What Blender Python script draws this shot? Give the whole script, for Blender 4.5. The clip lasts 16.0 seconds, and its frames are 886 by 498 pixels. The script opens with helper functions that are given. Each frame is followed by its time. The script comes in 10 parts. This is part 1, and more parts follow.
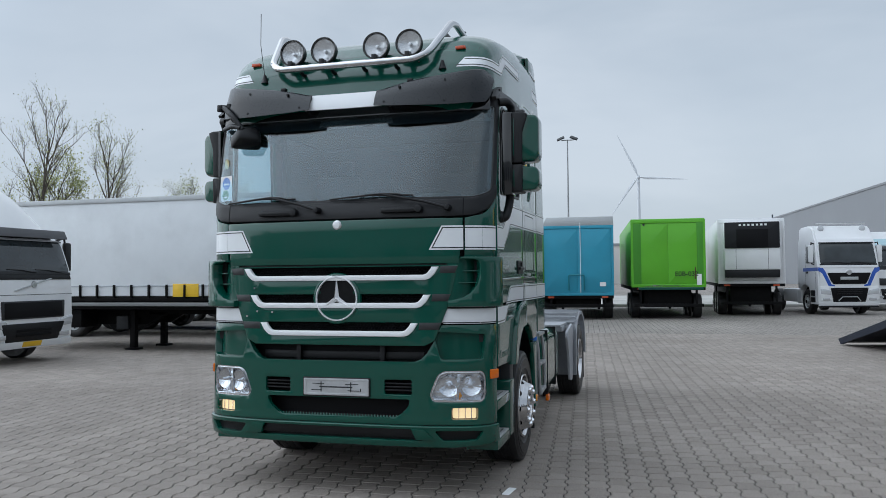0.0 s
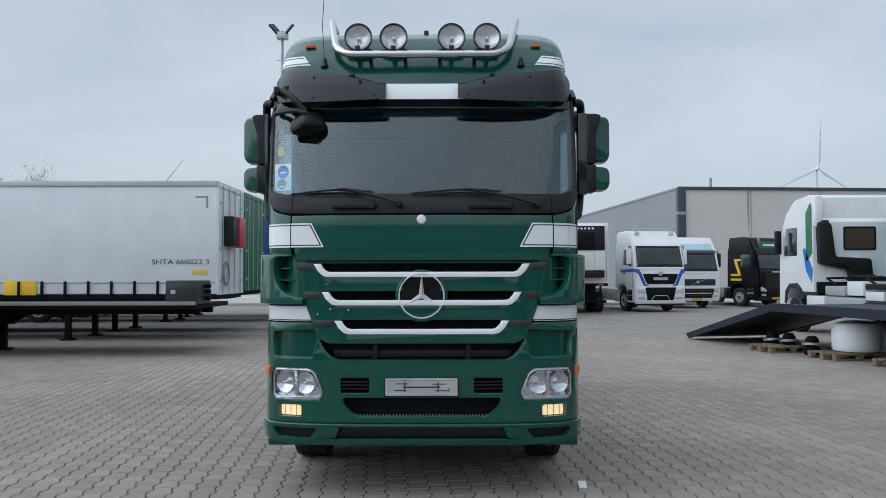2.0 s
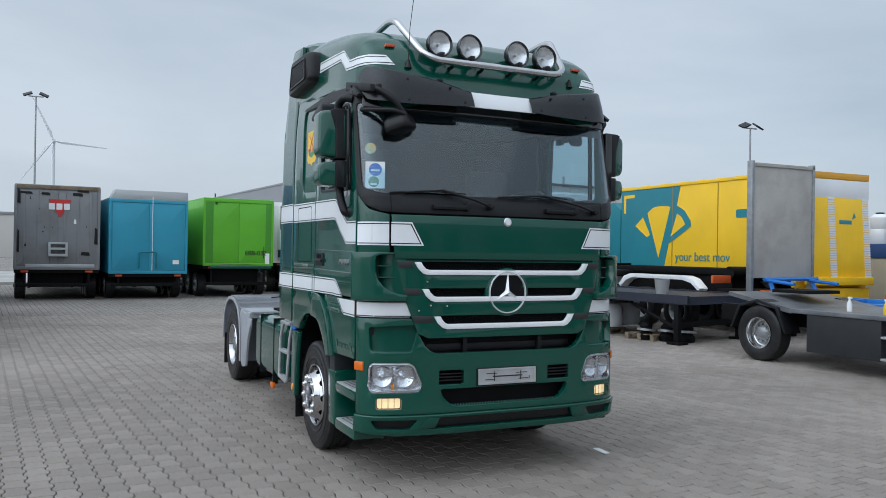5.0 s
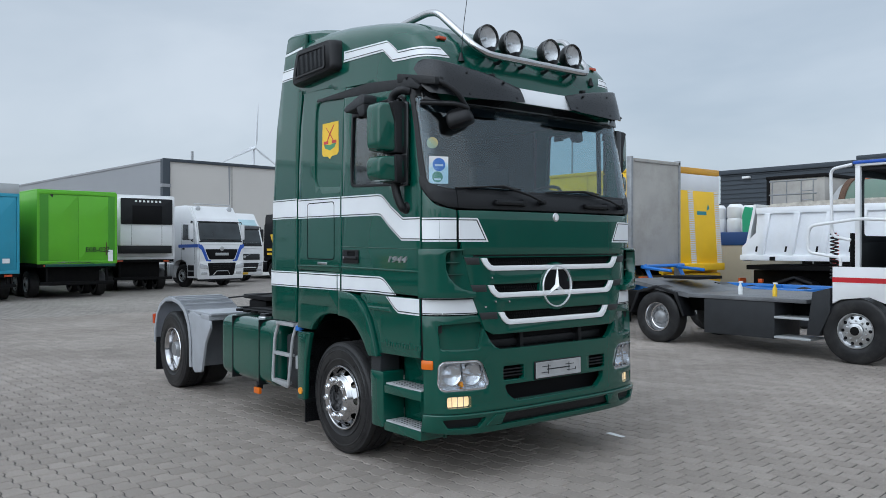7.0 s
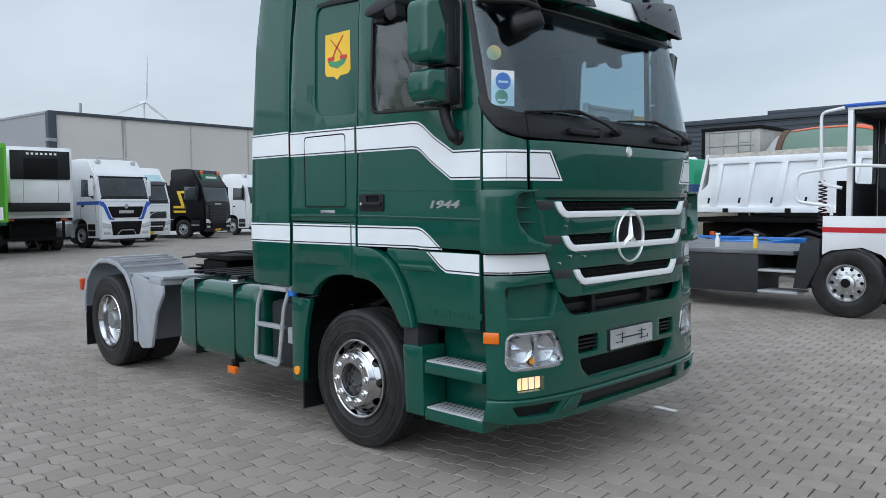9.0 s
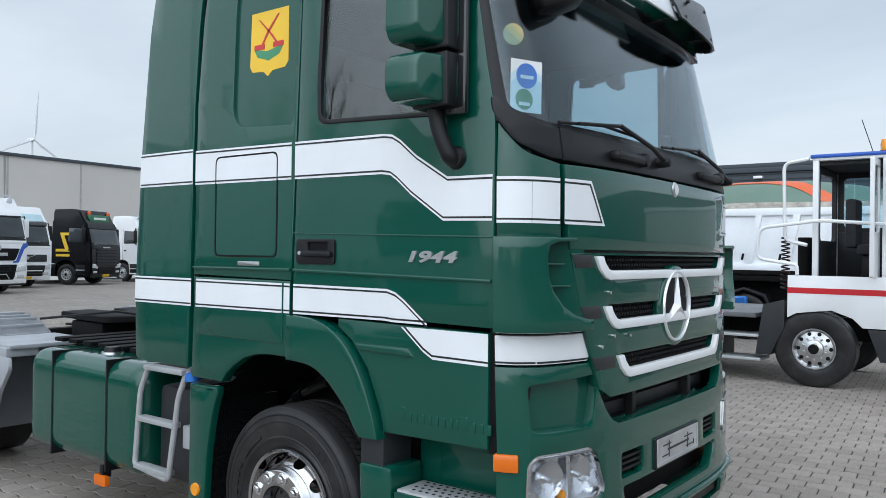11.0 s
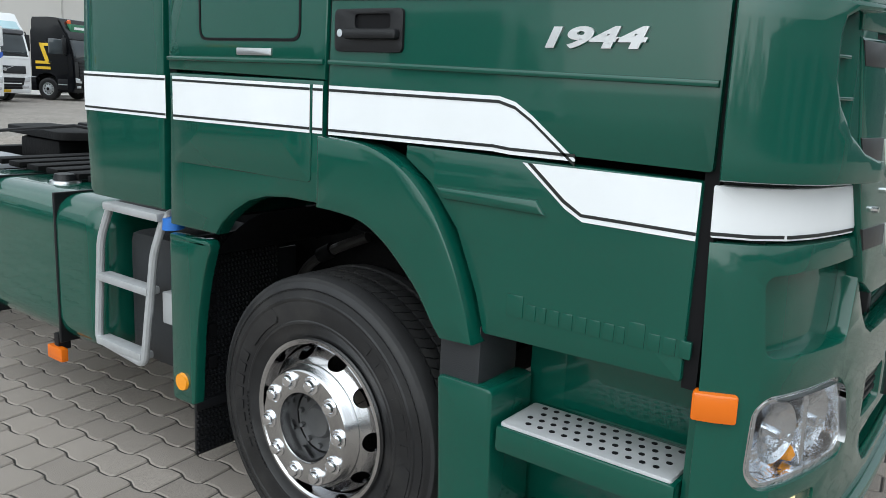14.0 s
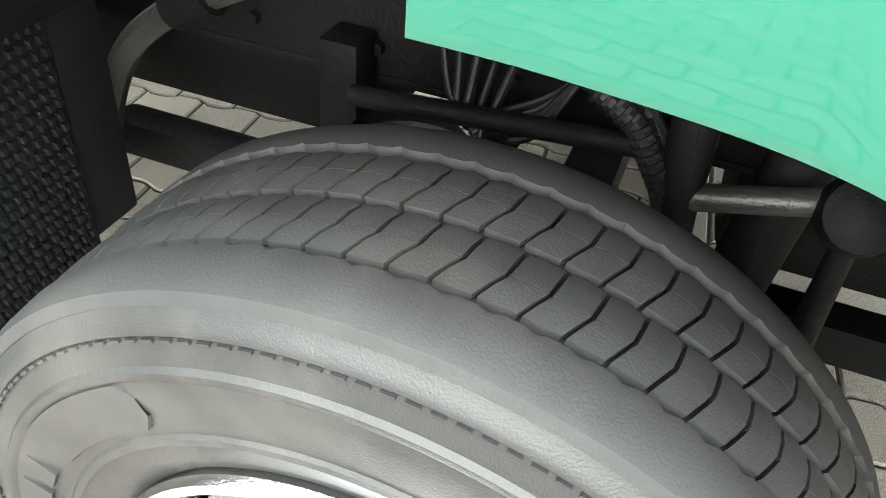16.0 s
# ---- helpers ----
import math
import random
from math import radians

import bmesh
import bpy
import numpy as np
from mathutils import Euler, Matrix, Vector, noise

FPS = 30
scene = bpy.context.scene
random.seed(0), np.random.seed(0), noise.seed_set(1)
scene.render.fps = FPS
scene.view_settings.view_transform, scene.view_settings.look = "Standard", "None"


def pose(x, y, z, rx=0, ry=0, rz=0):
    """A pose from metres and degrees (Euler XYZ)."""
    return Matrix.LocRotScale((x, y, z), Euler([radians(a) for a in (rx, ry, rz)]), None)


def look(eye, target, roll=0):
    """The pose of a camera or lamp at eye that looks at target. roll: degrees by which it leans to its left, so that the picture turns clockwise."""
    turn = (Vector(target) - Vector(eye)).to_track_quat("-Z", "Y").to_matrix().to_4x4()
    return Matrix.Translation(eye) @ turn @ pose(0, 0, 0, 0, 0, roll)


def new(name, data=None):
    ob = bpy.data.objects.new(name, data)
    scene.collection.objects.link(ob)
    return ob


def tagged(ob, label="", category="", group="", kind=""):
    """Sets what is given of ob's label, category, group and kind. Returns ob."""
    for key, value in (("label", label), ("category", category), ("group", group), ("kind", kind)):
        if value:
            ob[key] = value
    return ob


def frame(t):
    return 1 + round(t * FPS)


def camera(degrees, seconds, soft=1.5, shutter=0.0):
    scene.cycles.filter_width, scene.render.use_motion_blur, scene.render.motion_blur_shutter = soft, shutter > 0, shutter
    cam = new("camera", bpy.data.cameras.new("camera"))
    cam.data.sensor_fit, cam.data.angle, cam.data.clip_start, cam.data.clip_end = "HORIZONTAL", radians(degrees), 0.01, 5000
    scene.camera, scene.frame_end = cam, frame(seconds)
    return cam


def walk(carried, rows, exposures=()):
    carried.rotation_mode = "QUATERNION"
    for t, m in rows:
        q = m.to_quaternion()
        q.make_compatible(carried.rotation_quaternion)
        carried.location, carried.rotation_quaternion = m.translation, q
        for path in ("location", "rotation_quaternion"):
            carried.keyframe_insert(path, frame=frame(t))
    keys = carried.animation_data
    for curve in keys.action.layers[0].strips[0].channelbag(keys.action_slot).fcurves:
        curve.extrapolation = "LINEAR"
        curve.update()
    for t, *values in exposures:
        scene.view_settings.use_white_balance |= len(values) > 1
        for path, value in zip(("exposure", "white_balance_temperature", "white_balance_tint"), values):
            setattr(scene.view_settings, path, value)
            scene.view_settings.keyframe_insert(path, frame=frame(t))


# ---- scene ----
cam = camera(58.3, 16.0, soft=0.6)
PATH = [
    (0, (2.502, -5.679, 1.705), (1.969, -3.753, 1.776), -0.5),
    (0.5, (1.964, -5.796, 1.713), (1.541, -3.842, 1.784), -0.7),
    (1, (1.407, -5.808, 1.719), (1.108, -3.831, 1.788), -0.6),
    (1.5, (0.818, -5.855, 1.716), (0.659, -3.862, 1.785), -0.3),
    (2, (0.205, -5.915, 1.699), (0.192, -3.916, 1.765), -0.1),
    (2.5, (-0.409, -5.965, 1.73), (-0.266, -3.971, 1.791), 0.0),
    (3, (-0.962, -5.988, 1.705), (-0.68, -4.009, 1.773), -0.1),
    (3.5, (-1.59, -5.903, 1.792), (-1.147, -3.953, 1.839), -0.1),
    (4, (-2.184, -5.848, 1.819), (-1.599, -3.936, 1.858), 0.0),
    (4.2, (-2.416, -5.806, 1.844), (-1.773, -3.913, 1.873), 0.3),
    (6.3, (-4.582, -5.048, 1.874), (-3.458, -3.394, 1.883), 0.2),
    (6.5, (-4.742, -4.902, 1.895), (-3.575, -3.277, 1.901), 0.1),
    (7, (-4.993, -4.509, 1.882), (-3.745, -2.947, 1.875), 0.0),
    (7.5, (-5.176, -4.106, 1.868), (-3.865, -2.596, 1.844), 0.0),
    (8, (-5.254, -3.641, 1.871), (-3.89, -2.18, 1.822), 0.1),
    (8.2, (-5.197, -3.461, 1.838), (-3.821, -2.011, 1.776), 0.1),
    (10.3, (-4.276, -1.666, 1.758), (-2.744, -0.388, 1.616), 0.3),
    (10.5, (-4.155, -1.515, 1.756), (-2.604, -0.257, 1.65), 0.5),
    (11, (-3.913, -1.313, 1.79), (-2.322, -0.101, 1.801), 0.8),
    (11.5, (-3.826, -1.253, 1.818), (-2.214, -0.08, 1.987), 0.9),
    (12, (-3.792, -1.228, 1.858), (-2.187, -0.079, 2.185), 0.7),
    (12.5, (-3.771, -1.197, 1.914), (-2.181, -0.05, 2.312), 0.8),
    (13, (-3.651, -1.004, 1.818), (-2.066, 0.177, 2.119), 2.1),
    (13.5, (-3.344, -0.57, 1.72), (-1.749, 0.637, 1.703), 3.5),
    (14, (-2.988, -0.104, 1.655), (-1.415, 1.061, 1.245), 2.8),
    (14.5, (-2.609, 0.444, 1.557), (-1.11, 1.547, 0.825), 2.0),
    (15, (-2.187, 0.884, 1.519), (-0.735, 1.9, 0.591), 1.6),
    (15.5, (-1.857, 1.254, 1.487), (-0.341, 1.953, 0.386), 3.6),
    (16, (-1.544, 1.55, 1.391), (-0.063, 2.031, 0.136), 5.3),
]
EXPOSURES = [(0.0, 0.1, 6400, 10), (8.2, 0.18, 6400, 10), (10.5, 0.35, 6500, 10), (11.0, 0.36, 6500, 10), (11.5, 0.34, 6450, 10), (12.0, 0.25, 6350, 10), (12.5, 0.15, 6300, 10), (13.0, 0.1, 6300, 10), (13.5, 0.2, 6350, 8), (14.0, 0.6, 6900, 8), (14.5, 1.35, 7300, 6), (15.0, 2.05, 7200, 0), (15.5, 2.85, 6900, 0), (16.0, 3.7, 7600, 4)]
walk(cam, [(t, look(eye, target, roll)) for t, eye, target, roll in PATH], EXPOSURES)


# ---- world and light: an overcast spring day ----
SUN_EL, SUN_AZ = radians(34), radians(254)
world = bpy.data.worlds.new("overcast")
scene.world = world
world.use_nodes = True
wn, wl = world.node_tree.nodes, world.node_tree.links
wn.clear()
sky = wn.new("ShaderNodeTexSky")
sky.sky_type, sky.sun_disc = "NISHITA", False
sky.sun_elevation, sky.sun_rotation = SUN_EL, SUN_AZ
sky.air_density, sky.dust_density = 1.0, 2.0
sky_bg = wn.new("ShaderNodeBackground")
sky_bg.inputs[1].default_value = 0.10
wl.new(sky.outputs[0], sky_bg.inputs[0])
w_co = wn.new("ShaderNodeTexCoord")
w_map = wn.new("ShaderNodeMapping")
w_map.inputs["Scale"].default_value = (1.0, 1.0, 3.2)
wl.new(w_co.outputs["Generated"], w_map.inputs[0])
w_noise = wn.new("ShaderNodeTexNoise")
w_noise.inputs["Scale"].default_value = 1.7
w_noise.inputs["Detail"].default_value = 5
w_noise.inputs["Roughness"].default_value = 0.52
w_noise.inputs["Distortion"].default_value = 0.4
wl.new(w_map.outputs[0], w_noise.inputs[0])
w_ramp = wn.new("ShaderNodeValToRGB")
w_ramp.color_ramp.elements[0].position, w_ramp.color_ramp.elements[0].color = 0.32, (0.455, 0.54, 0.63, 1)
w_ramp.color_ramp.elements[1].position, w_ramp.color_ramp.elements[1].color = 0.68, (0.645, 0.72, 0.80, 1)
wl.new(w_noise.outputs[0], w_ramp.inputs[0])
cloud_bg = wn.new("ShaderNodeBackground")
cloud_bg.inputs[1].default_value = 0.95
# the cloud cover is brighter round the hidden sun
w_dot = wn.new("ShaderNodeVectorMath")
w_dot.operation = "DOT_PRODUCT"
w_dot.inputs[1].default_value = (math.sin(SUN_AZ) * math.cos(SUN_EL), math.cos(SUN_AZ) * math.cos(SUN_EL), math.sin(SUN_EL))
wl.new(w_co.outputs["Generated"], w_dot.inputs[0])
w_gain = wn.new("ShaderNodeMapRange")
w_gain.interpolation_type = "SMOOTHSTEP"
w_gain.inputs[1].default_value, w_gain.inputs[2].default_value, w_gain.inputs[3].default_value, w_gain.inputs[4].default_value = 0.48, 1.0, 1.0, 2.9
wl.new(w_dot.outputs["Value"], w_gain.inputs[0])
w_mul = wn.new("ShaderNodeMix")
w_mul.data_type, w_mul.blend_type = "RGBA", "MULTIPLY"
w_mul.inputs[0].default_value = 1.0
# and brighter overhead than at the horizon
w_sep = wn.new("ShaderNodeSeparateXYZ")
wl.new(w_co.outputs["Generated"], w_sep.inputs[0])
w_high = wn.new("ShaderNodeMapRange")
w_high.inputs[1].default_value, w_high.inputs[2].default_value, w_high.inputs[3].default_value, w_high.inputs[4].default_value = 0.42, 1.0, 1.0, 1.5
wl.new(w_sep.outputs[2], w_high.inputs[0])
w_both = wn.new("ShaderNodeMath")
w_both.operation = "MULTIPLY"
wl.new(w_gain.outputs[0], w_both.inputs[0]), wl.new(w_high.outputs[0], w_both.inputs[1])
wl.new(w_ramp.outputs[0], w_mul.inputs[6]), wl.new(w_both.outputs[0], w_mul.inputs[7])
wl.new(w_mul.outputs[2], cloud_bg.inputs[0])
w_mix = wn.new("ShaderNodeMixShader")
w_mix.inputs[0].default_value = 0.85
wl.new(sky_bg.outputs[0], w_mix.inputs[1])
wl.new(cloud_bg.outputs[0], w_mix.inputs[2])
w_out = wn.new("ShaderNodeOutputWorld")
wl.new(w_mix.outputs[0], w_out.inputs[0])

sun_data = bpy.data.lights.new("sun", "SUN")
sun_data.energy, sun_data.angle, sun_data.color = 0.55, radians(172), (0.98, 0.985, 1.0)
sun = new("sun", sun_data)
sun.matrix_world = look((0, 0, 60), (0 + 60 * math.sin(SUN_AZ + math.pi) * math.cos(SUN_EL), 60 * math.cos(SUN_AZ + math.pi) * math.cos(SUN_EL), 60 - 60 * math.sin(SUN_EL)))


# ---- materials ----
def mat(name, color, rough=0.5, metal=0.0, coat=0.0, var=0.12, scale=3.0, bump=0.0, bscale=80.0, dirt=0.0,
        dirt_color=(0.10, 0.09, 0.075), spec=0.5, rvar=0.1, each=0.0, speck=0.0):
    """A principled surface with grain and stains at two scales, in metres; each: brightness that differs from piece to piece; speck: fine light and dark grains."""
    m = bpy.data.materials.new(name)
    m.use_nodes = True
    n, l = m.node_tree.nodes, m.node_tree.links
    b = n["Principled BSDF"]
    b.inputs["Metallic"].default_value = metal
    b.inputs["Coat Weight"].default_value = coat
    b.inputs["Coat Roughness"].default_value = 0.04
    b.inputs["Specular IOR Level"].default_value = spec
    co = n.new("ShaderNodeTexCoord")
    big, fine = n.new("ShaderNodeTexNoise"), n.new("ShaderNodeTexNoise")
    big.inputs["Scale"].default_value, big.inputs["Detail"].default_value = scale, 6
    fine.inputs["Scale"].default_value, fine.inputs["Detail"].default_value = bscale, 3
    l.new(co.outputs["Object"], big.inputs[0]), l.new(co.outputs["Object"], fine.inputs[0])
    ramp = n.new("ShaderNodeMapRange")
    ramp.inputs[1].default_value, ramp.inputs[2].default_value = 0.25, 0.75
    ramp.inputs[3].default_value, ramp.inputs[4].default_value = 1 - var, 1 + var
    l.new(big.outputs[0], ramp.inputs[0])
    mul = n.new("ShaderNodeMix")
    mul.data_type, mul.blend_type = "RGBA", "MULTIPLY"
    mul.inputs[0].default_value = 1.0
    mul.inputs[6].default_value = (*color, 1)
    l.new(ramp.outputs[0], mul.inputs[7])
    last = mul.outputs[2]
    if speck:
        gr = n.new("ShaderNodeMapRange")
        gr.inputs[1].default_value, gr.inputs[2].default_value = 0.32, 0.68
        gr.inputs[3].default_value, gr.inputs[4].default_value = 1 - speck, 1 + speck
        l.new(fine.outputs[0], gr.inputs[0])
        m3 = n.new("ShaderNodeMix")
        m3.data_type, m3.blend_type = "RGBA", "MULTIPLY"
        m3.inputs[0].default_value = 1.0
        l.new(last, m3.inputs[6]), l.new(gr.outputs[0], m3.inputs[7])
        last = m3.outputs[2]
    if each:
        info = n.new("ShaderNodeObjectInfo")
        geo = n.new("ShaderNodeNewGeometry")
        add = n.new("ShaderNodeMath")
        add.operation = "ADD"
        l.new(info.outputs["Random"], add.inputs[0]), l.new(geo.outputs["Random Per Island"], add.inputs[1])
        fr = n.new("ShaderNodeMath")
        fr.operation = "FRACT"
        l.new(add.outputs[0], fr.inputs[0])
        r2 = n.new("ShaderNodeMapRange")
        r2.inputs[3].default_value, r2.inputs[4].default_value = 1 - each, 1 + each
        l.new(fr.outputs[0], r2.inputs[0])
        m2 = n.new("ShaderNodeMix")
        m2.data_type, m2.blend_type = "RGBA", "MULTIPLY"
        m2.inputs[0].default_value = 1.0
        l.new(last, m2.inputs[6]), l.new(r2.outputs[0], m2.inputs[7])
        last = m2.outputs[2]
    if dirt:
        dn = n.new("ShaderNodeTexNoise")
        dn.inputs["Scale"].default_value, dn.inputs["Detail"].default_value, dn.inputs["Roughness"].default_value = scale * 0.6, 9, 0.7
        l.new(co.outputs["Object"], dn.inputs[0])
        dr = n.new("ShaderNodeMapRange")
        dr.inputs[1].default_value, dr.inputs[2].default_value, dr.inputs[4].default_value = 0.48, 0.72, dirt
        l.new(dn.outputs[0], dr.inputs[0])
        dm = n.new("ShaderNodeMix")
        dm.data_type = "RGBA"
        dm.inputs[7].default_value = (*dirt_color, 1)
        l.new(dr.outputs[0], dm.inputs[0]), l.new(last, dm.inputs[6])
        last = dm.outputs[2]
    l.new(last, b.inputs["Base Color"])
    rr = n.new("ShaderNodeMapRange")
    rr.inputs[3].default_value, rr.inputs[4].default_value = max(0.02, rough - rvar * rough), min(1, rough + rvar * rough)
    l.new(fine.outputs[0], rr.inputs[0]), l.new(rr.outputs[0], b.inputs["Roughness"])
    if bump:
        bp = n.new("ShaderNodeBump")
        bp.inputs["Strength"].default_value, bp.inputs["Distance"].default_value = 1.0, bump
        l.new(fine.outputs[0], bp.inputs["Height"]), l.new(bp.outputs[0], b.inputs["Normal"])
    return m


def glass(name, tint, face=0.06):
    """A pane: clear, with the sky's gloss on both of its faces; face: what each face gives back head-on."""
    m = bpy.data.materials.new(name)
    m.use_nodes = True
    n, l = m.node_tree.nodes, m.node_tree.links
    n.clear()
    t, g, f = n.new("ShaderNodeBsdfTransparent"), n.new("ShaderNodeBsdfGlossy"), n.new("ShaderNodeLayerWeight")
    t.inputs[0].default_value = (*tint, 1)
    g.inputs["Roughness"].default_value = 0.0
    f.inputs[0].default_value = 0.5
    p, r = n.new("ShaderNodeMath"), n.new("ShaderNodeMapRange")
    p.operation, p.inputs[1].default_value = "POWER", 5.0
    r.inputs[3].default_value, r.inputs[4].default_value = face, 1.0
    l.new(f.outputs["Facing"], p.inputs[0]), l.new(p.outputs[0], r.inputs[0])
    mix, out = n.new("ShaderNodeMixShader"), n.new("ShaderNodeOutputMaterial")
    l.new(r.outputs[0], mix.inputs[0]), l.new(t.outputs[0], mix.inputs[1]), l.new(g.outputs[0], mix.inputs[2])
    l.new(mix.outputs[0], out.inputs[0])
    return m


def glow(name, color, strength):
    m = bpy.data.materials.new(name)
    m.use_nodes = True
    b = m.node_tree.nodes["Principled BSDF"]
    b.inputs["Base Color"].default_value = (*color, 1)
    b.inputs["Emission Color"].default_value = (*color, 1)
    b.inputs["Emission Strength"].default_value = strength
    b.inputs["Roughness"].default_value = 0.2
    return m


GREEN = mat("dark_green_paint", (0.0010, 0.063, 0.043), 0.24, 0.0, 0.80, 0.06, 1.5, 0.0, 900, dirt=0.02, dirt_color=(0.02, 0.07, 0.045), spec=0.20)
WHITE = mat("white_paint", (0.78, 0.79, 0.80), 0.30, 0, 0.4, 0.04, 2.0, dirt=0.06, dirt_color=(0.45, 0.44, 0.42))
WHITE_FOIL = mat("white_foil", (0.76, 0.78, 0.80), 0.35, 0, 0.2, 0.04, 3.0, dirt=0.05, dirt_color=(0.4, 0.4, 0.4))
PIN = mat("black_pinstripe", (0.012, 0.014, 0.014), 0.35)
BLACK = mat("black_plastic", (0.006, 0.0065, 0.008), 0.42, 0, 0, 0.2, 4, 0.0008, 500, dirt=0.10, dirt_color=(0.022, 0.023, 0.025), spec=0.34)
BLACK_GLOSS = mat("black_gloss", (0.010, 0.011, 0.012), 0.12, 0, 0.5, 0.1)
DARK = mat("dark_grey_plastic", (0.026, 0.028, 0.031), 0.45, 0, 0, 0.15, 5, 0.001, 400, spec=0.3)
CHASSIS = mat("chassis_steel", (0.005, 0.005, 0.0055), 0.62, 0.0, 0, 0.35, 6, 0.003, 60, dirt=0.35, dirt_color=(0.012, 0.010, 0.009), spec=0.12)
RUST = mat("rusty_steel", (0.10, 0.055, 0.035), 0.8, 0.2, 0, 0.4, 8, 0.004, 60)
RUBBER = mat("tyre_rubber", (0.014, 0.014, 0.015), 0.42, 0, 0, 0.3, 5, 0.0006, 420, dirt=0.5, dirt_color=(0.060, 0.057, 0.054), spec=0.32)
TREAD = mat("worn_tread_rubber", (0.021, 0.021, 0.022), 0.62, 0, 0, 0.25, 9, 0.0006, 380, dirt=0.4, dirt_color=(0.045, 0.043, 0.041), spec=0.28)
CHROME = mat("chrome", (0.82, 0.83, 0.85), 0.09, 1.0, 0, 0.05, 6)
ALU = mat("polished_aluminium", (0.56, 0.56, 0.57), 0.075, 1.0, 0, 0.08, 9, 0.0003, 300)
STEEL = mat("brushed_steel", (0.60, 0.61, 0.62), 0.30, 1.0, 0, 0.1, 9, 0.0004, 300)
GREY_METAL = mat("grey_metal", (0.30, 0.31, 0.32), 0.45, 0.6, 0, 0.2, 6, 0.001, 200, dirt=0.2)
GREY_FENDER = mat("grey_fender_plastic", (0.33, 0.345, 0.37), 0.5, 0, 0, 0.12, 4, 0.0012, 300, dirt=0.2, dirt_color=(0.12, 0.115, 0.105))
PLATE = mat("number_plate_steel", (0.50, 0.51, 0.52), 0.35, 0.5, 0, 0.12, 8, dirt=0.3, dirt_color=(0.25, 0.25, 0.25))
AMBER = glow("amber_lens", (0.62, 0.13, 0.008), 0.06)
AMBER_REFL = mat("amber_reflector", (0.85, 0.30, 0.01), 0.2, 0, 0.6)
RED_LENS = mat("red_orange_lens", (0.55, 0.07, 0.02), 0.2, 0, 0.5)
FOG_GLOW = glow("lit_lamp", (1.0, 0.74, 0.40), 0.75)
HEADLAMP_IN = mat("headlamp_reflector", (0.74, 0.75, 0.77), 0.12, 1.0, 0.0, 0.12, 14, 0.006, 38)
SPOT_IN = mat("spot_lamp_reflector", (0.74, 0.75, 0.76), 0.22, 0.55, 0.2, 0.12, 14, 0.004, 38)
GLASS = glass("clear_glass", (0.78, 0.91, 0.96), 0.075)
GLASS_SIDE = glass("side_glass", (0.80, 0.86, 0.87), 0.12)
GLASS_DARK = glass("dark_glass", (0.55, 0.60, 0.60), 0.05)
LENS = glass("lamp_lens", (0.96, 0.97, 0.98), 0.03)
INTERIOR = mat("cab_interior", (0.022, 0.024, 0.028), 0.8, 0, 0, 0.15, 5, 0.001, 300)
INTERIOR_DARK = mat("cab_interior_dark", (0.013, 0.013, 0.015), 0.8, 0, 0, 0.15, 5, 0.001, 300)
FABRIC = mat("seat_fabric", (0.025, 0.027, 0.031), 0.9, 0, 0, 0.2, 10, 0.002, 300)
YELLOW = mat("yellow_print", (0.80, 0.50, 0.03), 0.4)
RED = mat("red_print", (0.55, 0.03, 0.03), 0.4)
LEAF_GREEN = mat("green_print", (0.05, 0.25, 0.12), 0.4)
BLUE = mat("blue_print", (0.02, 0.16, 0.55), 0.4)
PAPER = mat("white_paper", (0.78, 0.80, 0.80), 0.7)
MIRROR = mat("mirror_glass", (0.9, 0.9, 0.9), 0.02, 1.0)
STEP_METAL = mat("galvanised_step", (0.46, 0.47, 0.48), 0.45, 0.25, 0, 0.12, 12, 0.001, 300, dirt=0.2, dirt_color=(0.25, 0.24, 0.22))
STAR_CHROME = mat("satin_chrome", (0.92, 0.925, 0.94), 0.34, 0.65, 0.2, 0.04, 9)
HUB_GREY = mat("hub_grey", (0.055, 0.056, 0.058), 0.5, 0.1, 0, 0.2, 9, 0.001, 200, dirt=0.3, dirt_color=(0.10, 0.09, 0.08))
DARK_CHROME = mat("dark_chrome", (0.42, 0.43, 0.44), 0.16, 1.0, 0, 0.06, 9)
DULL_PIPE = mat("dull_dark_pipe", (0.035, 0.034, 0.033), 0.35, 0.3, 0, 0.3, 8, 0.001, 200, dirt=0.3, dirt_color=(0.08, 0.07, 0.06))
MESH_BLACK = mat("grille_mesh", (0.005, 0.005, 0.006), 0.6, spec=0.15)


STEEL_PALE_BRACKET = mat("pale_bracket", (0.38, 0.39, 0.40), 0.5, 0.2, 0, 0.1, 6, dirt=0.3)


# ---- mesh helpers ----
def finish(bm, name, material, parent=None, label="", smooth=35.0):
    bmesh.ops.recalc_face_normals(bm, faces=bm.faces)
    me = bpy.data.meshes.new(name)
    bm.to_mesh(me)
    bm.free()
    if smooth:
        me.shade_smooth()
        me.set_sharp_from_angle(angle=radians(smooth))
    me.materials.append(material)
    ob = new(name, me)
    if parent is not None:
        ob.parent = parent
    if label:
        ob["label"] = label
    return ob


def part(name, bm, material, parent, label="", smooth=35.0):
    return finish(bm, name, material, parent, label, smooth)


def thing(name, x=0, y=0, z=0, rz=0, label="", category="", group="", kind=""):
    ob = new(name)
    ob.empty_display_size = 0.2
    ob.matrix_basis = pose(x, y, z, 0, 0, rz)
    return tagged(ob, label, category, group, kind)


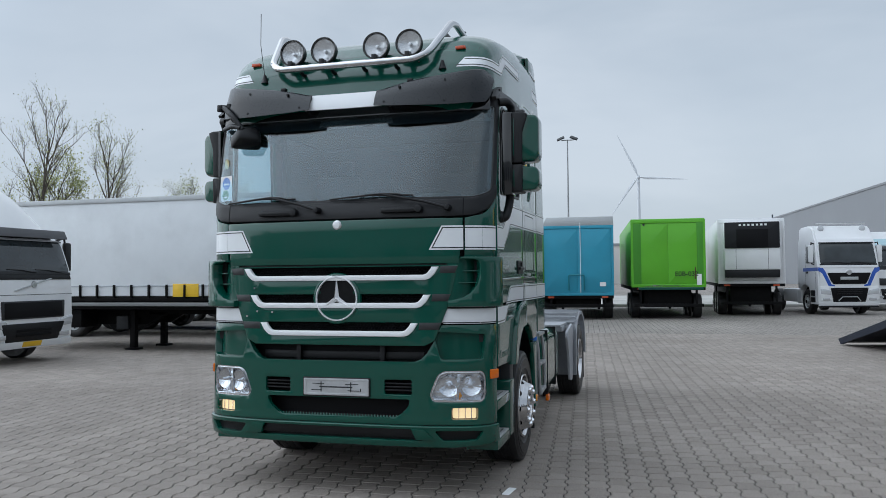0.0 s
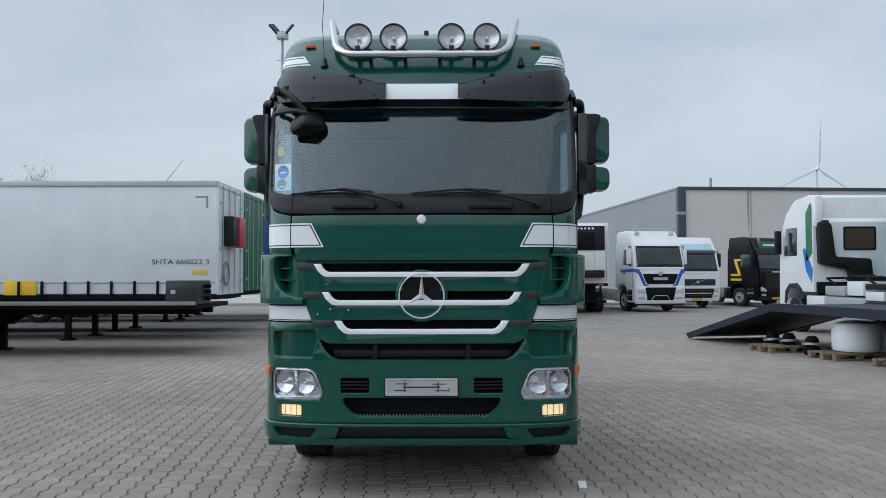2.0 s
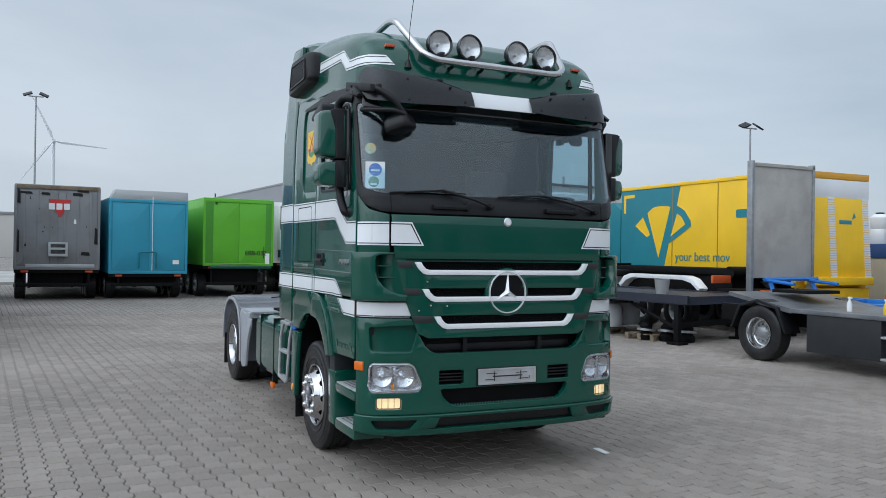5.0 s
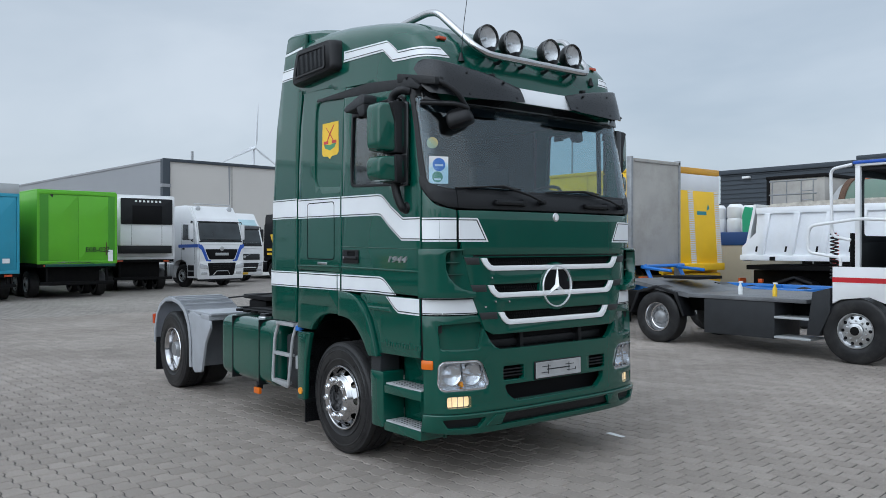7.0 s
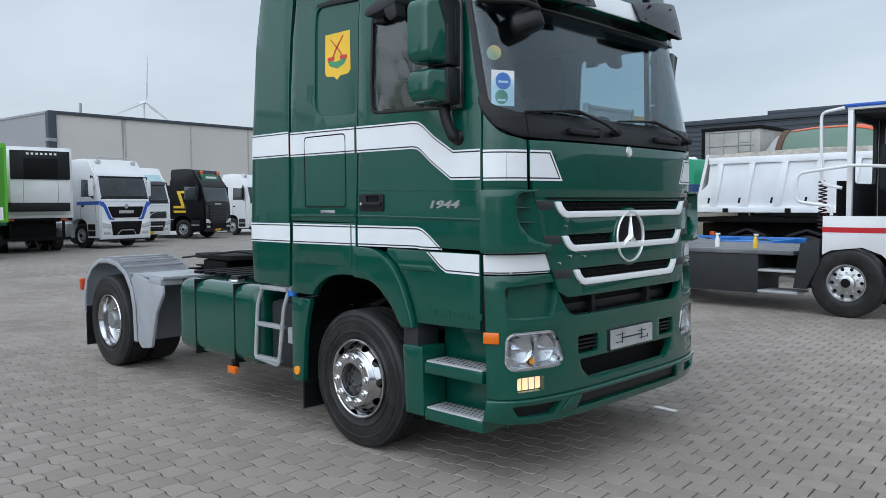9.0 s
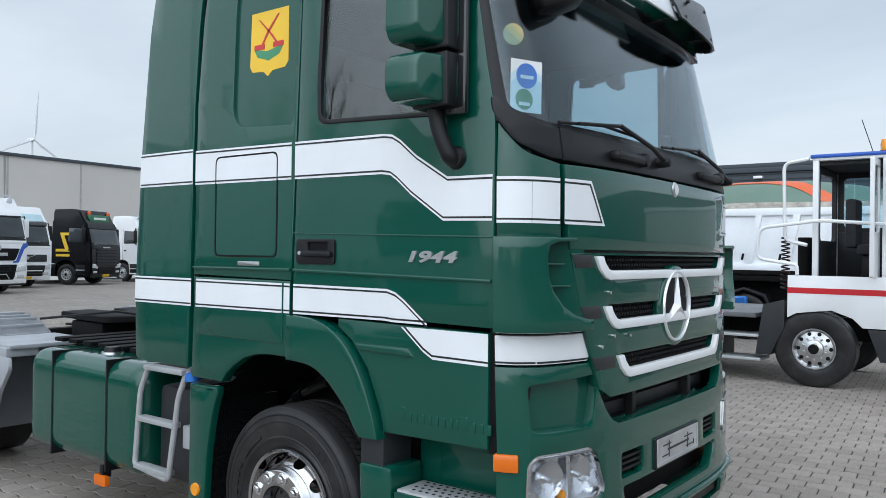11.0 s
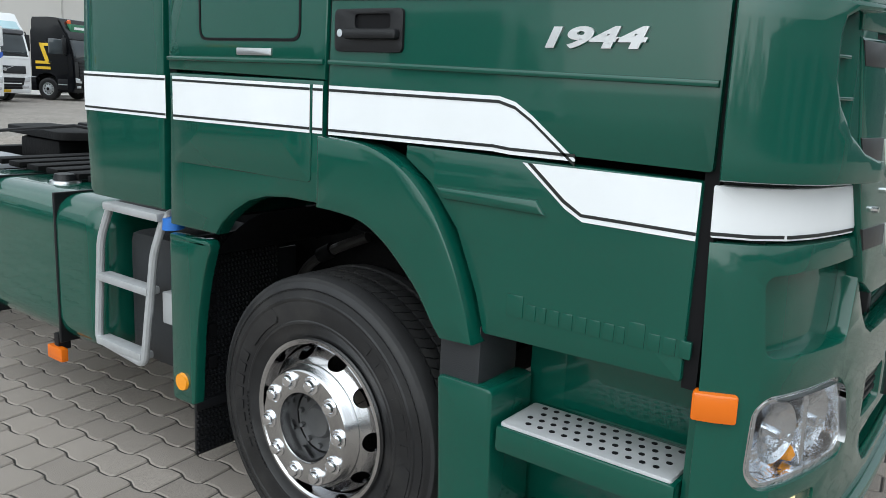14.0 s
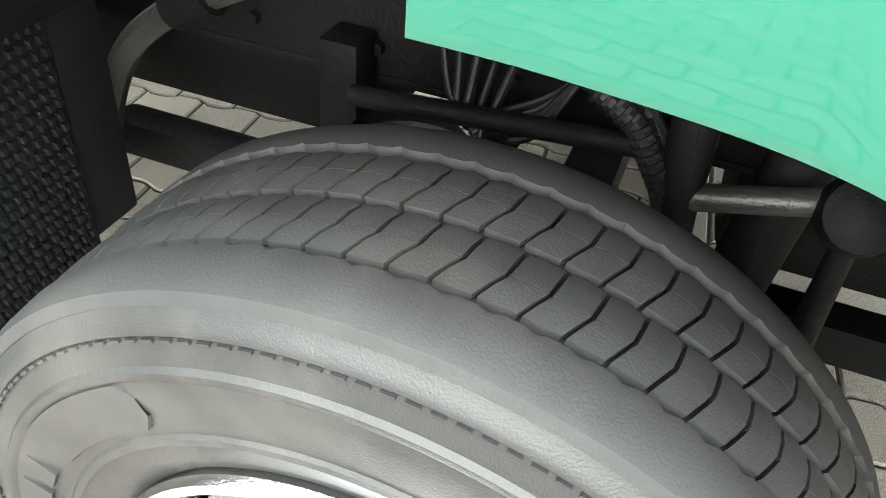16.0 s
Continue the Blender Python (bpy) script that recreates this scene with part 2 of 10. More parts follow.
def box(x0, x1, y0, y1, z0, z1, bev=0.01, bm=None, seg=2):
    out = bm or bmesh.new()
    b = bmesh.new()
    bmesh.ops.create_cube(b, size=1)
    for v in b.verts:
        v.co = Vector(((x0 + x1) / 2 + v.co.x * (x1 - x0), (y0 + y1) / 2 + v.co.y * (y1 - y0), (z0 + z1) / 2 + v.co.z * (z1 - z0)))
    if bev:
        bmesh.ops.bevel(b, geom=b.edges[:], offset=min(bev, 0.45 * min(abs(x1 - x0), abs(y1 - y0), abs(z1 - z0))), segments=seg, profile=0.6, affect="EDGES")
    merge(out, b)
    return out


def merge(out, b, m=None):
    if m is not None:
        b.transform(m)
    idx = {}
    for v in b.verts:
        idx[v] = out.verts.new(v.co)
    for f in b.faces:
        try:
            out.faces.new([idx[v] for v in f.verts])
        except ValueError:
            pass
    b.free()
    return out


def axis_matrix(p, q):
    p, q = Vector(p), Vector(q)
    return Matrix.Translation(p) @ (q - p).to_track_quat("Z", "Y").to_matrix().to_4x4()


def cyl(p, q, r, r2=None, seg=20, bm=None, bev=0.0):
    out = bm or bmesh.new()
    b = bmesh.new()
    h = (Vector(q) - Vector(p)).length
    bmesh.ops.create_cone(b, cap_ends=True, segments=seg, radius1=r, radius2=r if r2 is None else r2, depth=h)
    bmesh.ops.translate(b, verts=b.verts, vec=(0, 0, h / 2))
    if bev:
        rim = [e for e in b.edges if abs(e.verts[0].co.z - e.verts[1].co.z) < 1e-6]
        bmesh.ops.bevel(b, geom=rim, offset=bev, segments=2, affect="EDGES")
    return merge(out, b, axis_matrix(p, q))


def lathe(profile, p, q, seg=48, bm=None):
    """profile: (radius, height along p to q) pairs, open or closed."""
    out = bm or bmesh.new()
    m = axis_matrix(p, q)
    rings = []
    for r, h in profile:
        if r < 1e-5:
            rings.append([out.verts.new(m @ Vector((0, 0, h)))])
        else:
            rings.append([out.verts.new(m @ Vector((r * math.cos(2 * math.pi * i / seg), r * math.sin(2 * math.pi * i / seg), h))) for i in range(seg)])
    for a, b in zip(rings, rings[1:]):
        for i in range(seg):
            j = (i + 1) % seg
            if len(a) == 1 and len(b) == 1:
                continue
            if len(a) == 1:
                out.faces.new((a[0], b[i], b[j]))
            elif len(b) == 1:
                out.faces.new((a[i], a[j], b[0]))
            else:
                out.faces.new((a[i], a[j], b[j], b[i]))
    return out


def tube(points, r, seg=10, bm=None, smooth=0):
    """A round bar along points; smooth: rounds the corners by that many metres."""
    out = bm or bmesh.new()
    pts = [Vector(p) for p in points]
    if smooth:
        rounded = [pts[0]]
        for a, b, c in zip(pts, pts[1:], pts[2:]):
            d1, d2 = (a - b), (c - b)
            k = min(smooth, d1.length * 0.45, d2.length * 0.45)
            p0, p2 = b + d1.normalized() * k, b + d2.normalized() * k
            for i in range(6):
                t = i / 5
                rounded.append(p0 * (1 - t) ** 2 + b * 2 * t * (1 - t) + p2 * t * t)
        pts = rounded + [pts[-1]]
    rings = []
    up = None
    for i, p in enumerate(pts):
        d = (pts[min(i + 1, len(pts) - 1)] - pts[max(i - 1, 0)]).normalized()
        if up is None:
            up = d.orthogonal().normalized()
        up = (up - d * up.dot(d)).normalized()
        side = d.cross(up)
        rings.append([out.verts.new(p + (up * math.cos(a) + side * math.sin(a)) * r) for a in [2 * math.pi * k / seg for k in range(seg)]])
    for a, b in zip(rings, rings[1:]):
        for i in range(seg):
            j = (i + 1) % seg
            out.faces.new((a[i], a[j], b[j], b[i]))
    out.faces.new(rings[0][::-1]), out.faces.new(rings[-1])
    return out


def rpoly(points, r, n=4):
    """A polygon with its corners rounded; r: one radius, or one for each corner."""
    out = []
    k = len(points)
    for i in range(k):
        a, b, c = (Vector(points[j % k]).to_2d() for j in (i - 1, i, i + 1))
        rr = r[i] if isinstance(r, (list, tuple)) else r
        d1, d2 = a - b, c - b
        q = min(rr, 0.48 * d1.length, 0.48 * d2.length)
        if q < 1e-4:
            out.append((b.x, b.y))
            continue
        p0, p2 = b + d1.normalized() * q, b + d2.normalized() * q
        for s in range(n + 1):
            t = s / n
            p = p0 * (1 - t) ** 2 + b * 2 * t * (1 - t) + p2 * t * t
            out.append((p.x, p.y))
    return out


def rect(u0, u1, v0, v1, r=0.0):
    return rpoly([(u0, v0), (u1, v0), (u1, v1), (u0, v1)], r) if r else [(u0, v0), (u1, v0), (u1, v1), (u0, v1)]


def panel(outline, place, d0, d1, step=0.12, holes=(), bev=0.004, bm=None):
    """A plate of the outline (u, v), with holes, between the depths d0 and d1; place(u, v, d) bends it into the world."""
    out = bm or bmesh.new()
    b = bmesh.new()
    edges = []
    for loop in (outline, *holes):
        vs = [b.verts.new((u, v, d1)) for u, v in loop]
        edges += [b.edges.new((vs[i - 1], vs[i])) for i in range(len(vs))]
    if holes:
        bmesh.ops.triangle_fill(b, use_beauty=True, use_dissolve=False, edges=edges)
    else:
        bmesh.ops.contextual_create(b, geom=edges)
    top = b.faces[:]
    rim_v = set(v for e in edges for v in e.verts)
    ext = bmesh.ops.extrude_face_region(b, geom=top, use_keep_orig=True)
    for g in ext["geom"]:
        if isinstance(g, bmesh.types.BMVert):
            g.co.z = d0
    if bev:
        rim = [e for e in b.edges if e.verts[0] in rim_v and e.verts[1] in rim_v and len(e.link_faces) == 2
               and abs(e.link_faces[0].normal.dot(e.link_faces[1].normal)) < 0.5 and abs(e.verts[0].co.z - d1) < 1e-6 and abs(e.verts[1].co.z - d1) < 1e-6]
        for f in b.faces:
            f.normal_update()
        rim = [e for e in b.edges if len(e.link_faces) == 2 and abs(e.verts[0].co.z - d1) < 1e-6 and abs(e.verts[1].co.z - d1) < 1e-6
               and abs(e.link_faces[0].normal.dot(e.link_faces[1].normal)) < 0.5]
        bmesh.ops.bevel(b, geom=rim, offset=bev, segments=2, profile=0.5, affect="EDGES", clamp_overlap=True)
    us, vs = [v.co.x for v in b.verts], [v.co.y for v in b.verts]
    for ax, lo, hi in ((0, min(us), max(us)), (1, min(vs), max(vs))):
        n = int((hi - lo) / step)
        for i in range(1, n + 1):
            c = lo + (hi - lo) * i / (n + 1)
            co, no = [0, 0, 0], [0, 0, 0]
            co[ax], no[ax] = c, 1
            bmesh.ops.bisect_plane(b, geom=b.verts[:] + b.edges[:] + b.faces[:], plane_co=co, plane_no=no, dist=1e-5)
    for v in b.verts:
        v.co = Vector(place(v.co.x, v.co.y, v.co.z))
    return merge(out, b)


def interp(table, x):
    if x <= table[0][0]:
        return table[0][1]
    for (a, p), (b, q) in zip(table, table[1:]):
        if x <= b:
            t = (x - a) / (b - a)
            return p + (q - p) * t
    return table[-1][1]


def flat_xz(y, s=1):
    """Places (u, v, d) on a wall that faces -y (s = 1) or +y (s = -1)."""
    return lambda u, v, d: (u, y - s * d, v)


def flat_yz(x, s=-1):
    return lambda u, v, d: (x + s * d, u, v)


def flat_xy(z):
    return lambda u, v, d: (u, v, z + d)


def words(text, size, material, name, parent, m, depth=0.002, align="CENTER", label="", bold=0.0):
    cu = bpy.data.curves.new(name, "FONT")
    cu.body, cu.size, cu.extrude, cu.align_x, cu.align_y, cu.offset = text, size, depth, align, "CENTER", bold
    tmp = bpy.data.objects.new(name + "_tmp", cu)
    me = bpy.data.meshes.new_from_object(tmp)
    bpy.data.objects.remove(tmp)
    me.materials.clear()
    me.materials.append(material)
    ob = new(name, me)
    ob.parent = parent
    ob.matrix_basis = m
    if label:
        ob["label"] = label
    return ob


# ---- ground: concrete interlocking blocks over one sheet ----
PAVING = mat("concrete_paving", (0.276, 0.243, 0.216), 0.82, 0, 0, 0.20, 0.30, 0.0025, 240, dirt=0.5, dirt_color=(0.135, 0.118, 0.102), spec=0.22, each=0.11, speck=0.34)
JOINT = mat("joint_sand", (0.030, 0.028, 0.025), 0.95, 0, 0, 0.2, 3, 0.003, 200)


def far_paving():
    """The same paving further off, where the joints melt into a pattern."""
    m = mat("paving_far", (0.275, 0.248, 0.224), 0.85, 0, 0, 0.16, 0.25, 0.002, 200, dirt=0.4, dirt_color=(0.135, 0.122, 0.108), spec=0.3)
    n, l = m.node_tree.nodes, m.node_tree.links
    b = n["Principled BSDF"]
    co = n.new("ShaderNodeTexCoord")
    mp = n.new("ShaderNodeMapping")
    mp.inputs["Rotation"].default_value = (0, 0, radians(90 - 5.3))
    l.new(co.outputs["Object"], mp.inputs[0])
    br = n.new("ShaderNodeTexBrick")
    br.offset, br.inputs["Scale"].default_value = 0.5, 1.0
    br.inputs["Brick Width"].default_value, br.inputs["Row Height"].default_value, br.inputs["Mortar Size"].default_value = 0.216, 0.169, 0.007
    br.inputs["Color1"].default_value, br.inputs["Color2"].default_value, br.inputs["Mortar"].default_value = (1.1, 1.1, 1.1, 1), (0.88, 0.88, 0.88, 1), (0.26, 0.25, 0.24, 1)
    l.new(mp.outputs[0], br.inputs[0])
    mx = n.new("ShaderNodeMix")
    mx.data_type, mx.blend_type = "RGBA", "MULTIPLY"
    mx.inputs[0].default_value = 1.0
    old = b.inputs["Base Color"].links[0].from_socket
    l.new(old, mx.inputs[6]), l.new(br.outputs["Color"], mx.inputs[7])
    l.new(mx.outputs[2], b.inputs["Base Color"])
    return m


bm = bmesh.new()
bm.faces.new([bm.verts.new(p) for p in ((-900, -900, -0.009), (900, -900, -0.009), (900, 900, -0.009), (-900, 900, -0.009))])
ground = tagged(finish(bm, "ground", far_paving(), smooth=0), "grey concrete block paving of a lorry yard", "ground", kind="structure")
bm = bmesh.new()
bm.faces.new([bm.verts.new(p) for p in ((-13.4, -7.9, -0.007), (12.4, -7.9, -0.007), (12.4, 18.4, -0.007), (-13.4, 18.4, -0.007))])
part("joint_bed", bm, JOINT, ground, smooth=0)

BP, BW = 0.216, 0.169


def wave(t):
    return 0.0125 * math.tanh(2.4 * math.sin(2 * math.pi * t)) / math.tanh(2.4)


def block_rings():
    """Rings of one block from the bottom up: its flanks wave, its ends are straight."""
    right = [(BW / 2 + wave(k / 10), -BP / 2 + BP * k / 10) for k in range(11)]
    left = [(-BW / 2 - wave(k / 10), -BP / 2 + BP * k / 10) for k in range(11)]
    ring = right + left[::-1]
    rings = []
    for gap, z in ((0.0038, -0.009), (0.0046, -0.0050), (0.0100, 0.0)):
        rings.append([(x - math.copysign(gap, x), y - (math.copysign(gap, y) if abs(abs(y) - BP / 2) < 1e-6 else 0), z) for x, y in ring])
    return rings


RINGS = block_rings()
NB = len(RINGS[0])
B_FACES = [(r * NB + k, r * NB + (k + 1) % NB, (r + 1) * NB + (k + 1) % NB, (r + 1) * NB + k) for r in range(2) for k in range(NB)] + [tuple(2 * NB + k for k in range(NB))]
B_VERTS = np.array([p for r in RINGS for p in r])
block_mesh = bpy.data.meshes.new("paving_block")
block_mesh.from_pydata([tuple(p) for p in B_VERTS], [], B_FACES)
block_mesh.materials.append(PAVING)
TURN_B = radians(5.3)
rnd = random.Random(21)
verts, faces, count = [], [], 0
for i in range(-95, 96):
    for j in range(-78, 110):
        lx, ly = i * BW, (j + 0.5 * (i % 2)) * BP
        x, y = lx * math.cos(TURN_B) - ly * math.sin(TURN_B) - 0.5, lx * math.sin(TURN_B) + ly * math.cos(TURN_B)
        if not (-13.5 < x < 12.5 and -8 < y < 18.5):
            continue
        tilt = (rnd.gauss(0, 0.004), rnd.gauss(0, 0.004))
        dz = rnd.uniform(-0.0022, 0.0)
        if -3.3 < x < -1.28 and -0.6 < y < 4.4:
            ob = new("paving_block", block_mesh)
            ob.parent = ground
            ob.matrix_basis = Matrix.Translation((x, y, dz)) @ Euler((tilt[0], tilt[1], TURN_B)).to_matrix().to_4x4()
            count += 1
            continue
        c, s_ = math.cos(TURN_B), math.sin(TURN_B)
        src = B_VERTS
        v = np.empty_like(src)
        v[:, 0] = x + src[:, 0] * c - src[:, 1] * s_
        v[:, 1] = y + src[:, 0] * s_ + src[:, 1] * c
        v[:, 2] = dz + src[:, 2] + src[:, 0] * tilt[0] + src[:, 1] * tilt[1]
        base = len(verts) * len(src)
        verts.append(v)
        faces.append(base)
F0 = np.array([f for f in B_FACES[:-1]])
allv = np.concatenate(verts)
me = bpy.data.meshes.new("paving_blocks")
flist = []
for base in faces:
    flist += (F0 + base).tolist()
    flist.append([base + 2 * NB + k for k in range(NB)])
me.from_pydata(allv, [], flist)
me.materials.append(PAVING)
rest = new("paving_blocks", me)
rest.parent = ground
tagged(rest, "interlocking grey concrete paving blocks", kind="stuff")
# a chip of white paint on the paving
bm = panel(rpoly([(1.25, 0.50), (1.31, 0.49), (1.335, 0.70), (1.27, 0.71)], 0.01), flat_xy(0.0), 0.0, 0.003, 1.0, bev=0)
part("paint_mark", bm, PAPER, ground, "white paint mark on the paving", smooth=0)

# ---- the green tractor unit: its front looks along -y, its base is the origin ----
truck = thing("tractor_unit", label="dark green tractor unit with white stripes and roof lamps", category="truck")

HW = 1.245
Y0 = [(0.30, 0.27), (0.40, 0.20), (0.56, 0.165), (0.64, 0.170), (1.00, 0.175), (1.30, 0.19), (1.60, 0.20), (2.15, 0.205), (2.30, 0.24), (3.08, 0.47), (3.30, 0.51)]
PLAN = []
for i in range(37):
    px = 1.08 * i / 36
    PLAN.append((px, 0.07 * px ** 4, math.atan(0.28 * px ** 3)))
for i in range(1, 13):
    a0 = PLAN[36][2]
    a = a0 + (math.pi / 2 - a0) * i / 12
    rr = (HW - 1.08) / (1 - math.sin(a0))
    PLAN.append((1.08 + rr * (math.sin(a) - math.sin(a0)), PLAN[36][1] + rr * (math.cos(a0) - math.cos(a)), a))
ARC = [0.0]
for (xa, ya, _), (xb, yb, _) in zip(PLAN, PLAN[1:]):
    ARC.append(ARC[-1] + math.hypot(xb - xa, yb - ya))
S_END, Y_END = ARC[-1], PLAN[-1][1]


# the corners grow shallower towards the roof
BOW = [(2.15, 1.0), (2.37, 0.78), (2.55, 0.70), (2.84, 0.56), (3.05, 0.48)]


def wrap(s, z, d):
    """Round the cab's front and its corners: s runs along the skin from the middle, d stands off it."""
    y0, k, g, bow = interp(Y0, z), abs(s), (1 if s >= 0 else -1), interp(BOW, z)
    if k >= S_END:
        return (g * (HW + d), y0 + Y_END * bow + k - S_END, z)
    x = interp(list(zip(ARC, [p[0] for p in PLAN])), k)
    y = interp(list(zip(ARC, [p[1] for p in PLAN])), k)
    a = interp(list(zip(ARC, [p[2] for p in PLAN])), k)
    return (g * (x + math.sin(a) * d), y0 + y * bow - math.cos(a) * d, z)


def s_of_y(y, z):
    return S_END + y - interp(Y0, z) - Y_END * interp(BOW, z)


def side_of(g):
    def place(y, z, d):
        return (g * (HW - max(0, z - 3.05) * 0.06 + d), y, z)
    return place


def both(points):
    """A half outline, mirrored over the middle."""
    return points + [(-u, v) for u, v in reversed(points)]


S48 = 1.33


def flow(pts, n=5):
    """A smooth line through points."""
    out, q = [], [pts[0]] + list(pts) + [pts[-1]]
    for a, b, c, d in zip(q, q[1:], q[2:], q[3:]):
        for k in range(n):
            t = k / n
            out.append(tuple(0.5 * (2 * b[i] + (c[i] - a[i]) * t + (2 * a[i] - 5 * b[i] + 4 * c[i] - d[i]) * t * t + (3 * b[i] - a[i] - 3 * c[i] + d[i]) * t ** 3) for i in (0, 1)))
    return out + [pts[-1]]


# bumper
def inset(loop, d):
    """A closed outline moved inwards by d."""
    out = []
    area = sum(p[0] * q[1] - q[0] * p[1] for p, q in zip(loop, loop[1:] + loop[:1]))
    for i in range(len(loop)):
        p, q, r = (Vector(loop[(i + k) % len(loop)]) for k in (-1, 0, 1))
        e = (q - p).normalized() + (r - q).normalized()
        n = Vector((-e.y, e.x)).normalized() * math.copysign(d, area)
        out.append((q.x + n.x, q.y + n.y))
    return out


hl = rpoly([(0.785, 0.748), (1.172, 0.746), (1.213, 0.79), (1.206, 0.95), (1.168, 0.985), (0.872, 0.985), (0.822, 0.957), (0.757, 0.80)], 0.045)
fog = rect(0.93, 1.135, 0.615, 0.705, 0.02)
vent = rect(0.40, 0.62, 0.80, 0.915, 0.015)
mouth = both(rpoly([(0.0, 0.625), (0.50, 0.625), (0.585, 0.70), (0.61, 0.765), (0.0, 0.765)], [0, 0.05, 0.02, 0.03, 0]))
pocket = rpoly([(0.845, 1.07), (1.185, 1.075), (1.20, 1.265), (0.815, 1.285), (0.80, 1.24)], 0.03)
neg = lambda loop: [(-u, v) for u, v in loop]
outer = both([(0.0, 0.575), (S48, 0.575), (S48, 1.335), (0.855, 1.335), (0.825, 1.285), (0.785, 1.195), (0.74, 1.120), (0.695, 1.075), (0.64, 1.052), (0.0, 1.045)])
mouth = [p for i, p in enumerate(mouth) if not (abs(p[0]) < 1e-6)]
outer = [p for p in outer if abs(p[0]) > 1e-6]
bumper = part("bumper", panel(outer, wrap, -0.05, 0.0, 0.1, [hl, neg(hl), fog, neg(fog), vent, neg(vent), mouth, pocket, neg(pocket)], 0.008), GREEN, truck)
part("bumper_backing", panel(rect(-S48 + 0.02, S48 - 0.02, 0.60, 1.32), wrap, -0.14, -0.12, 0.12, bev=0), MESH_BLACK, bumper)
for g in (1, -1):
    f = (lambda lp: lp) if g > 0 else neg
    part("bumper_pocket", panel(f(rect(0.79, 1.22, 1.05, 1.30)), wrap, -0.055, -0.05, 0.1, bev=0), GREEN, bumper)
    # headlamp
    lamp = part("headlamp", panel(f(inset(hl, -0.012)), wrap, -0.03, 0.008, 0.1, [f(inset(hl, 0.012))], 0.007), STEEL, truck, "clear headlamp in a bright frame")
    part("lamp_tray", panel(f(hl), wrap, -0.10, -0.010, 0.08, [f(inset(hl, 0.016))], 0), HEADLAMP_IN, lamp)
    part("inner_frame", panel(f(inset(hl, 0.009)), wrap, -0.030, -0.008, 0.08, [f(inset(hl, 0.020))], 0.003), HEADLAMP_IN, lamp)
    part("reflector", panel(f(rect(0.77, 1.20, 0.75, 0.98, 0.03)), wrap, -0.075, -0.066, 0.1, bev=0), HEADLAMP_IN, lamp)
    for su, sz, r in ((0.91, 0.868, 0.082), (1.085, 0.870, 0.078)):
        c, c2 = Vector(wrap(g * su, sz, 0.0)), Vector(wrap(g * su, sz, -0.062))
        part("bowl", lathe([(0.0, 0.002), (0.02, 0.003), (0.5 * r, 0.010), (0.8 * r, 0.020), (r, 0.030)], c2, c, 22), HEADLAMP_IN, lamp, smooth=0)
        part("bulb", lathe([(0.0, 0.045), (0.010, 0.042), (0.013, 0.02), (0.012, 0.0)], c2, c, 12), CHROME, lamp)
    part("divider", panel(f(rpoly([(0.965, 0.77), (0.985, 0.77), (1.0, 0.96), (0.975, 0.96)], 0)), wrap, -0.09, -0.02, 0.1, bev=0.002), HEADLAMP_IN, lamp)
    part("indicator_bulb", lathe([(0, 0.03), (0.02, 0.02), (0.025, 0)], wrap(g * 0.985, 0.79, -0.06), wrap(g * 0.985, 0.79, 0), 12), AMBER_REFL, lamp)
    part("lens", panel(f(inset(hl, 0.010)), wrap, -0.004, 0.0, 0.06, bev=0), LENS, lamp)
    # fog lamp, lit
    fl = part("fog_lamp", panel(f(rect(0.935, 1.13, 0.62, 0.70, 0.018)), wrap, -0.05, -0.04, 0.1, bev=0), FOG_GLOW, truck, "lit warm fog lamp in the bumper")
    part("lens", panel(f(rect(0.932, 1.133, 0.617, 0.703, 0.018)), wrap, -0.010, -0.004, 0.06, bev=0.002), LENS, fl)
    for su in (0.985, 1.035, 1.085):
        part("rib", panel(f(rect(su - 0.003, su + 0.003, 0.62, 0.70)), wrap, -0.04, -0.034, 0.1, bev=0), HEADLAMP_IN, fl)
    # side vents of the bumper
    for zz in (0.832, 0.858, 0.884):
        part("vent_slat", panel(f(rect(0.40, 0.62, zz - 0.006, zz + 0.006)), wrap, -0.06, -0.012, 0.2, bev=0.002), BLACK, bumper)
    # white band over the bumper's corner
    part("corner_band", panel(f(rpoly([(0.865, 1.345), (S48, 1.345), (S48, 1.462), (0.80, 1.462)], 0.006)), wrap, -0.05, -0.004, 0.1, bev=0.006), WHITE_FOIL, truck, "white painted band over the bumper corner")
    part("pinstripe", panel(f(rect(0.862, S48, 1.350, 1.358)), wrap, -0.003, -0.0025, 0.1, bev=0), PIN, truck)
    part("corner_shadow_gap", panel(f(rect(0.86, S48 + 0.02, 1.452, 1.50)), wrap, -0.08, -0.03, 0.1, bev=0), BLACK, truck)
    # side marker lamp in the bumper's flank
    y_m = s_of_y(0.40, 0.95)
    mk = part("side_marker", panel(f(rect(y_m - 0.048, y_m + 0.052, 0.918, 0.988, 0.008)), wrap, -0.02, 0.012, 0.1, bev=0.006), AMBER, truck, "amber side marker lamp")
    # corner deflector with slats
    sd = s_of_y(0.455, 1.7)
    dfl = part("corner_deflector", panel(f([(0.905, 1.478), (sd, 1.478), (sd, 1.862), (1.0, 1.862), (0.997, 1.846), (1.10, 1.842), (1.128, 1.825), (1.135, 1.79), (1.132, 1.70), (1.115, 1.645), (1.075, 1.588), (1.01, 1.548), (0.94, 1.530), (0.90, 1.526)]), wrap, -0.02, 0.066, 0.05, bev=0.016), GREEN, truck)
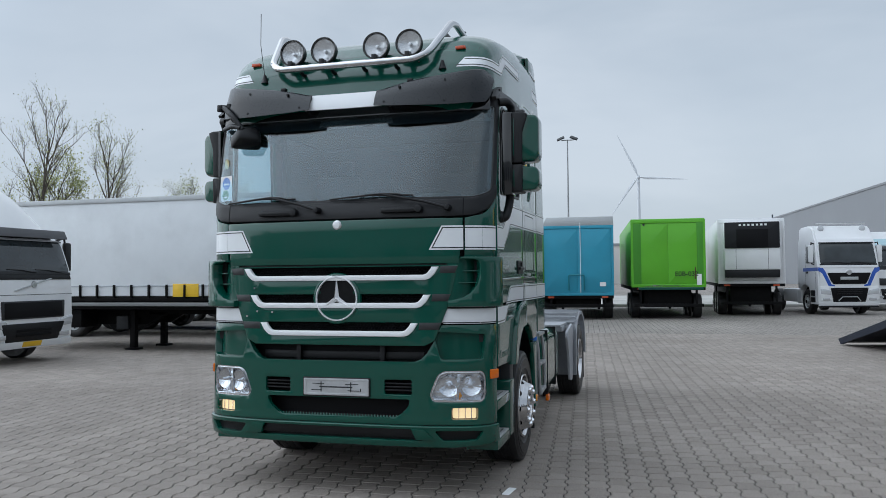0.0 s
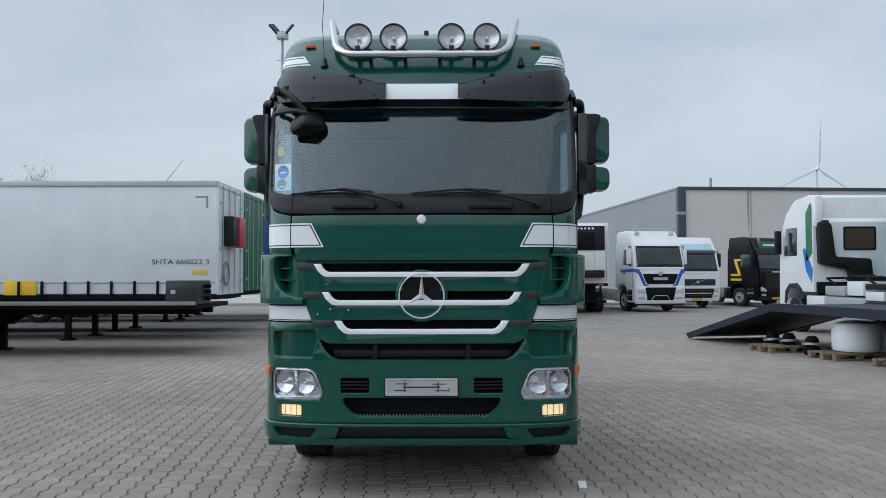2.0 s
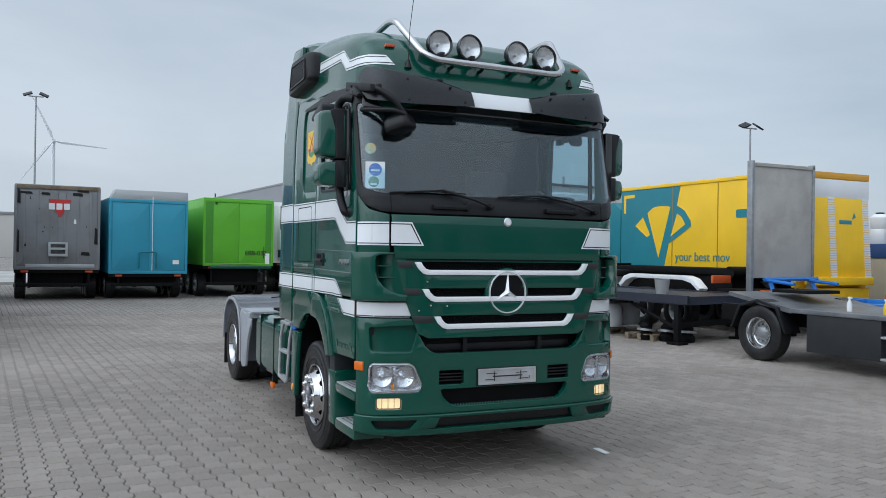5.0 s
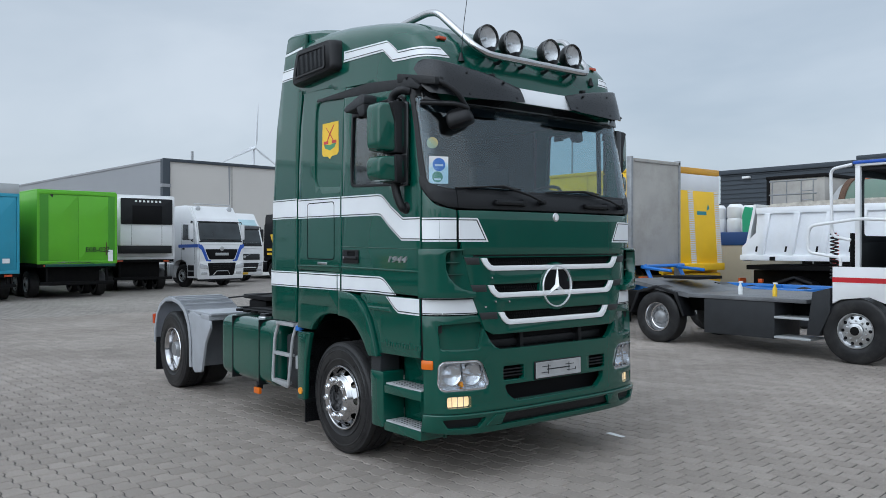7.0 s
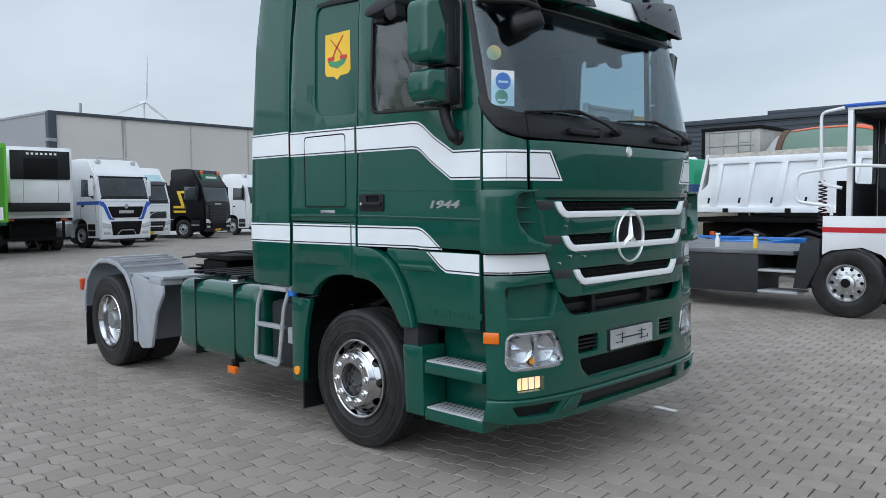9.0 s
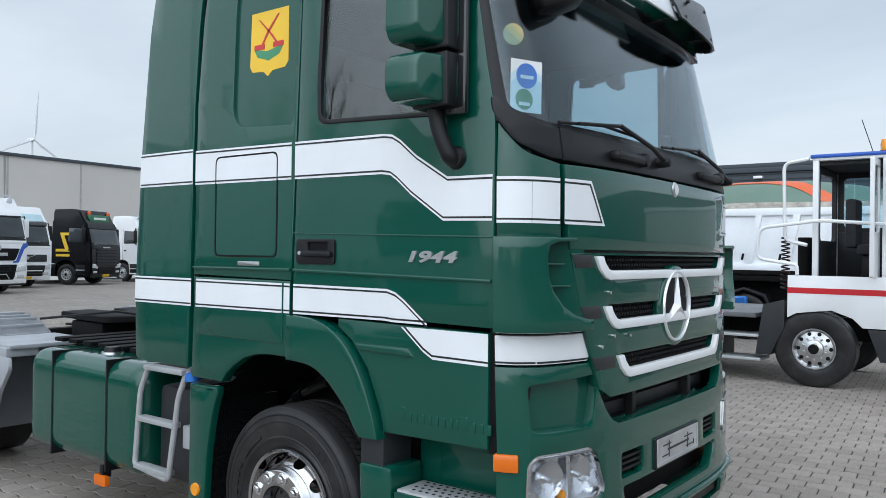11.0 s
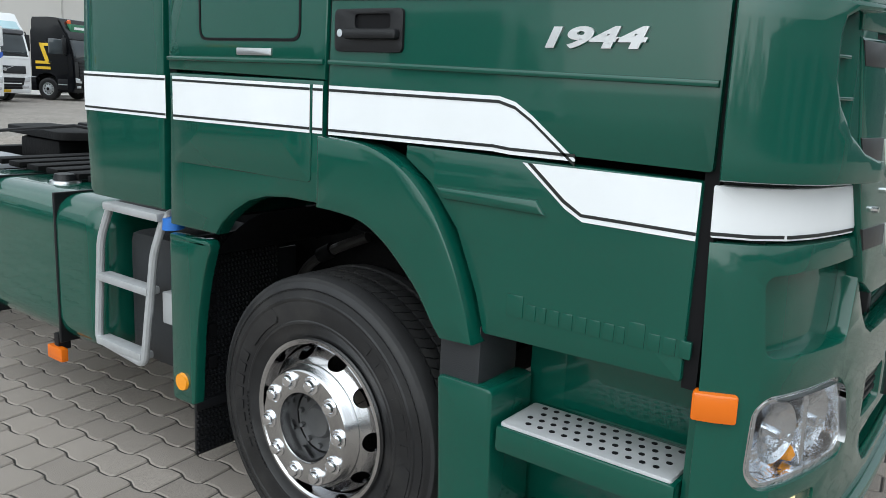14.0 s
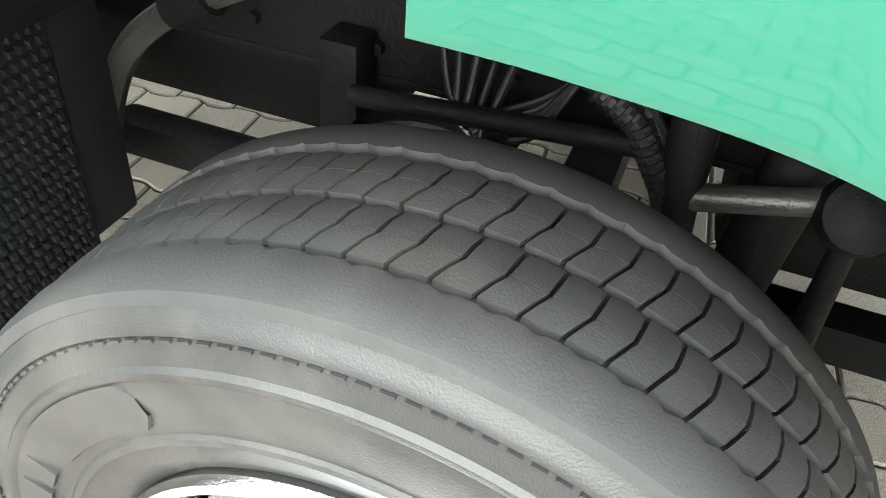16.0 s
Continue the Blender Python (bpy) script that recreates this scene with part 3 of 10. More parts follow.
    part("deflector_recess", panel(f(rect(0.90, 1.165, 1.50, 1.85)), lambda u, v, d: wrap(u, v, d - 0.075 * max(0.0, (abs(u) - 0.97) / 0.17) ** 1.4), -0.012, 0.008, 0.03, bev=0), GREEN, dfl)
    for zz, u0 in ((1.752, 1.02), (1.662, 0.985)):
        part("slat", panel(f([(u0, zz - 0.004), (1.14, zz - 0.004), (1.14, zz + 0.004), (u0, zz + 0.004)]), wrap, -0.07, 0.012, 0.1, bev=0.002), GREEN, dfl)
    # corner panel above the deflector, up to the cowl
    part("corner_panel", panel(f(rpoly([(1.03, 1.86), (sd, 1.86), (sd, 2.33), (1.30, 2.30), (1.20, 2.20), (1.035, 2.165)], [0, 0, 0.02, 0.05, 0.05, 0])), wrap, -0.04, 0.0, 0.08, bev=0.006), GREEN, truck)
    # front end of the upper white band
    part("front_band", panel(f(rpoly([(0.755, 1.917), (1.022, 1.917), (1.022, 2.105), (0.855, 2.105)], 0.004)), wrap, 0.012, 0.0135, 0.08, bev=0), WHITE_FOIL, truck)
    part("front_band", panel(f(rect(1.037, sd, 1.917, 2.105)), wrap, 0.0, 0.0015, 0.06, bev=0), WHITE_FOIL, truck)
    part("pinstripe", panel(f([(0.775, 1.929), (1.022, 1.929), (1.022, 1.937), (0.789, 1.937), (0.868, 2.085), (1.022, 2.085), (1.022, 2.093), (0.861, 2.093)]), wrap, 0.013, 0.0142, 0.08, bev=0), PIN, truck)
    for zz in (1.933, 2.089):
        part("pinstripe", panel(f(rect(1.037, sd, zz - 0.004, zz + 0.004)), wrap, 0.001, 0.0022, 0.06, bev=0), PIN, truck)

# plate carrier
plate_carrier = part("plate_carrier", panel(rect(-0.285, 0.285, 0.772, 0.922, 0.008), wrap, -0.01, 0.012, 0.2, bev=0.004), BLACK, truck)
part("number_plate", panel(rect(-0.275, 0.275, 0.782, 0.914, 0.008), wrap, 0.012, 0.016, 0.2, [rect(-0.25, 0.25, 0.80, 0.897, 0.006)], 0.002), PLATE, plate_carrier, "bare metal plate holder without a plate")
part("plate_field", panel(rect(-0.26, 0.26, 0.79, 0.905), wrap, 0.012, 0.0135, 0.2, bev=0), PLATE, plate_carrier)
for u0, u1, v0, v1 in ((-0.14, 0.14, 0.843, 0.853), (-0.20, -0.10, 0.87, 0.876), (0.08, 0.19, 0.868, 0.874), (-0.21, -0.12, 0.82, 0.826), (0.10, 0.20, 0.818, 0.824), (-0.13, -0.122, 0.81, 0.888), (0.122, 0.13, 0.81, 0.888), (0.205, 0.212, 0.815, 0.84)):
    part("plate_clip", panel(rect(u0, u1, v0, v1), wrap, 0.0135, 0.016, 0.3, bev=0.001), DARK, plate_carrier)
# ledge with anti-slip pimples over the plate, and in the mouth
part("bumper_ledge", panel(rect(-0.60, 0.60, 0.0, 0.20), lambda u, v, d: wrap(u, 1.035 + d, -0.01 - v), -0.02, 0.0, 0.1, bev=0.004), GREEN, truck)
bm = bmesh.new()
for i in range(46):
    for j in range(3):
        x = -0.57 + i * 0.0253 + 0.012 * (j % 2)
        p = wrap(x, 1.035, -0.03 - 0.035 * j)
        cyl((p[0], p[1], 1.033), (p[0], p[1], 1.043), 0.007, 0.004, 6, bm)
for i in range(46):
    x = -0.57 + i * 0.0253
    p = wrap(x, 0.63, -0.02)
    cyl((p[0], p[1], 0.624), (p[0], p[1], 0.64), 0.008, 0.004, 6, bm)
tagged(part("anti_slip_pimples", bm, GREEN, truck), kind="stuff")
# opening behind the lowest chrome bar
part("intake_void", panel(both([(0.0, 1.02), (0.64, 1.02), (0.95, 1.55), (0.0, 1.55)])[1:-1], wrap, -0.20, -0.18, 0.15, bev=0), MESH_BLACK, truck)
for u in (-0.36, 0.36):
    part("intake_bracket", panel(rect(u - 0.02, u + 0.02, 1.03, 1.20), wrap, -0.18, -0.06, 0.2), BLACK, truck)
part("intake_beam", panel(rect(-0.70, 0.70, 1.06, 1.12), wrap, -0.16, -0.10, 0.2), BLACK, truck)

# lower spoiler lip
lip = both([(0.0, 0.385), (0.95, 0.40), (1.20, 0.42), (S48, 0.43), (S48, 0.57), (0.0, 0.57)])
lip = [p for p in lip if abs(p[0]) > 1e-6]
slot_m = rpoly([(-0.70, 0.455), (0.70, 0.455), (0.62, 0.54), (-0.62, 0.54)], 0.012)
slot_c = rpoly([(0.86, 0.455), (1.12, 0.462), (1.17, 0.53), (0.80, 0.53)], 0.02)
spoiler = part("front_spoiler", panel(lip, wrap, -0.04, 0.022, 0.1, [slot_m, slot_c, neg(slot_c)], 0.012), GREEN, truck)
part("spoiler_mesh", panel(rect(-1.22, 1.22, 0.44, 0.56), wrap, -0.03, -0.02, 0.1, bev=0), BLACK, spoiler)
part("spoiler_inner", panel(rpoly([(-0.66, 0.475), (0.66, 0.475), (0.60, 0.545), (-0.60, 0.545)], 0.01), wrap, -0.02, 0.004, 0.1, bev=0.004), BLACK, spoiler)
for g in (1, -1):
    part("spoiler_crease", panel([(g * u, v) for u, v in rpoly([(0.655, 0.46), (0.80, 0.46), (0.72, 0.545), (0.62, 0.545)], 0.01)], wrap, 0.015, 0.034, 0.1, bev=0.01), GREEN, spoiler)
part("bumper_seam", panel(rect(-S48, S48, 0.566, 0.578), wrap, -0.05, -0.01, 0.1, bev=0), BLACK, truck)

# grille flap: green blades, black mesh, bright U-shaped trims
grille = part("grille", panel([(-0.985, 1.80), (-0.90, 1.47), (-0.80, 1.215), (-0.72, 1.175), (0.72, 1.175), (0.80, 1.215), (0.90, 1.47), (0.985, 1.80)], wrap, -0.03, 0.012, 0.1,
             [rpoly([(-h1, z1), (-h2, z2), (h2, z2), (h1, z1)], 0.02) for h1, z1, h2, z2 in ((0.80, 1.792, 0.70, 1.70), (0.735, 1.575, 0.64, 1.478), (0.635, 1.355, 0.54, 1.262))], 0.008), GREEN, truck)
part("grille_backing", panel(rect(-0.86, 0.86, 1.24, 1.80), wrap, -0.09, -0.08, 0.2, bev=0), MESH_BLACK, grille)


def honeycomb(h1, z1, h2, z2):
    b = bmesh.new()
    a = 0.0145
    j = 0
    z = z2 + 0.004
    while z < z1:
        half = h2 + (h1 - h2) * (z - z2) / (z1 - z2)
        n = int(2 * half / (a * 1.9))
        for i in range(n):
            x = -half + (i + 0.5 * (j % 2)) * a * 1.9 + 0.006
            c = Vector(wrap(x, z, -0.022))
            ring = [b.verts.new(c + Vector((a * 1.04 * math.cos(k * math.pi / 3 + math.pi / 6), 0, a * 0.92 * math.sin(k * math.pi / 3 + math.pi / 6)))) for k in range(6)]
            inn = [b.verts.new(c + (v.co - c) * 0.70 + Vector((0, 0.006, 0))) for v in ring]
            for k in range(6):
                b.faces.new((ring[k], ring[(k + 1) % 6], inn[(k + 1) % 6], inn[k]))
        z += a * 1.55
        j += 1
    return b


DARK_BLADE = mat("blade_end_black", (0.02, 0.021, 0.022), 0.4)
for h1, z1, h2, z2 in ((0.80, 1.792, 0.70, 1.70), (0.735, 1.575, 0.64, 1.478), (0.635, 1.355, 0.54, 1.262)):
    part("grille_mesh", honeycomb(h1, z1, h2, z2), BLACK, grille, smooth=0)
    e = h1 + 0.035
    u_out = [(e, z1 - 0.004), (e - 0.035, z1 - 0.062), (e - 0.075, z1 - 0.098), (e - 0.11, z1 - 0.108)]
    u_in = [(e - 0.125, z1 - 0.066), (e - 0.10, z1 - 0.058), (e - 0.072, z1 - 0.03), (e - 0.058, z1 - 0.004)]
    loop = u_out + [(-u, v) for u, v in reversed(u_out)] + [(-u, v) for u, v in reversed(u_in)] + u_in
    part("grille_trim", panel(loop, wrap, 0.0, 0.026, 0.08, bev=0.007), WHITE, grille, "white U-shaped grille trim")
    for g in (1, -1):
        xe = interp([(1.2, 0.80), (1.47, 0.90), (1.80, 0.985)], z1)
        part("blade_end", panel([(g * u, v) for u, v in ((e + 0.004, z1 - 0.055), (xe - 0.028, z1 - 0.055), (xe - 0.004, z1), (e + 0.012, z1))], wrap, 0.008, 0.0145, 0.1, bev=0.002), DARK_BLADE, grille)
for u, v in ((-0.73, 1.63), (-0.70, 1.44), (-0.56, 1.435), (-0.80, 1.40)):
    p = wrap(u, v, 0.01)
    part("tow_stud", cyl(p, (p[0], p[1] - 0.018, p[2]), 0.008, seg=10), CHROME, grille)
# round emblem
c, c2 = Vector(wrap(0, 1.543, -0.02)), Vector(wrap(0, 1.543, 0.07))
emblem = part("emblem_disc", lathe([(0.0, 0.034), (0.165, 0.030), (0.19, 0.028), (0.195, 0.0)], c, c2, 64), MESH_BLACK, grille)
part("emblem_ring", lathe([(0.165, 0.030), (0.165, 0.043), (0.168, 0.049), (0.175, 0.049), (0.178, 0.044), (0.179, 0.034), (0.179, 0.0)], c, c2, 64), STAR_CHROME, emblem)
part("emblem_rim", lathe([(0.179, 0.0), (0.180, 0.038), (0.186, 0.041), (0.198, 0.037), (0.204, 0.028), (0.204, 0.0)], c, c2, 64), GREEN, emblem)
bm = bmesh.new()
cy = c.y - 0.040
tip = bm.verts.new((0, cy - 0.024, 1.543))
ring = []
for k in range(6):
    a = math.pi / 2 + k * math.pi / 3
    r = 0.166 if k % 2 == 0 else 0.024
    ring.append(bm.verts.new((r * math.cos(a), cy + 0.006 if k % 2 else cy - 0.004, 1.543 + r * math.sin(a))))
base = [bm.verts.new((v.co.x, cy + 0.008, v.co.z)) for v in ring]
for k in range(6):
    bm.faces.new((tip, ring[k], ring[(k + 1) % 6]))
    bm.faces.new((ring[k], base[k], base[(k + 1) % 6], ring[(k + 1) % 6]))
part("emblem_star", bm, STAR_CHROME, emblem, smooth=0)

# bonnet flap
part("bonnet", panel([(-0.99, 1.812), (-1.022, 2.165), (1.022, 2.165), (0.99, 1.812)], wrap, -0.03, 0.012, 0.08, bev=0.008), GREEN, truck)
p = Vector(wrap(0, 2.128, 0.008))
part("round_badge", lathe([(0.0, 0.012), (0.030, 0.010), (0.038, 0.004), (0.040, 0.0)], p, p + Vector((0, -1, 0)), 32), STEEL, truck, "small round silver badge")
part("badge_field", lathe([(0.0, 0.0135), (0.027, 0.012)], p, p + Vector((0, -1, 0)), 32), WHITE, truck)
part("grille_seam", panel(rect(-0.99, 0.99, 1.798, 1.815), wrap, -0.06, -0.012, 0.1, bev=0), BLACK, truck)

# cowl below the windscreen
cowl = part("cowl", panel(rpoly([(-1.35, 2.36), (-1.24, 2.24), (-1.10, 2.185), (-0.9, 2.175), (0.9, 2.175), (1.10, 2.185), (1.24, 2.24), (1.35, 2.36), (1.35, 2.44), (1.295, 2.43), (1.265, 2.372), (1.10, 2.325), (0.9, 2.315), (-0.9, 2.315), (-1.10, 2.325), (-1.265, 2.372), (-1.295, 2.43), (-1.35, 2.44)], 0.03), wrap, -0.04, 0.008, 0.08, bev=0.010), BLACK, truck, "matt black cowl under the windscreen")
for g in (1, -1):
    part("cowl_line", panel([(g * 1.02 - 0.004, 2.18), (g * 1.02 + 0.004, 2.18), (g * 1.02 + 0.004, 2.32), (g * 1.02 - 0.004, 2.32)], wrap, 0.0, 0.009, 0.1, bev=0), MESH_BLACK, cowl)
for u in (-0.53, 0.53):
    p = wrap(u, 2.235, 0.005)
    part("cowl_handle", box(p[0] - 0.16, p[0] + 0.16, p[1] - 0.05, p[1] + 0.01, p[2] - 0.022, p[2] + 0.022, 0.02), BLACK, cowl)
    part("handle_end", lathe([(0, 0.075), (0.028, 0.07), (0.034, 0.05), (0.03, 0.0)], (p[0] + 0.15, p[1] + 0.02, p[2] + 0.005), (p[0] + 0.15, p[1] - 1, p[2] + 0.005), 16), BLACK, cowl)

# windscreen, its black frame and the A-pillars
part("windscreen", panel(rpoly([(-1.315, 2.35), (-1.12, 2.318), (1.12, 2.318), (1.315, 2.35), (1.325, 3.10), (-1.325, 3.10)], 0.03), wrap, -0.010, -0.003, 0.1, bev=0), GLASS, truck).visible_shadow = False
frame_out = rpoly([(-1.345, 2.33), (-1.10, 2.29), (1.10, 2.29), (1.345, 2.33), (1.352, 3.19), (-1.352, 3.19)], 0.02)
frame_in = rpoly([(-1.268, 2.385), (-1.10, 2.335), (1.10, 2.335), (1.268, 2.385), (1.288, 3.08), (-1.288, 3.08)], 0.045)
part("windscreen_frame", panel(frame_out, wrap, -0.05, 0.004, 0.09, [frame_in], 0.006), BLACK, truck, "black windscreen surround and pillars")
# wipers
for u0, z0, u1, z1, ua, ub in ((-0.17, 2.25, -0.60, 2.37, -1.03, -0.38), (0.90, 2.245, 0.36, 2.365, -0.08, 0.62)):
    a, b = Vector(wrap(u0, z0, 0.05)), Vector(wrap(u1, z1, 0.055))
    wp = part("wiper", tube([a, a + (b - a) * 0.35 + Vector((0, -0.01, 0.01)), b], 0.011, 8), BLACK, truck)
    part("wiper_hub", lathe([(0, 0.05), (0.02, 0.045), (0.026, 0.02), (0.026, -0.03)], a + Vector((0, 0.02, 0)), a + Vector((0, -1, 0)), 14), BLACK, wp)
    part("wiper_blade", tube([wrap(ua, 2.338, 0.018), wrap((ua + ub) / 2, 2.362, 0.022), wrap(ub, 2.352, 0.018)], 0.007, 6), BLACK, wp)
    part("wiper_bow", tube([wrap(ua + 0.12, 2.345, 0.03), b, wrap(ub - 0.1, 2.36, 0.03)], 0.008, 6), BLACK, wp)

# sun visor: two dark wings and a white middle
SMOKE = mat("smoked_acrylic", (0.012, 0.014, 0.017), 0.28, 0, 0.05, 0.1, spec=0.35)


def visor_place(u, v, d):
    k = abs(u)
    x, y, _ = wrap(u, 3.15, d)
    return (x, y + (v - 3.15) * 0.30 + 0.07 * (k / 1.12) ** 3, v + 0.02 * k * k)


def visor_wing_mesh(g):
    """Moulded wing that runs out from the middle, turns round the cab's corner and tapers to its end; the top edge rolls back."""
    cols = [(0.285, 0.322, 3.225, 3.090), (0.335, 0.320, 3.232, 3.088), (0.42, 0.320, 3.252, 3.080), (0.52, 0.322, 3.274, 3.076), (0.66, 0.330, 3.300, 3.072), (0.82, 0.346, 3.322, 3.068), (0.94, 0.368, 3.340, 3.070), (1.03, 0.395, 3.354, 3.080), (1.09, 0.430, 3.366, 3.084), (1.135, 0.478, 3.374, 3.098), (1.158, 0.525, 3.380, 3.150), (1.165, 0.570, 3.384, 3.255), (1.168, 0.610, 3.386, 3.300)]
    wb = bmesh.new()
    grid = []
    for k, (x, y, top, low) in enumerate(cols):
        p0, p1 = cols[max(0, k - 1)], cols[min(len(cols) - 1, k + 1)]
        t = Vector((p1[0] - p0[0], p1[1] - p0[1], 0)).normalized()
        nx, ny = t.y, -t.x
        ring = []
        for z, d in ((low, 0.0), (low + (top - low) * 0.5, -0.028), (top - 0.012, -0.062), (top, -0.078), (top + 0.004, -0.112), (top - 0.006, -0.112), (top - 0.012, -0.085), (low + (top - low) * 0.5, -0.042), (low, -0.013)):
            lean = d + (0.045 if d > -0.2 else 0)
            ring.append(wb.verts.new((g * (x + nx * lean * 0.9), y + ny * lean, z)))
        grid.append(ring)
    for r0, r1 in zip(grid, grid[1:]):
        for j in range(9):
            i = (j + 1) % 9
            wb.faces.new((r0[j], r0[i], r1[i], r1[j]))
    wb.faces.new(grid[0])
    wb.faces.new(grid[-1][::-1])
    bmesh.ops.recalc_face_normals(wb, faces=wb.faces)
    return wb


for g in (1, -1):
    wing = part("visor_wing", visor_wing_mesh(g), SMOKE, truck, "dark grey moulded sun visor wing", smooth=45)
    for x, y, z in ((0.37, 0.286, 3.115), (0.49, 0.316, 3.235), (0.86, 0.315, 3.10), (0.86, 0.357, 3.275)):
        part("visor_bolt", cyl((g * x, y + 0.012, z), (g * x, y - 0.005, z), 0.012, 0.009, 10), BLACK, wing)
        part("visor_stay", cyl((g * x, y + 0.02, z), (g * x, y + 0.16, z), 0.010, seg=8), BLACK, wing)
    part("visor_bolt", cyl((g * 1.12, 0.60, 3.345), (g * 1.153, 0.60, 3.345), 0.012, 0.009, 10), BLACK, wing)
    for x in (0.56, 0.80):
        part("visor_clip", box(g * x - 0.022, g * x + 0.022, 0.37, 0.415, 3.285, 3.31, 0.006), BLACK, wing)
    ab = box(-0.028, 0.016, -0.20, 0.20, -0.038, 0.038, 0.012)
    for v in ab.verts:
        t = max(0.0, (v.co.y + 0.20) / 0.40)
        v.co = Vector((g * (v.co.x * (1 if g < 0 else -1) * -1 + (1.150 + 0.072 * t ** 0.6 if g < 0 else 1.195 + 0.027 * t)), (0.36 + 0.42 * t if g < 0 else 0.58 + 0.20 * t), v.co.z * (0.8 + 0.2 * t) + 3.175 + 0.075 * t))
    bmesh.ops.recalc_face_normals(ab, faces=ab.faces)
    arm = part("visor_arm", ab, BLACK, truck)
    part("arm_bolt", cyl((g * 1.21, 0.66, 3.23), (g * 1.245, 0.66, 3.23), 0.012, 0.010, 10), MESH_BLACK, arm)
mid = part("visor_middle", panel([(-0.335, 3.09), (0.335, 3.09), (0.285, 3.222), (-0.285, 3.222)], visor_place, 0.136, 0.15, 0.1, bev=0.003), WHITE_FOIL, truck, "white middle of the sun visor")
part("windscreen_header", panel(rect(-1.20, 1.20, 3.04, 3.20, 0.02), wrap, -0.02, 0.03, 0.1, bev=0.01), BLACK_GLOSS, truck)
# black strip behind the glass that paints in the shade under the visor
part("visor_shade_band", panel(rect(-1.25, 1.25, 2.955, 3.068), wrap, -0.0135, -0.0115, 0.1, bev=0), BLACK, truck)

# roof shell, a loft of arched sections
ROOF = [(0.45, 0.95, 3.20), (0.49, 1.05, 3.33), (0.53, 1.10, 3.45), (0.60, 1.14, 3.575), (0.70, 1.17, 3.68), (0.84, 1.185, 3.765), (1.00, 1.20, 3.81), (1.30, 1.205, 3.87), (1.70, 1.21, 3.93), (2.10, 1.21, 3.97), (2.46, 1.21, 3.99)]


def roof_x(y, z):
    w, top = interp([(r[0], r[1]) for r in ROOF], y), interp([(r[0], r[2]) for r in ROOF], y)
    t = min(1.0, max(0.0, (z - 3.05) / (top - 3.05)))
    return w * (1 - t ** 9) ** (1 / 9) + 0.03 * (1 - t)


bm = bmesh.new()
rows = []
ys = [0.45 + (0.08 * i / 5) for i in range(5)] + [0.53 + 0.018 * i for i in range(15)] + [0.8 + 0.083 * i for i in range(21)]
for y in ys:
    w, top = interp([(r[0], r[1]) for r in ROOF], y), interp([(r[0], r[2]) for r in ROOF], y)
    row = []
    for k in range(89):
        a = math.pi * k / 88
        cx, sz = math.cos(a), math.sin(a)
        q = (abs(cx) ** 9 + abs(sz) ** 9) ** (-1 / 9)
        t = sz * q
        step_in = 0.05 if 3.05 + t * (top - 3.05) < 3.205 + 0.085 * (y - 0.6) and y > 0.62 else 0.0
        row.append(bm.verts.new((cx * q * w + (0.03 * (1 - t) - step_in if cx > 0 else -0.03 * (1 - t) + step_in), y - 0.03 * (1 - abs(cx)) * max(0, 1 - (y - 0.45) / 0.8), 3.05 + t * (top - 3.05))))
    rows.append(row)
for a, b in zip(rows, rows[1:]):
    for k in range(88):
        bm.faces.new((a[k], a[k + 1], b[k + 1], b[k]))
bm.faces.new(rows[0]), bm.faces.new(rows[-1][::-1])
roof = part("roof", bm, GREEN, truck, smooth=50)


def roof_plan(z):
    """The roof's outline at a height, from the middle of its front round the corner to the rear, with running lengths."""
    y = 0.45
    while interp([(r[0], r[2]) for r in ROOF], y) < z and y < 2.4:
        y += 0.004
    pts, run = [], [0.0]
    for k in range(60):
        yy = y + (2.4 - y) * (k / 59) ** 3
        x = roof_x(yy, z)
        pts.append((x, yy - 0.03 * (1 - min(1.0, x / 1.2)) * max(0, 1 - (yy - 0.45) / 0.8)))
    pts[0] = (0.0, pts[0][1])
    for p, q in zip(pts, pts[1:]):
        run.append(run[-1] + math.hypot(q[0] - p[0], q[1] - p[1]))
    return pts, run


def roof_skin(g):
    """Places (length round the roof, height, depth) on the roof."""
    def place(q, z, d):
        pts, run = roof_plan(z)
        k = max(1, min(len(run) - 1, next((i for i, r in enumerate(run) if r >= q), len(run) - 1)))
        t = (q - run[k - 1]) / max(1e-6, run[k] - run[k - 1])
        p, r = Vector(pts[k - 1]), Vector(pts[k])
        e = p.lerp(r, t)
        n = Vector(((r - p).y, -(r - p).x)).normalized()
        return (g * (e.x + n.x * d), e.y + n.y * d, z)
    return place


def round_roof(points):
    """Corners given as ("x", breadth, height) on the front or ("y", depth, height) on the flank, as lengths round the roof."""
    out = []
    for axis, v, z in points:
        pts, run = roof_plan(z)
        i = 0 if axis == "x" else 1
        k = next(k for k in range(1, len(pts)) if pts[k][i] >= v and (i == 0 or pts[k][0] > 0.9))
        t = (v - pts[k - 1][i]) / max(1e-6, pts[k][i] - pts[k - 1][i])
        out.append((run[k - 1] + (run[k] - run[k - 1]) * max(0.0, min(1.0, t)), z))
    return out


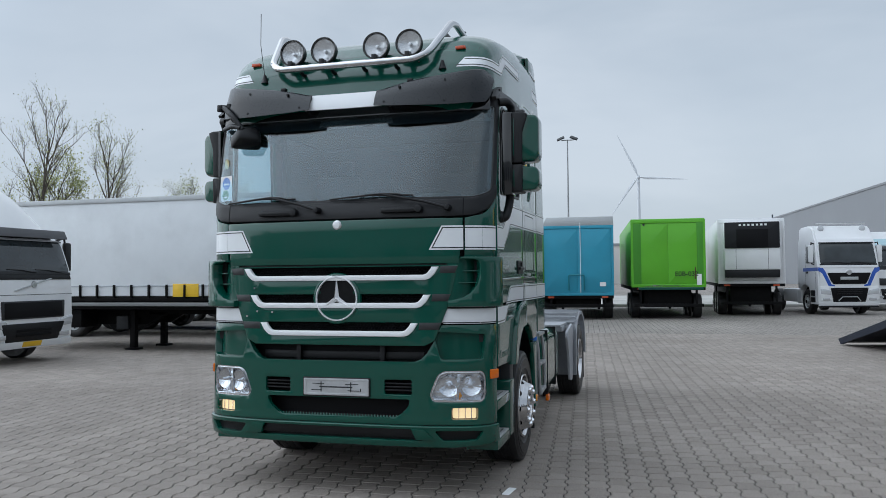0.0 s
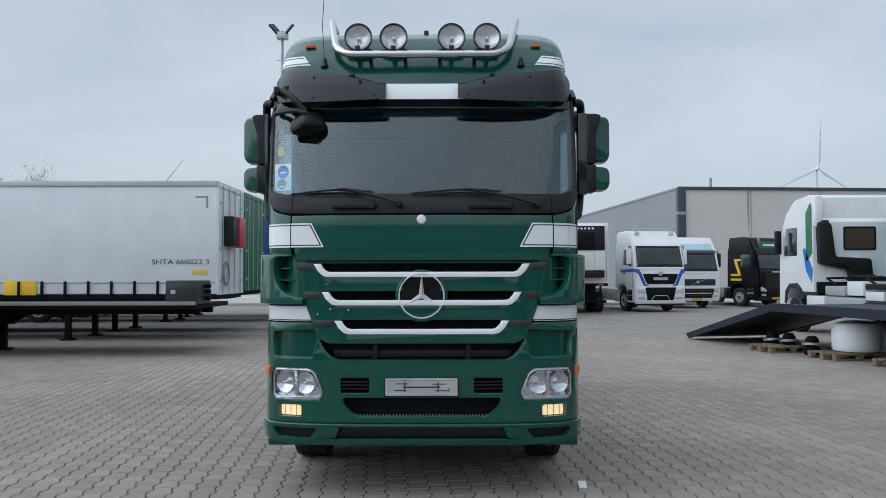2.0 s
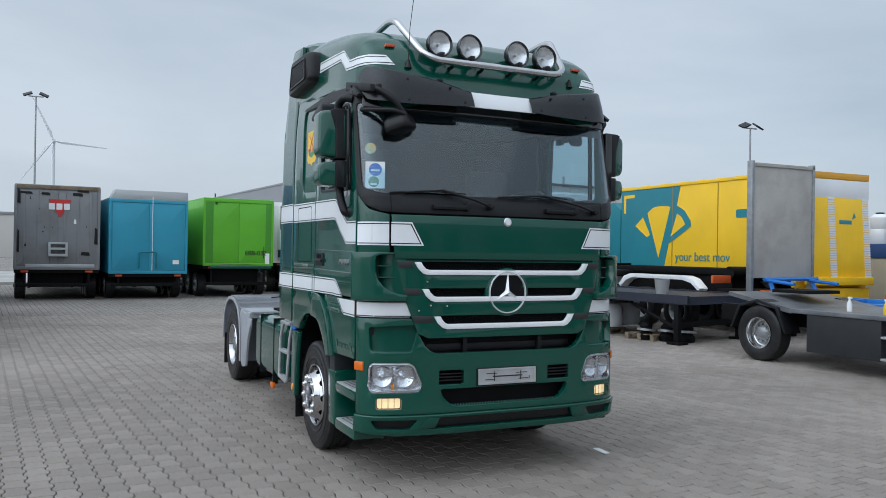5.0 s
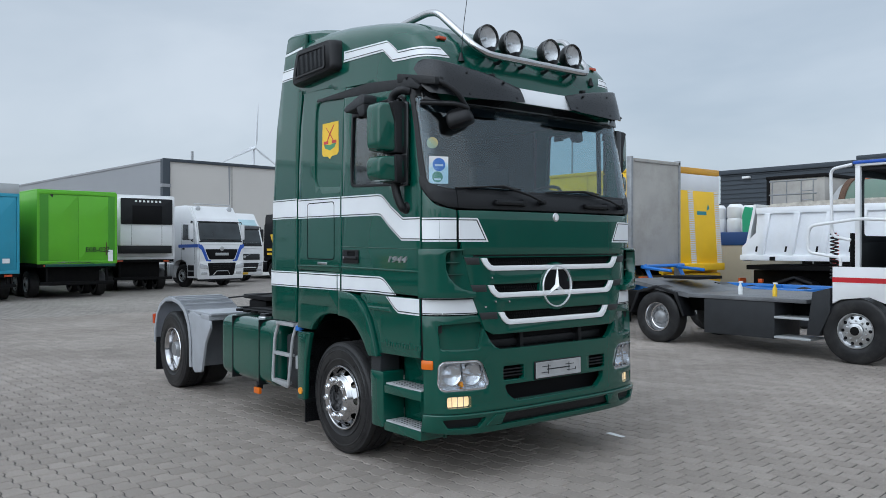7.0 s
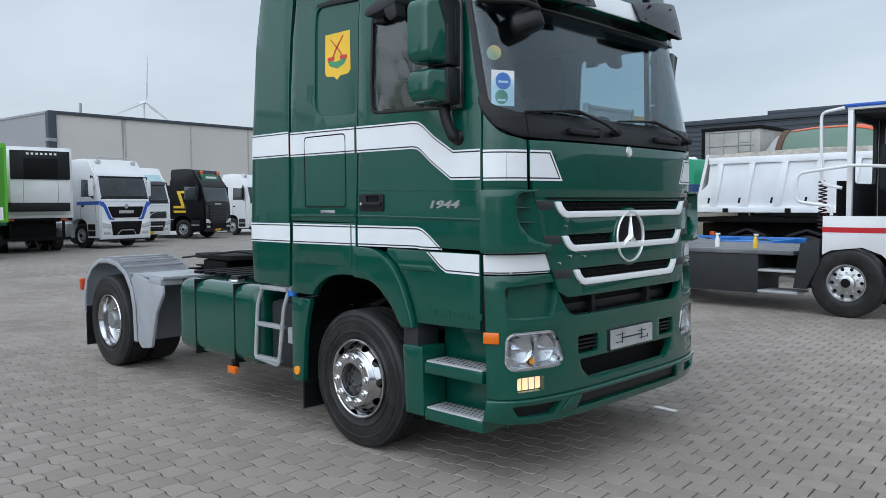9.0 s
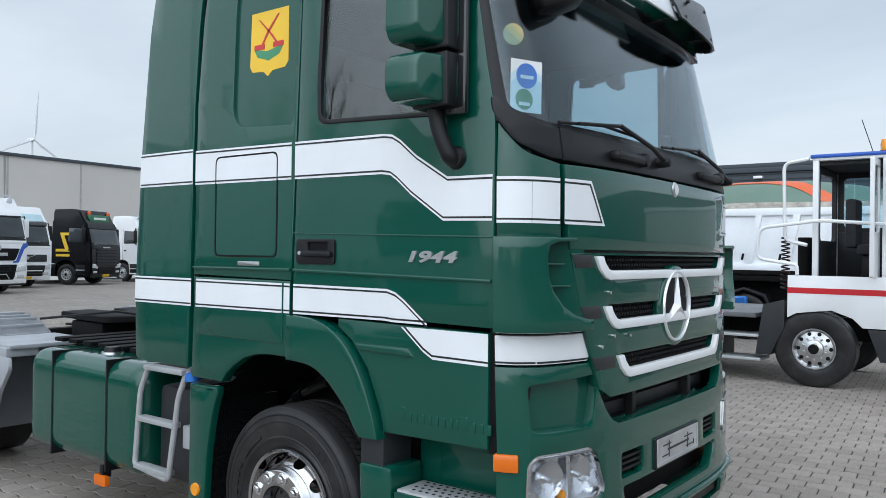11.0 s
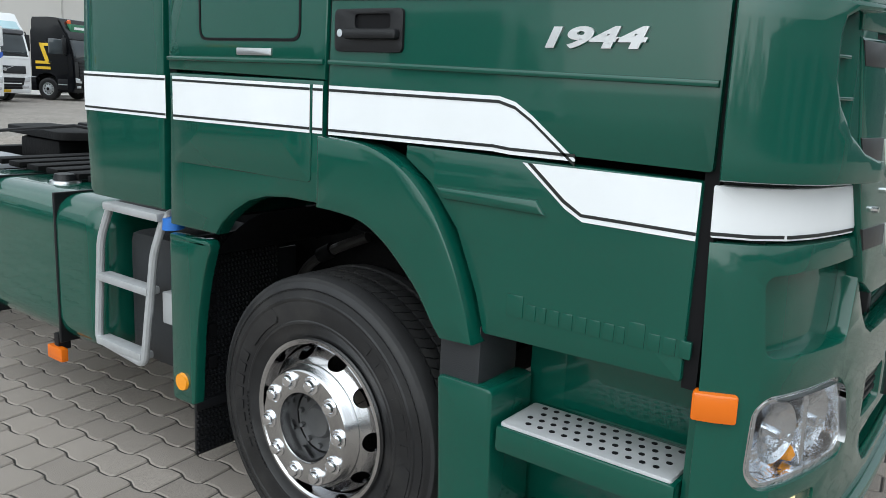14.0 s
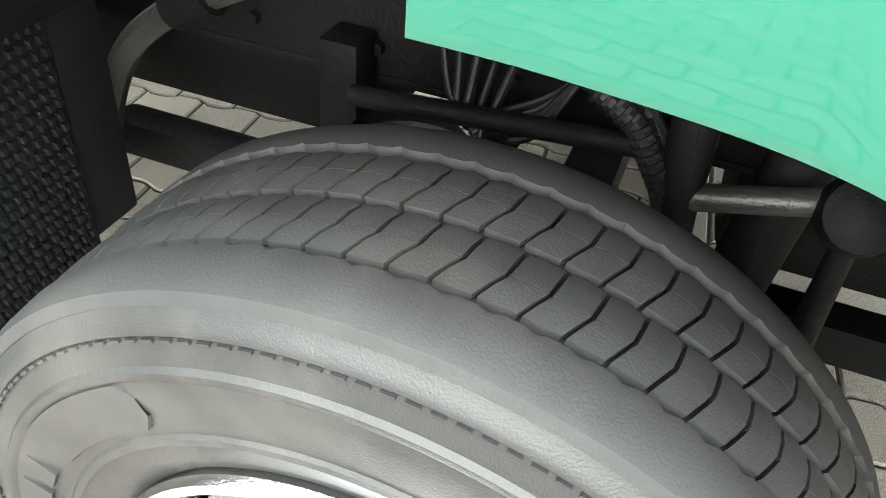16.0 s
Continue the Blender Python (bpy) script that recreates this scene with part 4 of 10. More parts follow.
BAND_TOP = [("x", 0.975, 3.500), ("x", 1.07, 3.497), ("y", 0.74, 3.490), ("y", 0.84, 3.492), ("y", 0.99, 3.606), ("y", 1.64, 3.634)]
BAND_LOW = [("x", 0.912, 3.412), ("x", 1.07, 3.408), ("y", 0.74, 3.402), ("y", 0.89, 3.408), ("y", 1.02, 3.518), ("y", 1.64, 3.536)]
for g in (1, -1):
    band_top, band_low = round_roof(BAND_TOP), round_roof(BAND_LOW)
    part("roof_band", panel(band_low + band_top[::-1], roof_skin(g), 0.001, 0.006, 0.03, bev=0), WHITE_FOIL, roof)
    for line, off in ((band_top, -0.014), (band_low, 0.014)):
        part("pinstripe", panel([(u, v + off) for u, v in line] + [(u, v + off + 0.007 * math.copysign(1, off)) for u, v in reversed(line)], roof_skin(g), 0.006, 0.0075, 0.03, bev=0), PIN, roof)
    # marker lamp at the roof's corner
    yy = 0.585
    part("roof_marker", box(g * 0.93 - 0.042, g * 0.93 + 0.042, yy - 0.004, yy + 0.06, 3.578, 3.605, 0.008), RED_LENS, roof, "orange roof marker lamp")
    # black rain channel between roof and doors
    part("rain_channel", panel([(0.50, 3.12), (0.62, 3.150), (0.80, 3.162), (2.10, 3.240), (2.10, 3.262), (1.24, 3.286), (0.60, 3.225), (0.48, 3.14)], side_of(g), -0.03, 0.004, 0.2, bev=0.004), BLACK, truck)

# roof spoiler at the rear
bm = bmesh.new()
rows = []
for y, w, top in ((1.75, 1.02, 3.84), (1.95, 1.08, 3.93), (2.2, 1.13, 3.985), (2.45, 1.16, 4.02), (2.72, 1.18, 4.04), (2.79, 1.18, 4.025)):
    rows.append([bm.verts.new((x * w, y, z)) for x, z in ((-1, 3.72 if y < 2.4 else 3.88), (-1, top - 0.05), (-0.96, top - 0.015), (-0.9, top), (-0.5, top + 0.015), (0.5, top + 0.015), (0.9, top), (0.96, top - 0.015), (1, top - 0.05), (1, 3.72 if y < 2.4 else 3.88))])
for a, b in zip(rows, rows[1:]):
    for k in range(9):
        bm.faces.new((a[k], a[k + 1], b[k + 1], b[k]))
    bm.faces.new((a[0], b[0], b[9], a[9]))
bm.faces.new(rows[0]), bm.faces.new(rows[-1][::-1])
part("roof_spoiler", bm, GREEN, truck)

# lamp bar on the roof
bar = part("lamp_bar", tube([(-0.80, 1.32, 3.875), (-0.80, 0.95, 3.90), (-0.79, 0.82, 3.875), (-0.70, 0.46, 3.54), (-0.60, 0.395, 3.470), (0.60, 0.395, 3.470), (0.70, 0.46, 3.54), (0.79, 0.82, 3.875), (0.80, 0.95, 3.90), (0.80, 1.32, 3.875)], 0.030, 14, smooth=0.07), ALU, truck, "bent stainless steel lamp bar")
for u in (-0.42, -0.14, 0.14, 0.42):
    part("bar_bracket", tube([(u, 0.395, 3.470), (u, 0.46, 3.435), (u, 0.58, 3.44)], 0.016, 8), BLACK, bar)
for u in (-0.523, -0.235, 0.235, 0.523):
    y, z, r = 0.475, 3.632, 0.113
    sp = part("spot_lamp", lathe([(0.0, 0.13), (0.04, 0.128), (0.08, 0.105), (0.105, 0.06), (r, 0.02), (r, -0.004), (r - 0.008, -0.010), (r - 0.012, 0.0)], (u, y, z), (u, y + 1, z), 36), BLACK, bar, "round black roof spot lamp")
    part("lamp_rim", lathe([(r - 0.012, 0.004), (r - 0.012, -0.010), (r - 0.004, -0.014), (r + 0.002, -0.008), (r + 0.002, 0.004)], (u, y, z), (u, y + 1, z), 36), BLACK_GLOSS, sp)
    part("bowl", lathe([(0.0, 0.055), (0.03, 0.052), (0.07, 0.036), (0.10, 0.010)], (u, y, z), (u, y + 1, z), 36), SPOT_IN, sp)
    part("bulb_shield", lathe([(0.0, 0.02), (0.012, 0.022), (0.016, 0.08)], (u, y, z), (u, y + 1, z), 12), STEEL, sp)
    part("lens", lathe([(0.0, -0.006), (0.05, -0.004), (0.101, 0.006)], (u, y, z), (u, y + 1, z), 36), LENS, sp)
    part("lamp_foot", box(u - 0.02, u + 0.02, y - 0.06, y + 0.03, 3.49, 3.55, 0.006), BLACK, sp)
    part("cable", tube([(u, y + 0.11, z - 0.03), (u + 0.05, y + 0.10, z - 0.10), (u + 0.08, y + 0.02, 3.47)], 0.006, 6, smooth=0.05), BLACK, sp)
# aerials
for x, top in ((-0.80, 3.97), (0.80, 3.52)):
    ae = part("aerial", lathe([(0.0, 0.075), (0.012, 0.07), (0.022, 0.03), (0.034, 0.0)], (x, 0.505, 3.40), (x, 0.47, 4.4), 14), BLACK, truck)
    if x < 0:
        part("whip", tube([(x, 0.50, 3.46), (x - 0.01, 0.45, 3.72), (x + 0.01, 0.42, 3.98)], 0.003, 5), BLACK, ae)
part("roof_stud", cyl((0.02, 0.86, 3.72), (0.02, 0.86, 3.80), 0.028, 0.02, 10), BLACK, truck)

# cab sides
for g in (1, -1):
    S = side_of(g)
    sd = 0.465
    win = rpoly([(0.63, 2.385), (1.47, 2.415), (1.475, 2.60), (1.45, 3.065), (0.73, 3.095), (0.66, 3.03)], [0.05, 0.06, 0, 0.05, 0.04, 0.03])
    door = part("cab_door", panel(rpoly([(sd, 1.49), (1.648, 1.505), (1.595, 3.30), (0.70, 3.19), (0.605, 3.06), (0.553, 2.842), (0.503, 2.548), (sd, 2.37)], [0.01, 0.01, 0.03, 0.08, 0.1, 0, 0, 0.1]), S, -0.05, 0.0, 0.12, [win], 0.006), GREEN, truck)
    part("window_seal", panel(rpoly([(0.615, 2.37), (1.485, 2.40), (1.49, 2.60), (1.465, 3.08), (0.72, 3.11), (0.645, 3.045)], [0.06, 0.06, 0, 0.05, 0.04, 0.03]), S, -0.02, 0.006, 0.12,
         [rpoly([(0.645, 2.392), (1.462, 2.422), (1.465, 2.60), (1.442, 3.055), (0.738, 3.088), (0.672, 3.03)], [0.05, 0.05, 0, 0.04, 0.03, 0.03])], 0.004), BLACK, door)
    part("window_pane", panel(rpoly([(0.64, 2.395), (1.46, 2.42), (1.46, 2.6), (1.44, 3.05), (0.735, 3.085), (0.67, 3.03)], 0.03), S, -0.018, -0.012, 0.2, bev=0), GLASS_SIDE, door).visible_shadow = False
    part("window_post", panel(rpoly([(0.745, 2.40), (0.785, 2.40), (0.80, 3.08), (0.76, 3.08)], 0), S, -0.02, 0.004, 0.2, bev=0.003), BLACK, door)
    # ramp mirror over the door window: a wedge-shaped holder with a mirror head hanging under it
    rm = part("ramp_mirror", panel(rpoly([(1.09, 3.075), (1.085, 3.14), (1.13, 3.165), (1.20, 3.150), (1.385, 3.088), (1.41, 3.055), (1.38, 3.030), (1.27, 3.042)], [0.02, 0.02, 0.03, 0.05, 0.02, 0.02, 0.02, 0.08]), S, 0.0, 0.125, 0.1, bev=0.026), DARK, door, "dark plastic ramp mirror holder over the door window")
    part("mirror_head", panel(rpoly([(1.085, 2.985), (1.145, 2.965), (1.19, 3.0), (1.22, 3.07), (1.10, 3.09)], 0.02), S, 0.03, 0.12, 0.1, bev=0.025), BLACK, rm)
    part("holder_foot", panel(rpoly([(1.29, 3.0), (1.40, 3.0), (1.395, 3.035), (1.30, 3.04)], 0.012), S, 0.0, 0.04, 0.1, bev=0.008), BLACK, rm)
    # creases along the door
    part("door_crease", panel([(0.47, 1.672), (1.645, 1.690), (1.645, 1.706), (0.47, 1.688)], S, -0.002, 0.010, 0.2, bev=0.006), GREEN, door)
    part("door_crease", panel([(0.47, 1.855), (1.645, 1.875), (1.645, 1.883), (0.47, 1.863)], S, -0.002, 0.004, 0.2, bev=0.003), GREEN, door)
    part("door_gap", panel([(1.646, 1.45), (1.664, 1.45), (1.611, 3.30), (1.596, 3.30)], S, -0.05, -0.012, 0.2, bev=0), MESH_BLACK, truck)
    # door handle
    hd = part("door_handle", panel(rect(1.355, 1.615, 1.730, 1.850, 0.018), S, -0.005, 0.010, 0.2, [rect(1.40, 1.535, 1.795, 1.835, 0.012)], 0.006), BLACK, door, "black recessed door handle")
    part("handle_recess", panel(rect(1.37, 1.60, 1.745, 1.84), S, -0.004, 0.0015, 0.2, bev=0), MESH_BLACK, hd)
    part("handle_bar", panel(rect(1.365, 1.565, 1.765, 1.793, 0.01), S, 0.006, 0.03, 0.2, bev=0.008), BLACK, hd)
    p = Vector(S(1.59, 1.782, 0.009))
    part("lock", cyl(p, p + Vector((g * 0.006, 0, 0)), 0.011, seg=14), CHROME, hd)
    # fixed rear side with a recessed panel
    recess = rpoly([(1.665, 2.42), (2.135, 2.44), (2.11, 3.235), (1.615, 3.215)], [0.02, 0.11, 0.07, 0.01])
    part("sleeper_side", panel([(1.662, 1.645), (2.455, 1.655), (2.44, 2.6), (2.36, 3.40), (1.60, 3.305)], S, -0.04, 0.0, 0.12, [recess], 0.006), GREEN, truck)
    part("recess_panel", panel(rect(1.60, 2.16, 2.39, 3.30), S, -0.034, -0.016, 0.15, bev=0), GREEN, truck)
    # hatch with its lock and small grey badge
    part("hatch_seam", panel(rect(1.768, 2.272, 1.757, 2.293, 0.04), S, 0.0, 0.0022, 0.2, [rect(1.777, 2.263, 1.766, 2.284, 0.036)], 0.0), MESH_BLACK, truck)
    part("hatch_badge", panel(rect(1.90, 2.07, 1.712, 1.735, 0.004), S, 0.0, 0.006, 0.2, bev=0.002), STEEL, truck, "small silver badge")
    part("side_crease", panel([(1.665, 1.690), (2.455, 1.686), (2.455, 1.702), (1.665, 1.706)], S, -0.002, 0.010, 0.2, bev=0.006), GREEN, truck)
    # lower hatch
    part("lower_hatch", panel(rect(1.715, 2.43, 1.325, 1.632, 0.02), S, -0.03, 0.004, 0.2, bev=0.008), GREEN, truck)
    part("lower_side", panel([(1.668, 1.645), (1.668, 1.30), (1.668, 1.262), (1.82, 1.264), (1.93, 1.254), (2.02, 1.228), (2.10, 1.182), (2.16, 1.135), (2.20, 1.085), (2.47, 1.085), (2.455, 1.645)], S, -0.06, -0.001, 0.1, bev=0.012), GREEN, truck)
    # wheel-arch flare, swelling out of the lower door panel
    arch_in = [(1.664, 1.257), (1.60, 1.255), (1.51, 1.246), (1.45, 1.228), (1.385, 1.19), (1.325, 1.14), (1.255, 1.07), (1.195, 0.985), (1.165, 0.95)]
    arch_out = [(1.055, 0.955), (1.085, 1.055), (1.145, 1.20), (1.225, 1.325), (1.33, 1.415), (1.455, 1.462), (1.60, 1.476), (1.664, 1.476)]
    part("arch_flare", panel(flow(arch_in) + flow(arch_out), S, -0.06, 0.030, 0.08, bev=0.022), GREEN, truck)
    # lower panel below the door
    part("lower_door_panel", panel(rpoly([(0.485, 0.995), (1.045, 0.985), (1.075, 1.09), (1.15, 1.26), (1.25, 1.38), (1.34, 1.44), (1.34, 1.478), (0.485, 1.468)], [0.01, 0.01, 0, 0, 0, 0, 0, 0.01]), S, -0.05, -0.006, 0.12, bev=0.008), GREEN, truck)
    part("lower_door_ridge", panel([(0.868, 1.336), (1.195, 1.340), (1.225, 1.374), (0.90, 1.376)], S, -0.012, 0.006, 0.2, bev=0.012), GREEN, truck)
    # raised unreadable maker's mark
    y1 = 0.97
    for k, wd in enumerate((0.05, 0.03, 0.022, 0.03, 0.03, 0.03, 0.03, 0.028, 0.02, 0.042, 0.03, 0.03, 0.028)):
        y1 -= 0.0085 if k else 0.0
        part("raised_mark", box(min(g * (HW - 0.0150), g * (HW - 0.0032)), max(g * (HW - 0.0150), g * (HW - 0.0032)), y1 - wd, y1, 1.055, 1.098 if k not in (0, 9) else 1.116, 0.002), GREEN, truck)
        y1 -= wd
    part("door_front_gap", panel(rect(0.452, 0.487, 0.98, 2.40), S, -0.05, -0.02, 0.2, bev=0), MESH_BLACK, truck)
    # white bands along the side
    up_top = [(0.47, 2.112), (0.70, 2.114), (0.87, 2.215), (0.965, 2.29), (1.01, 2.315), (1.06, 2.322), (2.44, 2.338)]
    up_bot = [(0.47, 1.925), (0.72, 1.928), (0.90, 2.045), (0.98, 2.11), (1.02, 2.135), (1.07, 2.142), (2.44, 2.15)]
    lo_top = [(0.79, 1.48), (0.93, 1.585), (0.98, 1.615), (1.03, 1.628), (2.44, 1.632)]
    lo_bot = [(0.79, 1.482), (0.86, 1.482), (0.99, 1.482), (1.04, 1.486), (2.44, 1.478)]

    def strip(top, bot, lo, hi, d, material, mn, edge=0.0):
        a = [p for p in top if lo < p[0] < hi]
        b = [p for p in bot if lo < p[0] < hi]
        a = [(lo, interp(top, lo))] + a + [(hi, interp(top, hi))]
        b = [(lo, interp(bot, lo))] + b + [(hi, interp(bot, hi))]
        return part(mn, panel(b + a[::-1], S, d - 0.001, d, 0.12, bev=0), material, truck)

    sh = lambda t, o: [(u, v + o) for u, v in t]
    for lo, hi, d in ((0.472, 1.642, 0.002), (1.668, 2.45, 0.002)):
        strip(up_top, up_bot, lo, hi, d, WHITE_FOIL, "side_band")
        strip(sh(up_top, -0.010), sh(up_top, -0.018), lo, hi, d + 0.0012, PIN, "pinstripe")
        strip(sh(up_bot, 0.018), sh(up_bot, 0.010), lo, hi, d + 0.0012, PIN, "pinstripe")
    for lo, hi, d in ((0.80, 1.642, 0.002), (1.720, 2.425, 0.0065), (1.669, 1.712, 0.0015)):
        strip(lo_top, lo_bot, lo, hi, d, WHITE_FOIL, "side_band")
        strip(sh(lo_top, -0.010), sh(lo_top, -0.018), lo, hi, d + 0.0012, PIN, "pinstripe")
        strip(sh(lo_bot, 0.018), sh(lo_bot, 0.010), lo, hi, d + 0.0012, PIN, "pinstripe")
    low = [(0.487, 1.333), (0.77, 1.336), (0.82, 1.362), (0.95, 1.465), (0.487, 1.465)]
    part("side_band", panel(low, S, -0.005, -0.0035, 0.12, bev=0), WHITE_FOIL, truck)
    part("pinstripe", panel([(0.487, 1.345), (0.775, 1.348), (0.828, 1.377), (0.936, 1.465), (0.922, 1.465), (0.822, 1.384), (0.773, 1.356), (0.487, 1.353)], S, -0.004, -0.0025, 0.12, bev=0), PIN, truck)
    # rear side fairing
    fair = part("side_fairing", panel([(2.50, 1.135), (2.985, 1.135), (3.015, 1.16), (3.032, 1.57), (2.985, 2.36), (2.895, 3.20), (2.81, 3.82), (2.40, 3.86), (2.415, 3.3), (2.465, 2.6)], S, -0.03, 0.0, 0.15, bev=0.006), GREEN, truck)
    for tz, bz, w in ((2.35, 2.155, 0), (1.632, 1.478, 0), (3.66, 3.545, 1)):
        yb0, yb1 = interp([(1.57, 3.032), (2.36, 2.985), (3.20, 2.895), (3.82, 2.81)], bz), interp([(1.57, 3.032), (2.36, 2.985), (3.20, 2.895), (3.82, 2.81)], tz)
        part("side_band", panel([(2.476, bz), (yb0 - 0.002, bz), (yb1 - 0.002, tz), (2.476, tz)], S, 0.001, 0.002, 0.2, bev=0), WHITE_FOIL, fair)
        for z1 in (tz - 0.014, bz + 0.014):
            part("pinstripe", panel(rect(2.478, min(yb0, yb1) - 0.003, z1 - 0.004, z1 + 0.004), S, 0.002, 0.0032, 0.2, bev=0), PIN, fair)
    part("fairing_cap_line", panel([(2.45, 3.815), (2.80, 3.80), (2.80, 3.822), (2.45, 3.84)], S, 0.0, 0.003, 0.2, bev=0), WHITE_FOIL, fair)
    part("fairing_upper", panel([(2.40, 3.845), (2.80, 3.83), (2.785, 3.93), (2.74, 3.965), (2.40, 3.96)], S, -0.03, 0.0, 0.2, bev=0.006), GREEN, fair)
    part("fairing_gap", panel([(2.44, 1.10), (2.475, 1.10), (2.47, 2.6), (2.42, 3.30), (2.38, 3.30), (2.43, 2.6)], S, -0.06, -0.02, 0.2, bev=0), MESH_BLACK, truck)
    # crest decal
    crest = part("crest_decal", panel([(1.72, 2.745), (1.745, 2.718), (1.84, 2.712), (1.875, 2.685), (1.91, 2.712), (1.995, 2.718), (2.015, 2.745), (2.005, 3.022), (1.722, 3.022)], S, -0.017, -0.0145, 0.3, bev=0), YELLOW, truck, "yellow shield decal with two red tools")
    part("crest_field", panel([(1.755, 2.835), (1.88, 2.815), (1.985, 2.835), (1.955, 2.79), (1.90, 2.775), (1.87, 2.765), (1.84, 2.775), (1.79, 2.79)], S, -0.0145, -0.0135, 0.3, bev=0), LEAF_GREEN, crest)
    for pts in ([(1.935, 2.98), (1.95, 2.985), (1.86, 2.90), (1.80, 2.835), (1.785, 2.835), (1.845, 2.90)], [(1.79, 2.995), (1.80, 2.998), (1.88, 2.92), (1.935, 2.84), (1.92, 2.84), (1.868, 2.91)]):
        part("crest_tool", panel(pts, S, -0.0135, -0.0125, 0.3, bev=0), RED, crest)
    for y1 in (1.755, 1.90):
        part("crest_head", panel(rect(y1, y1 + 0.08, 2.828, 2.855, 0.006), S, -0.0130, -0.0120, 0.3, bev=0), RED, crest)

    # mirrors
    mz = part("mirror_arm", tube([S(0.62, 3.12, 0.0), S(0.65, 3.13, 0.06), S(0.73, 3.10, 0.08), S(0.77, 2.95, 0.08)], 0.034, 12, smooth=0.08), BLACK, truck)
    part("lower_arm", tube([S(0.66, 2.175, 0.0), S(0.665, 2.19, 0.035), S(0.70, 2.28, 0.055), S(0.74, 2.46, 0.07)], 0.034, 12, smooth=0.05), BLACK, mz)
    part("arm_foot", lathe([(0.0, 0.03), (0.04, 0.026), (0.052, 0.0)], S(0.655, 2.19, -0.004), S(0.655, 2.19, 1.0), 20), BLACK, mz)
    part("mirror_bracket", box(min(g * 1.272, g * (1.35 if g > 0 else 1.30)), max(g * 1.272, g * (1.35 if g > 0 else 1.30)), 0.575, 0.72, 2.36, 3.03, 0.014), BLACK_GLOSS, mz)
    for z0, z1 in ((2.625, 3.03), (2.39, 2.605)):
        hs = bmesh.new()
        prof = rpoly([(1.29, z0), (1.48, z0 + 0.015), (1.505, z0 + 0.06), (1.505, z1 - 0.05), (1.48, z1 - 0.01), (1.29, z1)], 0.045)
        rings = []
        for y, k in ((0.56, 1.0), (0.50, 1.0), (0.445, 0.992), (0.418, 0.965), (0.404, 0.92), (0.399, 0.84)):
            cx, cz = 1.40, (z0 + z1) / 2
            rings.append([hs.verts.new((g * (cx + (u - cx) * k), y + 0.24 + 0.28 * (u - 1.40), cz + (v - cz) * k)) for u, v in prof])
        for a, b in zip(rings, rings[1:]):
            for k in range(len(prof)):
                j = (k + 1) % len(prof)
                hs.faces.new((a[k], a[j], b[j], b[k]))
        hs.faces.new(rings[-1])
        hs.faces.new(rings[0][::-1])
        shell = part("mirror_housing", hs, GREEN, mz, "green mirror housing", smooth=50)
        part("mirror_face", panel(rpoly([(g * 1.31, z0 + 0.02), (g * 1.47, z0 + 0.03), (g * 1.48, z1 - 0.04), (g * 1.31, z1 - 0.02)], 0.02), lambda u, v, d: (u, 0.803 + 0.28 * (abs(u) - 1.40) + d, v), 0.0, 0.004, 0.3, bev=0.002), MIRROR, shell)
        part("housing_edge", panel(rpoly([(g * 1.278, z0 - 0.004), (g * 1.375, z0 - 0.004), (g * 1.378, z0 + (z1 - z0) * 0.6), (g * 1.42, z1 - 0.012), (g * 1.38, z1 + 0.002), (g * 1.278, z1 + 0.002)] if z1 > 3 else [(g * 1.278, z0 - 0.004), (g * 1.375, z0 - 0.004), (g * 1.378, z1 + 0.004), (g * 1.278, z1 + 0.004)], 0.012), flat_xz(0.64), -0.15, 0.03, 0.3, bev=0.01), BLACK, shell)
        # the far-side mirrors stand a little further out
        shell.location.x += 0.05 if g > 0 else 0.0

# model numerals on the door, seen from the outside on both sides
for g in (1, -1):
    m = Matrix.Translation((g * (HW + 0.002), 0.78, 1.772)) @ Euler((radians(90), 0, radians(90 if g > 0 else -90))).to_matrix().to_4x4()
    nm = words("1944", 0.085, STEEL, "model_numerals", truck, m, 0.005, label="raised chrome model numerals", bold=0.0035)
    nm.data.transform(Matrix(((1.60, 0.34, 0, 0), (0, 0.76, 0, 0), (0, 0, 1, 0), (0, 0, 0, 1))))

# front kerb mirror on a forked arm, at the near-side corner
kb_m = bmesh.new()
rings = []
km_axis = Vector((-0.10, -0.55, -0.83)).normalized()
for h, k in ((-0.080, 0.45), (-0.068, 0.72), (-0.035, 0.93), (0.01, 1.0), (0.050, 0.97), (0.058, 0.90)):
    pr = rpoly([(-0.135, -0.105), (0.135, -0.105), (0.10, 0.105), (-0.10, 0.105)], 0.05)
    mm = axis_matrix((-0.905, 0.385, 2.905), km_axis)
    rings.append([kb_m.verts.new(mm @ Vector((u * k, v * k, h))) for u, v in pr])
for a, b in zip(rings, rings[1:]):
    for k in range(len(a)):
        j = (k + 1) % len(a)
        kb_m.faces.new((a[k], a[j], b[j], b[k]))
kb_m.faces.new(rings[0]), kb_m.faces.new(rings[-1][::-1])
km = part("kerb_mirror", kb_m, BLACK, truck, "black front kerb mirror on a forked arm", smooth=50)
part("arm", tube([(-1.15, 0.40, 3.185), (-1.10, 0.36, 3.165), (-1.00, 0.30, 3.09), (-0.90, 0.30, 2.965)], 0.022, 12, smooth=0.06), BLACK, km)
part("arm", tube([(-1.20, 0.52, 3.02), (-1.12, 0.43, 3.015), (-1.00, 0.31, 3.005), (-0.91, 0.285, 2.975)], 0.020, 12, smooth=0.06), BLACK, km)
